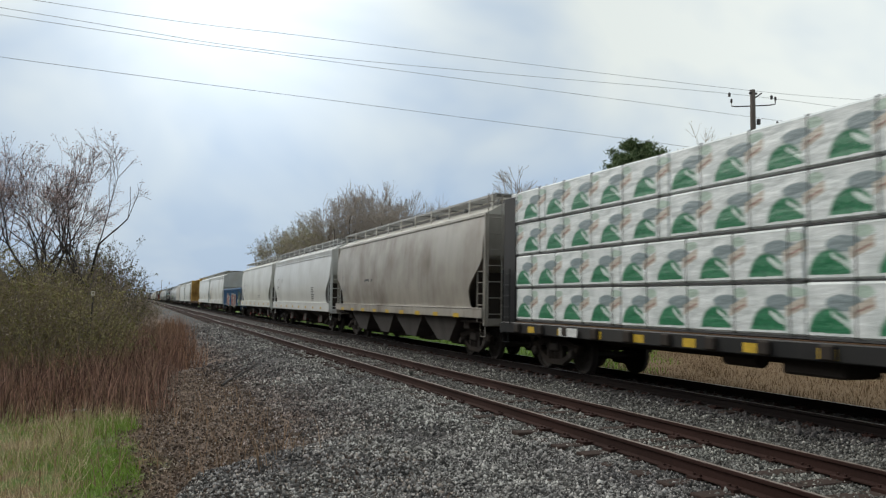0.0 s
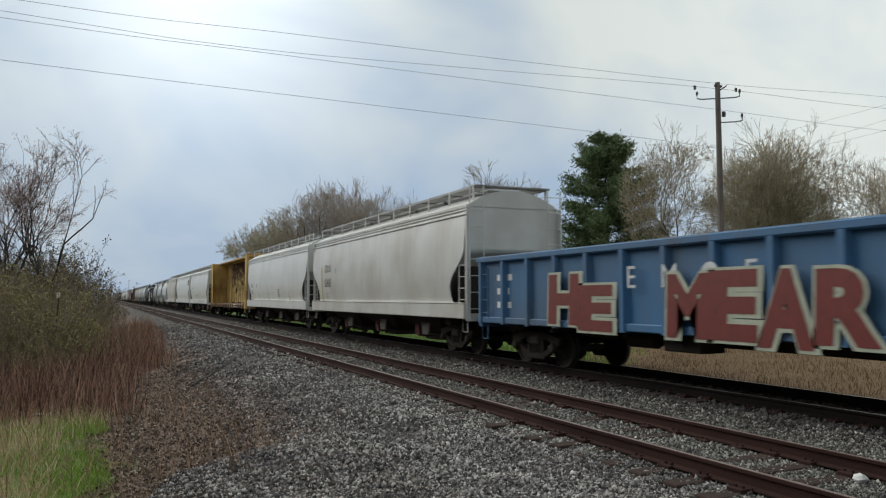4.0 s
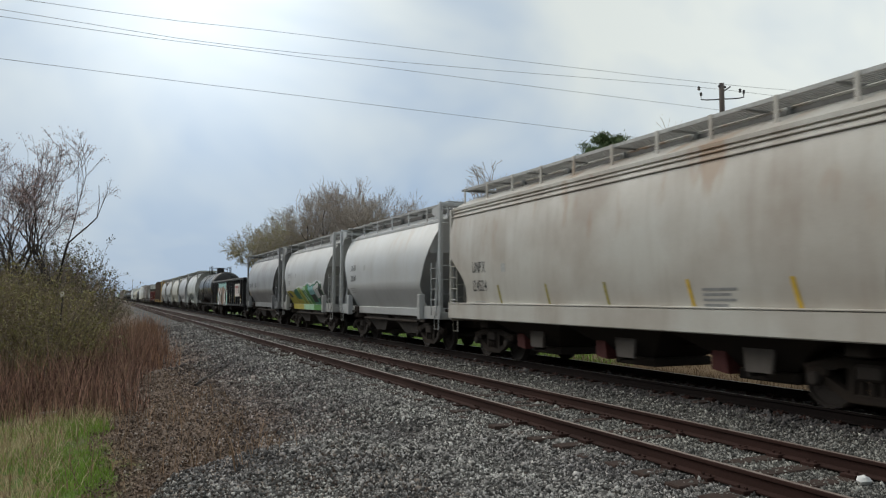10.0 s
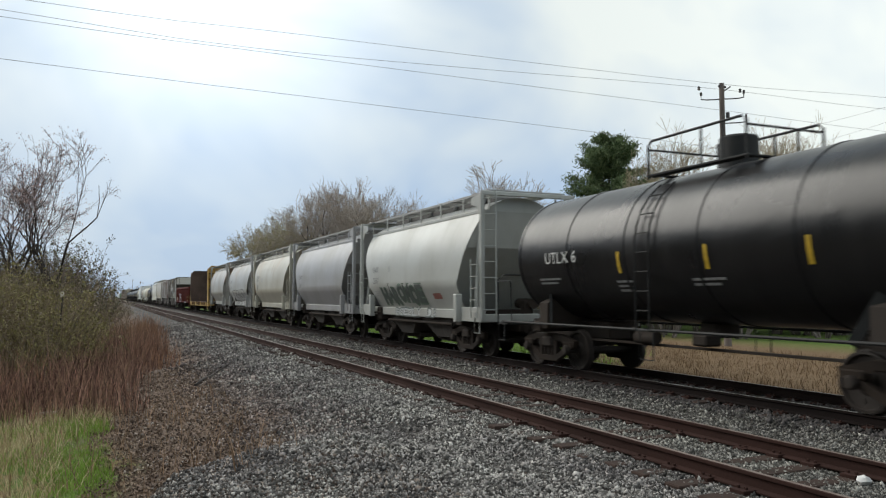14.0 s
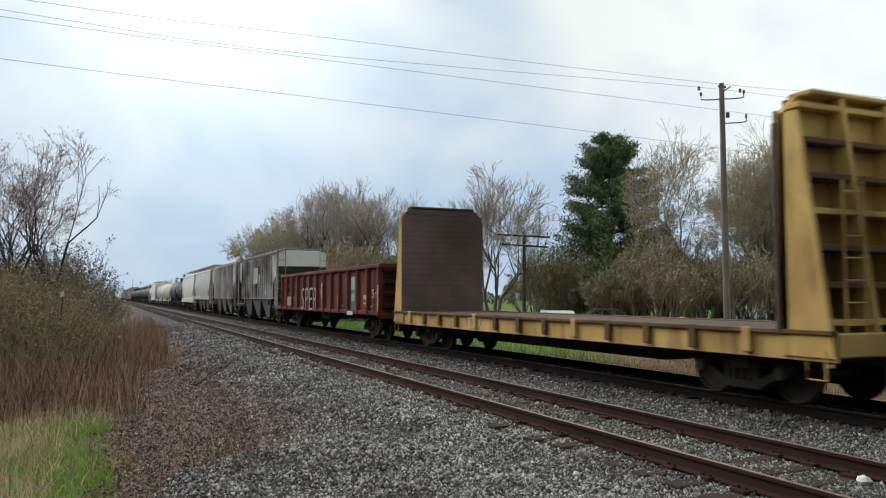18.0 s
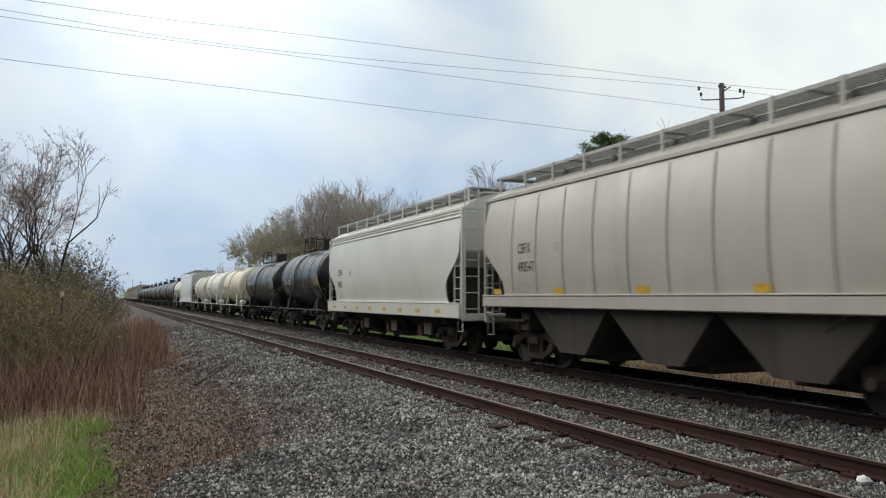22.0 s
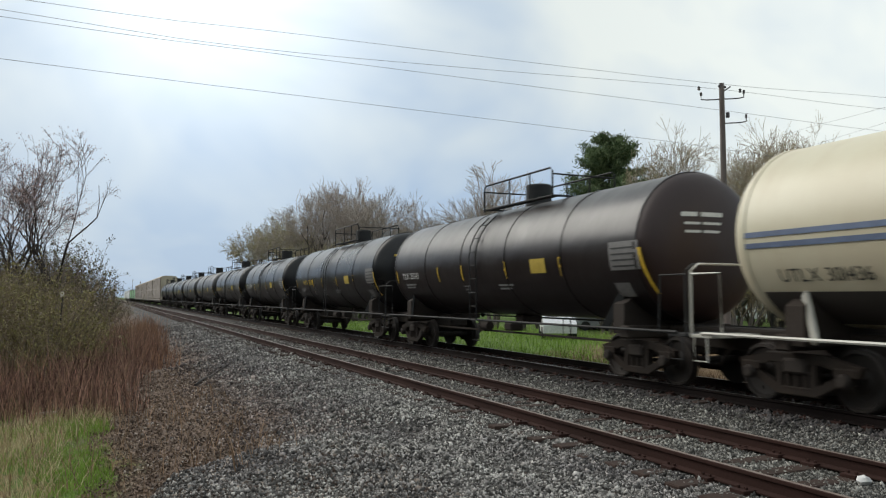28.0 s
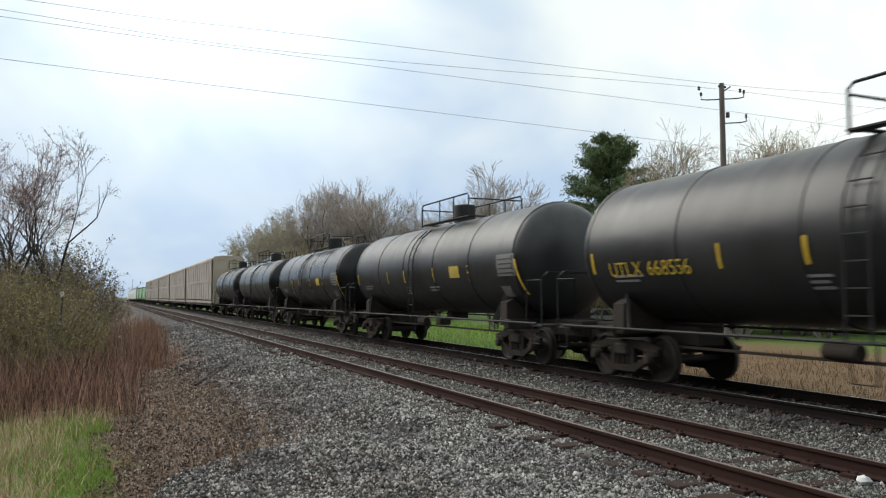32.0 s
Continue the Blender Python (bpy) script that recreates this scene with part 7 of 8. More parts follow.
def grow(rng, height, stems=1, lean=0.15, fork=0.72, levels=6, spread=0.55, base_r=None, droop=0.0, first=0.28, thin=0.012, crown=None, rise=0.09, side_p=0.75):
    """Limbs and twigs of a bare tree."""
    limbs, twigs, tips = [], [], []
    base_r = base_r or height * 0.017

    def limb(p, d, length, r, level):
        steps = 3 if level < 3 else 2
        for i in range(steps):
            d = (d + Vector(rng.normal(0, 0.09, 3)) + Vector((0, 0, rise if level < 5 else 0.03 - droop))).normalized()
            q = p + d * (length / steps)
            if crown and q.z > height * 0.3 and (q.x * q.x + q.y * q.y) / (crown[1] * height) ** 2 + ((q.z / height - crown[0]) / (1 - crown[0])) ** 2 > 1:
                if level > 3:
                    tips.append(tuple(p))
                    return
                d = (d - Vector((p.x, p.y, 0)).normalized() * 0.8 + Vector((0, 0, 0.25 if q.z < crown[0] * height else -0.2))).normalized()
                q = p + d * (length / steps) * 0.7
            r1 = max(thin, r * 0.9)
            (limbs if r > 0.025 else twigs).append((*p, r, *q, r1))
            p, r = q, r1
            if level >= levels - 1:
                tips.append(tuple(p))
            if level < levels and i > 0 and level > 0 and rng.random() < side_p:
                side = Vector(rng.normal(0, 1, 3))
                side = (side - d * side.dot(d)).normalized()
                limb(p, (d * 0.65 + side * spread * 1.1).normalized(), length * fork * 0.8, max(thin, r * 0.55), level + 1)
        if level < levels:
            n = 3 if rng.random() < 0.35 else 2
            for k in range(n):
                side = Vector(rng.normal(0, 1, 3))
                side = (side - d * side.dot(d)).normalized()
                limb(p, (d + side * spread * rng.uniform(0.6, 1.25)).normalized(), length * fork * rng.uniform(0.8, 1.15), max(thin, r * (0.8 if k == 0 else 0.65)), level + 1)
        else:
            tips.append(tuple(p))

    for s in range(stems):
        a = rng.uniform(0, 6.28)
        w = lean * (1.0 if stems > 1 else 0.3)
        d = Vector((math.cos(a) * w, math.sin(a) * w, 1)).normalized()
        limb(Vector((math.cos(a) * 0.15 * (stems > 1), math.sin(a) * 0.15 * (stems > 1), -0.2)), d, height * first, base_r * (1 if stems == 1 else 0.75), 0)
    top = max(t[2] for t in tips)
    k = height / top
    scale_ = lambda rows: [tuple(v * k for v in r) for r in rows]
    return scale_(limbs), scale_(twigs), scale_(tips)


def tree_kind(key, seed, height, bark, twig, bud, buds=1.0, bud_size=0.05, **how):
    def make():
        rng = np.random.default_rng(seed)
        limbs, twigs, tips = grow(rng, height, **how)
        trunk = tubes_mesh("trunk", limbs, bark, 6)
        crown = tubes_mesh("twigs", twigs, twig, 3)
        pts = []
        tips_ = np.array(tips)
        n = int(len(tips_) * buds)
        if n:
            pick = rng.integers(0, len(tips_), n)
            pts = tips_[pick] + rng.normal(0, height * 0.008, (n, 3))
            leaf = leaves_mesh("buds", pts, bud_size, bud, rng)
        else:
            leaf = None
        return trunk, crown, leaf
    return shared(key, make)


def plant_tree(key, x, y, label, scale=1.0, turn=0.0, group="trees", category="tree", name="bare_tree", z=None):
    trunk, crown, leaf = SHARED[key]
    t = thing(name, pose(x, y, land(x, y) if z is None else z, 0, 0, turn), label, category, group)
    t.scale = (scale, scale, scale)
    part("trunk", trunk, None, t)
    c = part("crown", crown, None, t, "fine bare twigs")
    if leaf:
        part("foliage", leaf, None, c, "small opening buds")
    return t


tree_kind("left_a", 11, 10.0, BARK_DARK, TWIG_DARK, BUD_RED, 1.2, 0.036, thin=0.006, stems=3, lean=0.24, levels=6, spread=0.5, fork=0.74, first=0.28, rise=0.06, side_p=0.45, crown=(0.58, 0.36))
tree_kind("left_b", 52, 10.0, BARK_DARK, TWIG_DARK, BUD_RED, 1.2, 0.036, thin=0.006, stems=2, lean=0.18, levels=6, spread=0.5, fork=0.74, first=0.28, rise=0.06, side_p=0.45, crown=(0.58, 0.36))
tree_kind("grey_a", 13, 14.0, BARK_GREY, TWIG_GREY, BUD_GREY, 0.3, 0.05, thin=0.012, stems=1, levels=6, spread=0.42, fork=0.82, first=0.2, crown=(0.55, 0.31), rise=0.05)
tree_kind("grey_b", 14, 13.0, BARK_GREY, TWIG_GREY, BUD_GREY, 0.3, 0.05, thin=0.012, stems=2, lean=0.2, levels=6, spread=0.42, fork=0.82, first=0.2, crown=(0.55, 0.34), rise=0.05)
tree_kind("olive", 15, 11.0, BARK_GREY, TWIG_GREY, BUD_OLIVE, 2.0, 0.06, thin=0.011, stems=2, lean=0.25, levels=6, spread=0.55, fork=0.8, first=0.2, crown=(0.5, 0.42))
tree_kind("fan", 16, 11.0, BARK_GREY, TWIG_GREY, BUD_GREY, 0.1, 0.03, thin=0.013, stems=3, lean=0.4, levels=6, spread=0.5, fork=0.83, first=0.22, crown=(0.62, 0.37), side_p=0.6)
tree_kind("right", 17, 12.4, BARK_GREY, TWIG_TAN, LEAF_SPRING, 0.45, 0.035, thin=0.007, stems=4, lean=0.45, levels=7, spread=0.5, fork=0.79, first=0.2, crown=(0.55, 0.36), rise=0.06)
tree_kind("shrub", 18, 4.0, BARK_GREY, TWIG_BROWN, BUD_OLIVE, 2.0, 0.035, stems=9, lean=0.5, levels=4, spread=0.4, fork=0.78, first=0.3, crown=(0.4, 0.5))


def bush_kind(key, seed, height, twig, leaf, n=120, width=0.5, leaves=30, size=0.028):
    """Many thin upright stems with small leaves all along."""
    def make():
        rng = np.random.default_rng(seed)
        stems, twigs, pts = [], [], []
        for i in range(n):
            a, q = rng.uniform(0, 6.283), width * height * math.sqrt(rng.random())
            p = Vector((math.cos(a) * q, math.sin(a) * q, -0.1))
            hh = height * (1 - 0.45 * (q / (width * height)) ** 2) * rng.uniform(0.55, 1.05)
            d = Vector((math.cos(a) * 0.25 * q, math.sin(a) * 0.25 * q, 1)) + Vector(rng.normal(0, 0.14, 3))
            for j in range(4):
                d = (d + Vector(rng.normal(0, 0.13, 3))).normalized()
                e = p + d * hh / 4
                (stems if i % 9 == 0 else twigs).append((*p, 0.013 * (1 - j / 5), *e, 0.013 * (1 - (j + 1) / 5)))
                for k in range(2 if j else 0):
                    o = p + (e - p) * rng.random()
                    f = o + (d + Vector(rng.normal(0, 0.6, 3))).normalized() * hh * rng.uniform(0.08, 0.2)
                    twigs.append((*o, 0.006, *f, 0.003))
                    for w in range(leaves // 6):
                        pts.append(tuple(o + (f - o) * rng.uniform(0.2, 1.1) + Vector(rng.normal(0, 0.03, 3))))
                p = e
        return tubes_mesh("trunk", stems, BARK_GREY, 5), tubes_mesh("twigs", twigs, twig, 3), leaves_mesh("buds", pts, size, leaf, rng)
    return shared(key, make)


bush_kind("green_bush", 81, 2.6, TWIG_BROWN, island_mat("spring_green_leaves", (0.13, 0.12, 0.0468), (0.351, 0.305, 0.13)), 110, 0.5, 36, 0.03)
bush_kind("brown_bush", 82, 2.4, TWIG_BROWN, BUD_GREY, 90, 0.5, 18)
bush_kind("dark_bush", 83, 3.6, TWIG_DARK, island_mat("dark_green_leaves", (0.066, 0.0638, 0.0286), (0.187, 0.171, 0.0825)), 170, 0.36, 48, 0.032)

# on the camera's side of the line
plant_tree("left_a", -4.5, 43.0, "bare multi-stemmed tree with reddish buds on the verge", 1.1, 40)
plant_tree("left_b", -2.9, 42.0, "bare twin-stemmed tree with reddish buds on the verge", 1.08, 150)
plant_tree("left_a", -8.5, 48.0, "bare tree with reddish buds behind the brush", 1.05, 220)
# beyond the train: a grove, a single spreading tree, a thicket
for x, y, k, s_, turn in ((14.9, 88, "olive", 1.08, 10), (18.0, 92, "olive", 1.2, 140), (20.3, 86, "grey_a", 1.14, 60), (23.0, 84, "grey_b", 1.27, 200), (25.4, 85, "grey_a", 1.15, 300), (27.5, 80, "grey_b", 1.12, 30), (21.8, 80, "grey_a", 1.04, 170), (24.4, 78, "grey_a", 1.03, 20),
                          (29.4, 80, "grey_a", 0.88, 110), (32.0, 78, "grey_b", 0.96, 250), (21.0, 98, "olive", 1.2, 280), (26.0, 98, "grey_b", 1.25, 80), (34.0, 76, "olive", 0.8, 20)):
    plant_tree(k, x + 1.7, y, "bare spring tree in a grove beyond the railway", s_ * 0.98, turn, "grove trees")
plant_tree("fan", 24.8, 47.5, "bare fan-shaped tree beyond the railway", 1.06, 35)
plant_tree("olive", 37.5, 46.5, "low tree in brown bud beside the pine", 0.82, 75)
for x, y, s_, turn in ((35.2, 37.4, 1.1, 0), (38.6, 36.0, 1.08, 100), (43.0, 35.0, 1.0, 200), (45.5, 29.5, 0.88, 290), (48.5, 26.0, 0.82, 160)):
    plant_tree("right", x, y, "many-stemmed tree with young leaves by the pole", s_, turn, "young-leaved trees")
rng_s = random.Random(8)
for k in range(80):
    x, y = rng_s.uniform(28, 56), rng_s.uniform(30, 58)
    if y < x * 0.72 - 2 or y > x * 1.75:
        continue
    plant_tree("shrub", x, y, "brown budding shrub under the trees", rng_s.uniform(0.8, 1.5), rng_s.uniform(0, 360), "shrubs", "shrub", "shrub")
for k in range(44):
    y = rng_s.uniform(66, 96)
    x = rng_s.uniform(0.2, 0.43) * y
    plant_tree("shrub", x, y, "brown budding shrub under the grove", rng_s.uniform(1.1, 2.0), rng_s.uniform(0, 360), "shrubs", "shrub", "shrub")
rng_b = random.Random(21)
for k in range(30):
    y = rng_b.uniform(25, 44)
    x = rng_b.uniform(-0.17 * y - 1.5, -0.02 * y - 0.9)
    near_b = (y - 25) / 19
    plant_tree(rng_b.choice(("green_bush", "green_bush", "brown_bush")), x, y, "olive-brown leafing bush on the verge", (1.25 + 0.65 * near_b) * rng_b.uniform(0.8, 1.15), rng_b.uniform(0, 360), "verge bushes", "bush", "bush")
for x, y, s_ in ((-3.2, 46, 1.7), (-4.2, 50, 1.9), (-2.7, 52, 1.8), (-2.4, 57, 1.8), (-6.2, 50, 1.8), (-3.6, 61, 2.2), (-2.2, 63, 1.6)):
    plant_tree("dark_bush", x, y, "dark green bush beside the line", s_, x * 90, "verge bushes", "bush", "bush")
for x, y, s_ in ((-1.0, 66, 1.0), (-1.6, 72, 1.2), (-3.0, 66, 1.9), (0.6, 84, 1.2), (1.0, 100, 1.3), (1.2, 120, 1.3), (0.2, 140, 1.6), (0.6, 52, 0.6), (0.4, 46, 0.55)):
    plant_tree("brown_bush", x, y, "brown budding bush beside the line", s_, x * 90, "verge bushes", "bush", "bush")


def pine(x, y, height, seed):
    rng = np.random.default_rng(seed)
    t = thing("pine", pose(x, y, land(x, y)), "dark green pine with an open ragged crown", "tree", "trees")
    limbs, pts = [], []
    p = Vector((0, 0, -0.2))
    for i in range(14):
        q = Vector((0.12 * math.sin(i), 0.1 * math.cos(i * 1.3), -0.2 + (height) * (i + 1) / 14))
        limbs.append((*p, 0.24 * (1 - i / 15), *q, 0.24 * (1 - (i + 1) / 15)))
        p = q
    z = 1.2
    while z < height * 0.985:
        f = z / height
        reach_ = (6.4 * (1 - f) ** 0.62 + 0.35) * (0.75 if f < 0.12 else 1.0)
        n = rng.integers(5, 8)
        a0 = rng.uniform(0, 6.28)
        for k in range(n):
            a = a0 + 6.283 * k / n + rng.normal(0, 0.2)
            L = reach_ * rng.uniform(0.45, 1.15)
            up = rng.uniform(-0.05, 0.5) + 0.2 * f
            o = Vector((0, 0, z))
            for j in range(4):
                e = Vector((math.cos(a) * L * (j + 1) / 4, math.sin(a) * L * (j + 1) / 4, z + up * L * ((j + 1) / 4) ** 1.4))
                limbs.append((*o, 0.045 * (1 - j / 4) + 0.008, *e, 0.045 * (1 - (j + 1) / 4) + 0.006))
                if j >= 1:
                    m = int(340 * (0.6 + 0.4 * (1 - f)))
                    c = np.array(o)[None] + (np.array(e) - np.array(o))[None] * rng.random((m, 1)) + rng.normal(0, [0.3, 0.3, 0.2], (m, 3)) * (0.42 + 0.5 * L / 3)
                    pts.append(c)
                o = e
        z += height * rng.uniform(0.036, 0.058)
    part("trunk", tubes_mesh("trunk", limbs, BARK_DARK, 5), None, t)
    part("crown", leaves_mesh("crown", np.concatenate(pts), 0.16, NEEDLE, rng, 0.2), None, t, "dark green needle clumps")
    return t


pine(34.5, 47.4, 14.2, 21)


def blades(name, spots, height, width, mat, label, category, seed, bend=0.35):
    """Upright tapering blades: each a bent strip of two quads. spots: x, y rows."""
    rng = np.random.default_rng(seed)
    spots = np.array(spots)
    n = len(spots)
    z = np.array([land(a, b) for a, b in spots]) - 0.02
    base = np.column_stack([spots, z])
    hgt = height * rng.uniform(0.25, 1.15, n) ** (1.0 if height < 0.8 else 1.25) * np.array([0.85 + 0.75 * noise.noise((a * 0.6, b * 0.45, height)) for a, b in spots])
    ang = rng.uniform(0, 6.283, n)
    side = np.column_stack([np.cos(ang), np.sin(ang), np.zeros(n)]) * (width * rng.uniform(0.6, 1.4, n))[:, None]
    lean = rng.normal(0, bend, (n, 2)) * hgt[:, None]
    mid = base + np.column_stack([lean * 0.35, hgt * 0.55])
    tip = base + np.column_stack([lean, hgt * 0.98])
    v = np.stack([base - side, base + side, mid + side * 0.8, mid - side * 0.8, tip + side * 0.15, tip - side * 0.15], axis=1).reshape(-1, 3)
    f = np.array([[0, 1, 2, 3], [3, 2, 4, 5]])
    faces = (np.arange(n) * 6)[:, None, None] + f[None]
    ob = new(name, quads_mesh(name, v, faces.reshape(-1, 4), mat))
    return tagged(ob, label, category, kind="stuff")


rs = np.random.default_rng(5)
STRAW = island_mat("dry_straw", (0.3, 0.231, 0.125), (0.775, 0.637, 0.413))
FIELD = island_mat("dry_field_grass", (0.12, 0.078, 0.042), (0.24, 0.16, 0.092))
FRESH = island_mat("fresh_grass", (0.143, 0.234, 0.0312), (0.299, 0.442, 0.091))
STEMS = island_mat("dead_red_stems", (0.0605, 0.0314, 0.0254), (0.556, 0.327, 0.242), 0.85, 2.0)
STEMS2 = island_mat("brown_dead_stems", (0.145, 0.0943, 0.058), (0.464, 0.304, 0.196))


def scatter(n, x0, x1, y0, y1, keep=None, power=1.0):
    x = rs.uniform(x0, x1, n)
    y = y0 + (y1 - y0) * rs.random(n) ** power
    pts = np.column_stack([x, y])
    if keep is not None:
        pts = pts[[keep(a, b) for a, b in pts]]
    return pts


def wave(x, y, s=0.5, o=0.0):
    return noise.noise((x * s, y * s, o))


blades("fresh_grass", scatter(15000, -1.6, 0.35, 8.0, 17.5, lambda a, b: a < 0.1 + 0.2 * wave(a, b, 1.1) and a > -0.75 - 0.035 * (b - 9) + 0.5 * wave(a, b, 0.6, 3)), 0.13, 0.005, FRESH, "bright green grass patch on the verge", "grass", 31)
blades("sparse_fresh_grass", scatter(20000, -6, 0.0, 8.0, 20, lambda a, b: wave(a, b, 0.5, 7) > -0.06), 0.2, 0.005, FRESH, "green grass among dry straw on the verge", "grass", 37)
blades("dry_straw_grass", scatter(20000, -7, 0.2, 7.0, 20.0, lambda a, b: a < 0.1 + 0.3 * wave(a, b, 1.0) and (a < -0.6 or b < 8.6 or b > 16 or rs.random() < 0.08)), 0.33, 0.004, STRAW, "dry straw-coloured grass on the verge", "grass", 32, 0.5)
blades("dead_red_weeds", scatter(30000, -10, 2.4, 17.5, 40.0, lambda a, b: a < 0.7 + 0.08 * (b - 17.5) + 0.9 * wave(a, b, 0.7) + 0.5 * wave(a, b, 2.5) - abs(rs.normal(0, 0.5))), 1.1, 0.009, STEMS, "thick dead reddish-brown weeds", "weeds", 33, 0.22)
blades("brown_weeds", scatter(14000, -10, 2.6, 18.5, 60.0, lambda a, b: a < 0.8 + 0.06 * (b - 17.5) + 0.9 * wave(a, b, 0.6, 2) - abs(rs.normal(0, 0.6))), 1.25, 0.007, STEMS2, "dead brown weeds beside the line", "weeds", 34, 0.35)
blades("orange_brown_weeds", scatter(9000, -3.0, 3.4, 27.0, 60.0, lambda a, b: abs(a - 0.9 - 0.02 * b + 0.8 * wave(a, b, 0.4, 5)) < 0.9), 1.0, 0.008, island_mat("orange_dead_stems", (0.14, 0.07, 0.0448), (0.476, 0.28, 0.175), 0.85, 1.5), "orange-brown dead weeds along the shoulder", "weeds", 39, 0.3)
blades("sparse_dead_stems", scatter(900, -4, 2.4, 9.0, 19.0), 0.5, 0.006, STEMS2, "thin dead stems on the soil", "weeds", 35, 0.3)
blades("trackside_straw", scatter(22000, 12.9, 24.0, 3.0, 40.0, lambda a, b: b < a * 1.12 + 6 + 4 * wave(a, b, 0.3)), 0.22, 0.007, FIELD, "tall dry grass beyond the tracks", "grass", 36, 0.3)
blades("trackside_green_grass", scatter(9000, 13.2, 26.0, 20.0, 60.0, lambda a, b: b > a * 1.12 + 4 + 4 * wave(a, b, 0.3)), 0.35, 0.014, FRESH, "fresh green grass beyond the tracks", "grass", 38, 0.3)


# ---- ballast stones ----
def stones(name, n, box, size, seed, mat, label, keep=None, sink=0.3, y_power=2.0):
    rng = np.random.default_rng(seed)
    x0, x1, y0, y1 = box
    x = rng.uniform(x0, x1, n)
    y = 1 / (1 / y0 + (1 / y1 - 1 / y0) * rng.random(n))
    if keep is not None:
        ok = np.array([keep(a, b) for a, b in zip(x, y)])
        x, y = x[ok], y[ok]
        n = len(x)
    s = size * rng.lognormal(0, 0.3, n) * (0.75 + 0.025 * np.minimum(y, 40))
    z = np.array([land(a, b) for a, b in zip(x, y)]) + s * (0.5 - sink) * rng.uniform(0.2, 1.6, n)
    tips_ = np.array([(1, 0, 0), (-1, 0, 0), (0, 1, 0), (0, -1, 0), (0, 0, 1), (0, 0, -1)], dtype=float)
    v = tips_[None] * rng.uniform(0.6, 1.15, (n, 6, 1)) + rng.normal(0, 0.22, (n, 6, 3))
    v *= (s * 0.62)[:, None, None] * rng.uniform(0.65, 1.25, (n, 1, 3))
    a = rng.uniform(0, 6.283, n)
    b = rng.uniform(-0.6, 0.6, n)
    ca, sa, cb, sb = np.cos(a)[:, None], np.sin(a)[:, None], np.cos(b)[:, None], np.sin(b)[:, None]
    vx, vy, vz = v[:, :, 0].copy(), v[:, :, 1].copy(), v[:, :, 2].copy()
    vy, vz = vy * cb - vz * sb, vy * sb + vz * cb
    vx, vy = vx * ca - vy * sa, vx * sa + vy * ca
    v = np.stack([vx + x[:, None], vy + y[:, None], vz + z[:, None]], axis=2).reshape(-1, 3)
    tri = np.array([(0, 2, 4), (2, 1, 4), (1, 3, 4), (3, 0, 4), (2, 0, 5), (1, 2, 5), (3, 1, 5), (0, 3, 5)])
    faces = (np.arange(n) * 6)[:, None, None] + tri[None]
    ob = new(name, quads_mesh(name, v, faces.reshape(-1, 3), mat))
    return tagged(ob, label, "ballast", kind="stuff")


STONE = island_mat("ballast_stone", (0.045, 0.043, 0.041), (0.58, 0.56, 0.535), 0.9, 2.3, 0.6)
# oil and the train's shade are both in this dark stone colour
STONE_DARK = island_mat("oily_shaded_stone", (0.035, 0.032, 0.031), (0.11, 0.10, 0.098), 0.85)
STONE_BROWN = island_mat("dusty_stone", (0.0585, 0.0403, 0.0312), (0.546, 0.468, 0.403), 0.95, 4.0)
near_ties = np.array(sorted(y for x, y in TIE_SPOTS if x == XN))


def ties_clear(a, b):
    """Off the rails, and mostly off the tops of the sleepers."""
    if abs(abs(a - XN) - 0.7525) < 0.085:
        return False
    if abs(a - XN) < 1.3 and np.abs(near_ties - b).min() < 0.13:
        return rs.random() < 0.9
    return True


STONE_TRACK = island_mat("track_ballast_stone", (0.045, 0.043, 0.039), (0.40, 0.39, 0.36), 0.9, 2.2, 0.4)
STONE_PURPLE = island_mat("brownish_ballast_stone", (0.0494, 0.039, 0.0377), (0.494, 0.423, 0.39), 0.9, 2.9, 0.4)
foot = lambda a, b: 2.75 + 0.6 * wave(a, b, 0.5) + rs.normal(0, 0.3)
stones("shoulder_stones", 112000, (0.2, 5.7, 5.6, 60.0), 0.028, 41, STONE, "coarse grey ballast stones on the shoulder", lambda a, b: (a > foot(a, b) + 0.4 or (a > 0.5 and pad(a, b) > 0.3 + rs.normal(0, 0.15))) and ties_clear(a, b))
stones("foot_stones", 30000, (0.2, 4.6, 9.0, 60.0), 0.032, 46, STONE_PURPLE, "brownish dusty ballast stones at the foot of the shoulder", lambda a, b: foot(a, b) - 0.7 < a < foot(a, b) + 1.0 and pad(a, b) < 0.6)
stones("track_stones", 50000, (5.2, 8.1, 4.6, 60.0), 0.028, 42, STONE_TRACK, "grey ballast stones between the rails", ties_clear)
stones("middle_stones", 38000, (7.6, 9.5, 4.2, 60.0), 0.030, 43, STONE_TRACK, "grey ballast stones between the tracks")
stones("oily_shaded_stones", 14000, (9.2, 12.9, 4.0, 40.0), 0.05, 44, STONE_DARK, "ballast stones under the train, darkened by oil and painted shade", lambda a, b: not (abs(abs(a - XT) - 0.7525) < 0.09))
stones("dusty_stones", 12000, (0.2, 3.2, 6.0, 40.0), 0.026, 45, STONE_BROWN, "small dusty brown stones on the slope")


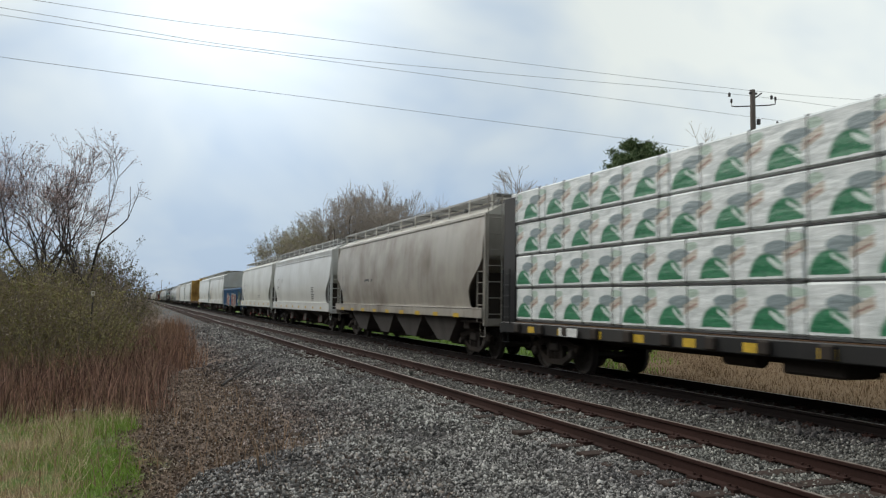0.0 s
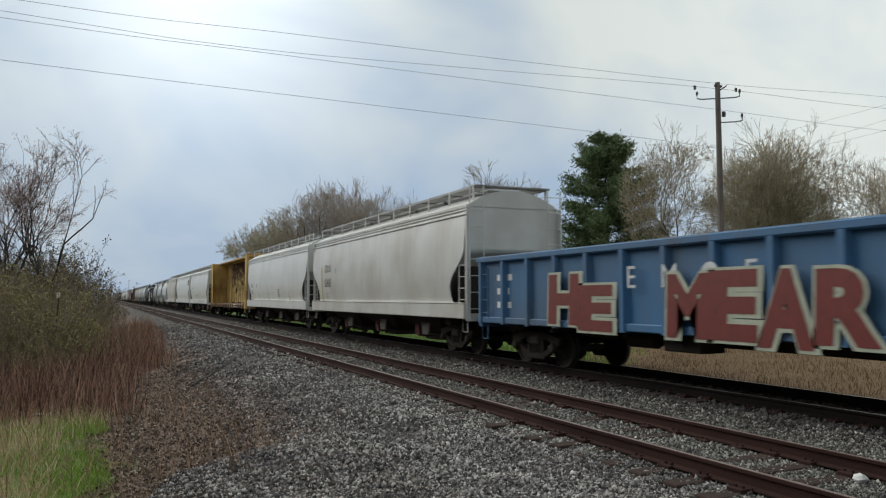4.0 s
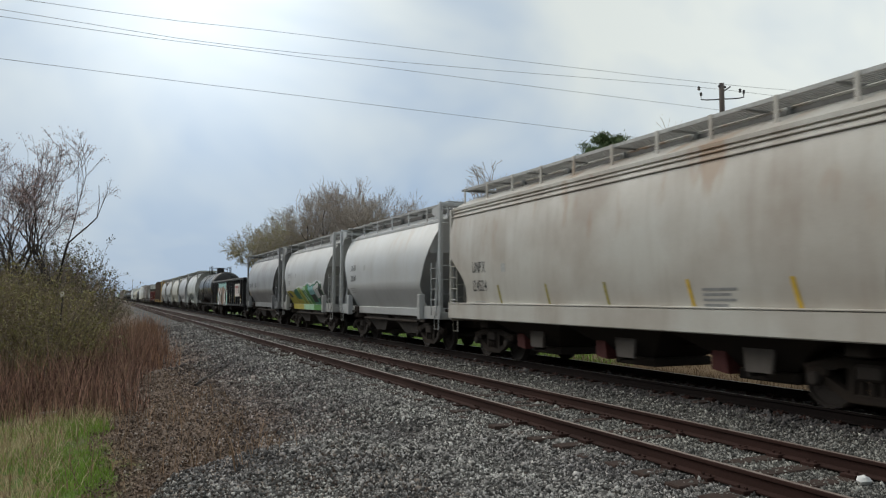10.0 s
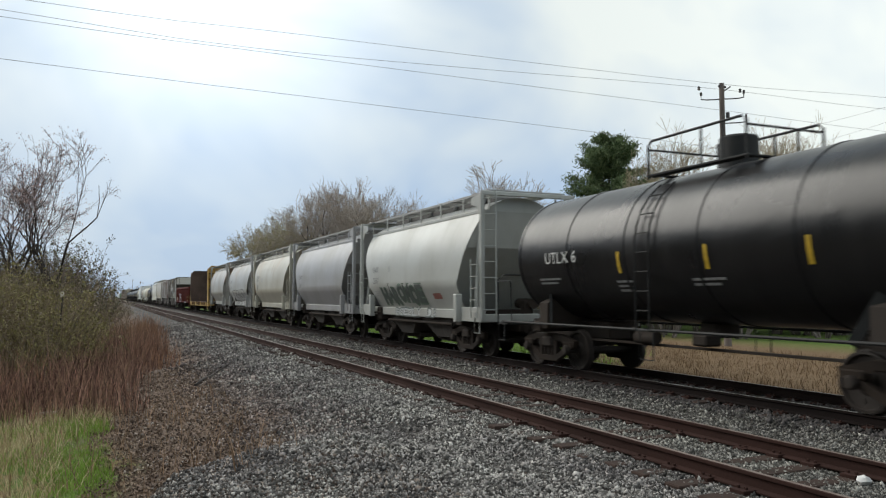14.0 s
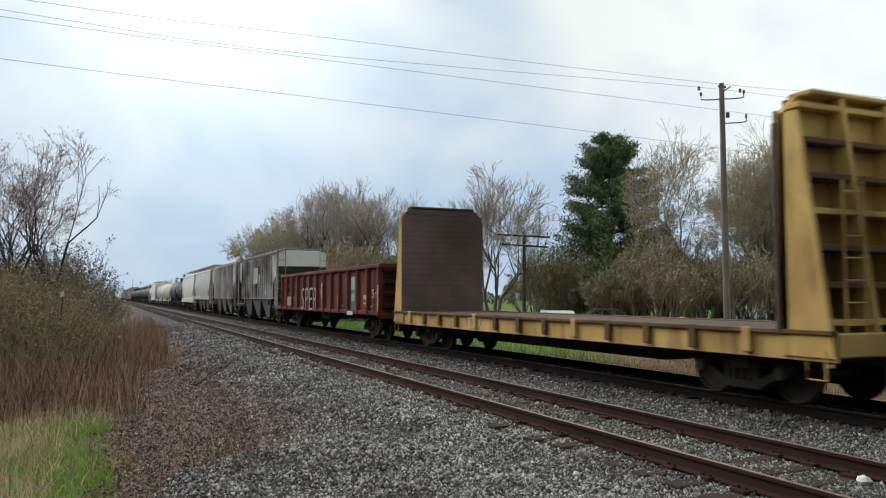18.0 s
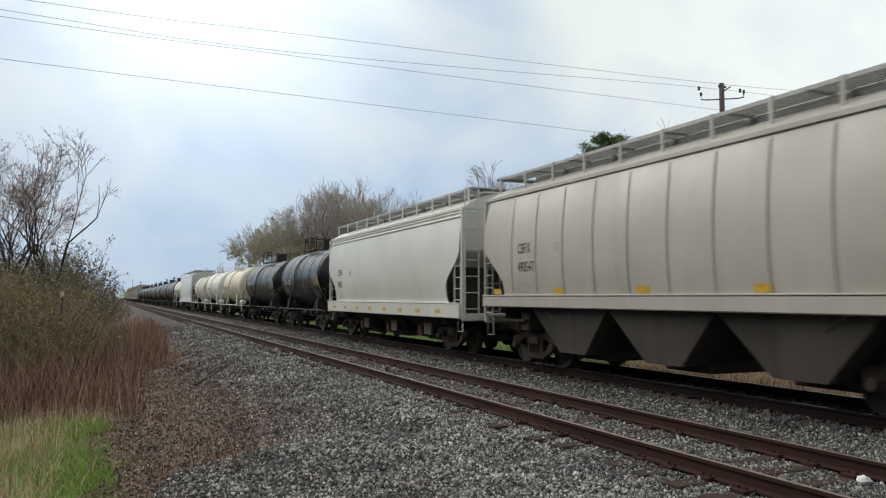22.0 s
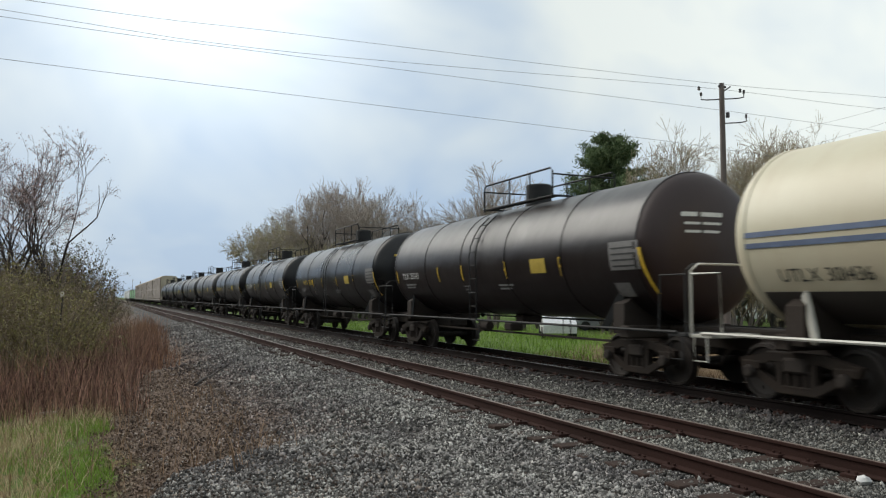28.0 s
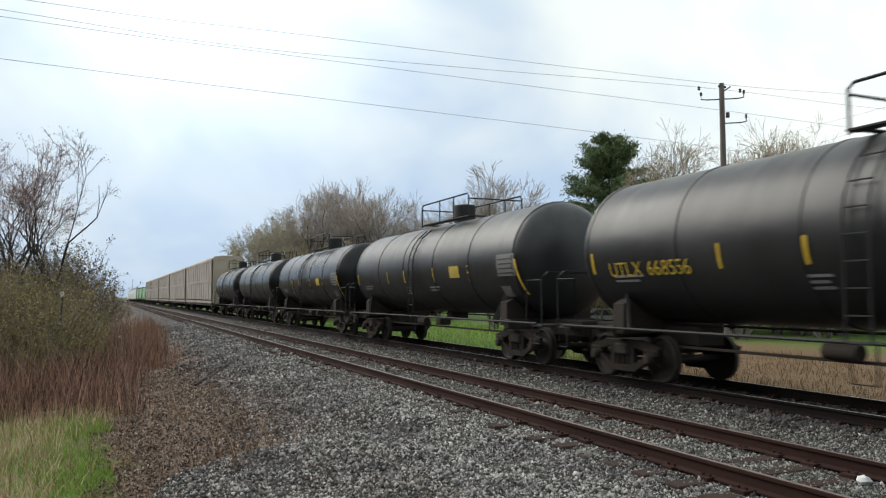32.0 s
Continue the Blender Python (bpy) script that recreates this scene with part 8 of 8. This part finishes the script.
def litter(n, box, seed):
    """Dead leaves and chips lying on the soil slope."""
    rng = np.random.default_rng(seed)
    x, y = rng.uniform(box[0], box[1], n), box[2] + (box[3] - box[2]) * rng.random(n) ** 1.6
    ok = np.array([pad(a, b) < 0.45 for a, b in zip(x, y)])
    x, y = x[ok], y[ok]
    z = np.array([land(a, b) for a, b in zip(x, y)]) + rng.uniform(0.0, 0.03, len(x))
    ob = new("leaf_litter", leaves_mesh("leaf_litter", np.column_stack([x, y, z]), 0.03, island_mat("dead_leaves", (0.056, 0.0378, 0.028), (0.294, 0.217, 0.161)), rng, 0.45))
    tagged(ob, "brown dead leaves on the soil", "leaf litter", kind="stuff")


litter(22000, (-0.2, 2.6, 8.0, 26.0), 91)


def white_rock(x, y):
    g = Geo().spun([(-0.055, 0.0), (-0.04, 0.05), (0.0, 0.075), (0.035, 0.055), (0.055, 0.0)], (x, y, 0), "z", 9)
    r = random.Random(3)
    g.v = [(a + r.uniform(-.008, .008), b + r.uniform(-.008, .008), c + r.uniform(-.006, .006) - 0.125) for a, b, c in g.v]
    solid("white_stone", g, plain("white_quartz", (0.75, 0.74, 0.72), 0.7), "single white stone lying between the rails", "stone")


def fallen_branch():
    g = Geo()
    for x0, y0, x1, y1, r in ((2.2, 21.0, 2.9, 22.7, 0.035), (2.9, 22.7, 3.6, 24.3, 0.025), (2.9, 22.7, 2.75, 23.6, 0.014)):
        pts = [(x0 + (x1 - x0) * i / 4, y0 + (y1 - y0) * i / 4) for i in range(5)]
        g.tube([(a, b, land(a, b) + 0.05) for a, b in pts], r, 6, r * 0.75)
    solid("fallen_branch", g, BARK_DARK, "dark dead branch lying on the gravel slope", "branch")


def litter_sheet(x, y):
    rng = np.random.default_rng(14)
    rows = [[(x + 0.07 * i + rng.normal(0, 0.008), y + 0.05 * j + rng.normal(0, 0.01), land(x, y) + 0.1 + 0.05 * rng.random()) for j in range(5)] for i in range(7)]
    under = [[(a, b, c - 0.004) for a, b, c in row] for row in rows]
    solid("litter_sheet", Geo().sheet(rows).sheet(under, True), plain("white_plastic", (0.72, 0.7, 0.68), 0.5), "crumpled white plastic caught in dry grass", "litter")


def marker_post(x, y, hgt):
    t = thing("marker_post", pose(x, y, land(x, y), 0, 2.5, 0), "thin brown marker post with a pale tag in the brush", "post")
    part("post", Geo().tube([(0, 0, -0.1), (0.02, 0, hgt)], 0.032, 7, 0.026), BARK_DARK, t)
    part("tag", Geo().box(-0.05, 0.06, -0.05, -0.035, hgt - 0.15, hgt + 0.02, 0.01), plain("pale_tag", (0.62, 0.56, 0.48), 0.6), t, "pale square tag")


fallen_branch()
litter_sheet(-1.35, 18.6)
marker_post(-1.42, 28.0, 2.75)


# ---- pole, wires, distant things ----
POLE = paint("grey_pole_timber", (0.17, 0.14, 0.125), 0.95, 0, (0.08, 0.065, 0.055), 0.6, 0.9, 0.3)
PORC = plain("dark_insulator", (0.05, 0.04, 0.04), 0.35)
PX, PY = 25.6, 26.6


def power_pole():
    t = thing("utility_pole", pose(PX, PY, land(PX, PY)), "tall grey timber utility pole with steel insulator arms", "pole")
    z0 = -land(PX, PY)
    part("pole", Geo().tube([(0, 0, -0.3), (-0.02, 0, 6.0), (-0.03, 0, 11.45 + z0)], 0.17, 12, 0.115), POLE, t)
    for sx, z in ((-0.74, 10.72), (0.74, 10.72), (0.80, 9.6)):
        a = part("insulator_arm", Geo().tube([(0, 0, z + z0), (sx * 0.75, -sx * 0.55, z + z0), (sx, -sx * 0.75, z + z0 + 0.04), (sx, -sx * 0.75, z + z0 + 0.22)], 0.028, 6), PORC, t)
        part("insulator", Geo().spun([(0, 0.03), (0.02, 0.06), (0.05, 0.04), (0.07, 0.065), (0.1, 0.04), (0.13, 0.06), (0.17, 0.03), (0.17, 0)], (sx, -sx * 0.75, z + z0 + 0.2), "z", 10), PORC, a)
    for sx, z in ((-1.25, 11.12), (0.98, 11.2)):
        part("insulator", Geo().spun([(0, 0.02), (0.03, 0.07), (0.09, 0.05), (0.15, 0.07), (0.2, 0.02)], (sx, -sx * 0.1, z + z0 - 0.1), "z", 10), PORC, t, "dark spool insulator")
    part("top_bracket", Geo().box(-0.22, 0.22, -0.05, 0.05, 11.25 + z0, 11.35 + z0, 0.02).tube([(0.1, 0, 11.1 + z0), (0.32, -0.2, 11.3 + z0)], 0.03, 6), PORC, t)
    part("fuse_box", Geo().box(0.1, 0.24, -0.2, -0.06, 9.85 + z0, 10.1 + z0, 0.02), PORC, t)


power_pole()
WIRE = plain("weathered_wire", (0.2, 0.2, 0.21), 0.6, 0.3)


def wire(name, pts, r, label):
    def at(t):
        n = len(pts) - 1
        i = min(n - 1, int(t * n))
        f = t * n - i
        p = [Vector(pts[max(0, min(n, j))]) for j in (i - 1, i, i + 1, i + 2)]
        return 0.5 * ((2 * p[1]) + (p[2] - p[0]) * f + (2 * p[0] - 5 * p[1] + 4 * p[2] - p[3]) * f * f + (3 * p[1] - p[0] - 3 * p[2] + p[3]) * f ** 3)
    solid(name, Geo().tube([at(i / 40) for i in range(41)], r, 5), WIRE, label, "wire", "overhead wires")


wire("overhead_wire", [(-45, 28.6, 12.6), (-5.2, 27.9, 11.4), (6.7, 28.1, 11.55), (25.2, 26.6, 11.4), (37.9, 27.5, 12.3), (60, 29, 13.4)], 0.008, "thin overhead power wire across the railway")
wire("overhead_wire", [(-45, 28.6, 12.6), (-5.2, 27.9, 11.0), (3.9, 27.8, 10.7), (12.8, 27.2, 10.8), (25.0, 26.6, 11.15), (37.9, 27.6, 11.7), (60, 29, 13.0)], 0.008, "thin overhead power wire across the railway")
wire("overhead_wire", [(-45, 28.6, 12.0), (-5.2, 27.9, 10.75), (5.7, 27.5, 10.5), (25.4, 26.6, 10.2), (37.9, 27.6, 10.5), (60, 29, 11.4)], 0.008, "thin overhead power wire across the railway")
wire("overhead_wire", [(-45, 28.6, 10.6), (-5.2, 28.0, 9.4), (7.9, 27.8, 9.1), (23.0, 27.7, 8.8), (38.0, 27.8, 8.4), (60, 28, 8.6)], 0.008, "lower telephone wire across the railway")
for a, b, d in ((14.0, 12.8, 12.2), (13.1, 11.9, 11.6), (12.9, 11.3, 11.1)):
    k = (a - 12.9) * 2
    wire("side_wire", [(60 - k, 64 + k, a + 1.2), (49.5 - k, 43.2 + k * 0.5, a), (41.6, 30.3, b), (38.5, 24.0, d), (30, 7, d - 0.4)], 0.008, "thin side wire beyond the trees")


def telegraph_pole():
    x, y = 25.3, 44.4
    t = thing("telegraph_pole", pose(x, y, land(x, y)), "old short telegraph pole with two crossarms", "pole")
    z0 = -land(x, y)
    part("pole", Geo().tube([(0, 0, -0.3), (0.03, 0, 6.0 + z0)], 0.13, 10, 0.1), BARK_DARK, t)
    for z, w in ((5.75, 1.5), (5.1, 1.35)):
        a = part("crossarm", Geo().beam((-w, 0.75 * w * 0.8, z + z0 + 0.1), (w, -0.75 * w * 0.8, z + z0 - 0.12), 0.1, 0.12), BARK_DARK, t)
        for k in (-0.9, -0.6, 0.6, 0.9):
            part("insulator", Geo().tube([(w * k, -0.6 * w * k, z + z0 + 0.0), (w * k, -0.6 * w * k, z + z0 + 0.22)], 0.035, 6), PORC, a)


telegraph_pole()


def house(x, y, w, d, hgt, turn, wallc, roofc, label):
    t = thing("house", pose(x, y, land(x, y), 0, 0, turn), label, "house", "distant houses")
    part("wall", Geo().prism([(-w / 2, 0), (w / 2, 0), (w / 2, hgt), (0, hgt + w * 0.42), (-w / 2, hgt)], -d / 2, d / 2, "y"), wallc, t)
    for sx in (-1, 1):
        part("roof", Geo().prism([(0, hgt + w * 0.42 + 0.16), (0, hgt + w * 0.42), (sx * (w / 2 + 0.4), hgt - 0.34), (sx * (w / 2 + 0.4), hgt - 0.16)], -d / 2 - 0.4, d / 2 + 0.4, "y"), roofc, t)
    glass = plain("dark_window_glass", (0.03, 0.035, 0.04), 0.15)
    frame_m = plain("white_window_frame", (0.7, 0.7, 0.68), 0.6)
    for k in (-1, 0, 1):
        for side in (-1, 1):
            wn = part("window", Geo().box(k * w * 0.28 - 0.5, k * w * 0.28 + 0.5, side * (d / 2 + 0.03), side * (d / 2 - 0.05), 1.0, 2.3), frame_m, t)
            part("pane", Geo().box(k * w * 0.28 - 0.42, k * w * 0.28 + 0.42, side * (d / 2 + 0.04), side * (d / 2 + 0.0), 1.08, 2.22), glass, wn)
    part("door", Geo().box(w / 2 - 0.02, w / 2 + 0.05, -0.5, 0.5, 0, 2.05), frame_m, t)
    part("chimney", Geo().box(-0.3, 0.3, d * 0.2, d * 0.2 + 0.6, hgt + w * 0.2, hgt + w * 0.42 + 0.9, 0.02), plain("chimney_brick", (0.22, 0.1, 0.08), 0.9), t)


SIDING = paint("white_siding", (0.62, 0.62, 0.60), 0.7, 0, (0.4, 0.38, 0.34), 0.3, 0.4, 0.1)
SHINGLE = paint("grey_shingles", (0.10, 0.10, 0.105), 0.95, 0, (0.05, 0.05, 0.05), 0.5, 0.2, 0.4)
house(67.0, 63.0, 7.5, 10.0, 3.0, 52, SIDING, SHINGLE, "white gabled house behind the trees")
house(82.0, 60.0, 8.0, 12.0, 3.0, 35, SIDING, SHINGLE, "low white house behind the trees")


def parked_car(x, y, turn, col, label):
    t = thing("parked_car", pose(x, y, land(x, y), 0, 0, turn), label, "car", "parked cars")
    prof = [(-2.2, 0.35), (-2.25, 0.75), (-2.0, 0.95), (-1.4, 1.0), (-0.8, 1.45), (0.7, 1.47), (1.4, 1.0), (2.1, 0.88), (2.25, 0.6), (2.2, 0.35)]
    part("body", Geo().prism(prof, -0.85, 0.85, "x"), col, t)
    part("window_band", Geo().prism([(-1.25, 1.02), (-0.75, 1.38), (0.62, 1.4), (1.22, 1.02)], -0.862, 0.862, "x"), plain("dark_window_glass", (0.03, 0.035, 0.04), 0.15), t)
    for a in (-1.35, 1.35):
        for b in (-0.8, 0.8):
            wl = part("wheel", Geo().spun([(-0.1, 0.0), (-0.1, 0.32), (0.1, 0.32), (0.1, 0.0)], (b, a, 0.32), "x", 14), HOSE, t)


parked_car(22.3, 35.6, -28, plain("white_car_paint", (0.7, 0.7, 0.7), 0.3), "white car parked beyond the railway")
parked_car(31.0, 43.5, 62, plain("silver_car_paint", (0.35, 0.36, 0.38), 0.3, 0.5), "silver car parked beyond the railway")


def far_woods():
    """Low wooded ridges along the horizon: many ragged clumps."""
    rng = np.random.default_rng(77)
    pts = []
    n = 60000
    t = rng.random(n)
    ang = np.radians(-40 + 130 * t)
    dist = rng.uniform(230, 480, n)
    x, y = np.sin(ang) * dist, np.cos(ang) * dist
    top = 7.5 + 3.0 * np.sin(t * 47) + 2.0 * np.sin(t * 131) + 1.5 * np.sin(t * 310)
    ok = (x < -9) | (x > 26)
    ok &= ~((x > 0) & (y > 260))
    z = rng.random(n) ** 0.7 * top - 0.5
    p = np.column_stack([x, y, z])[ok]
    ob = new("far_woods", leaves_mesh("far_woods", p, 0.5, island_mat("hazy_woods", (0.09, 0.082, 0.066), (0.15, 0.135, 0.105)), rng, 0.7))
    tagged(ob, "brown bare woods along the horizon", "woods", kind="stuff")


def unseen_woods():
    """Unseen bare woods on the camera's side, beyond the verge, added to darken reflections."""
    rng = np.random.default_rng(78)
    n = 12000
    x, y = rng.uniform(-36, -15, n), rng.uniform(-70, 85, n)
    z = rng.random(n) ** 0.8 * (9.0 + 2.0 * np.sin(y * 0.35) + 1.5 * np.sin(y * 0.9 + x)) - 0.6
    ob = new("unseen_woods", leaves_mesh("unseen_woods", np.column_stack([x, y, z]), 0.8, island_mat("unseen_bare_woods", (0.08, 0.07, 0.055), (0.2, 0.17, 0.12)), rng, 0.7))
    tagged(ob, "brown bare woods added out of view to darken reflections", "woods", kind="stuff")


far_woods()
unseen_woods()
white_rock(6.93, 5.42)


# ---- the train runs towards the camera, gaining a little speed ----
def run(t):
    return 17.928 * t - 0.01474 * t * t + 0.000827 * t ** 3


def motions():
    times = [2.0 * i for i in range(17)]
    for car, mid in CARS:
        walk(car, [(t, pose(XT, mid - run(t), 0)) for t in times])
    for ob, start, y in WHEELSETS:        # wheels roll while they pass near the camera
        base = ob.matrix_basis.translation.copy()
        rows = [(0.0, pose(*base))]
        for i in range(1, 32 * FPS):
            d = start + y - run(i / FPS)
            if 1.0 < d < 34.0:
                rows.append((i / FPS, pose(*base, math.degrees((34.0 - d) / 0.457))))
        rows.append((32.0, pose(*base, math.degrees((34.0 - max(1.0, min(34.0, start + y - run(32.0)))) / 0.457))))
        if len(rows) > 2:
            walk(ob, rows)
    for ob, mid in RIDERS:
        walk(ob, [(t, pose(XT, mid - run(t), 0)) for t in times])


motions()
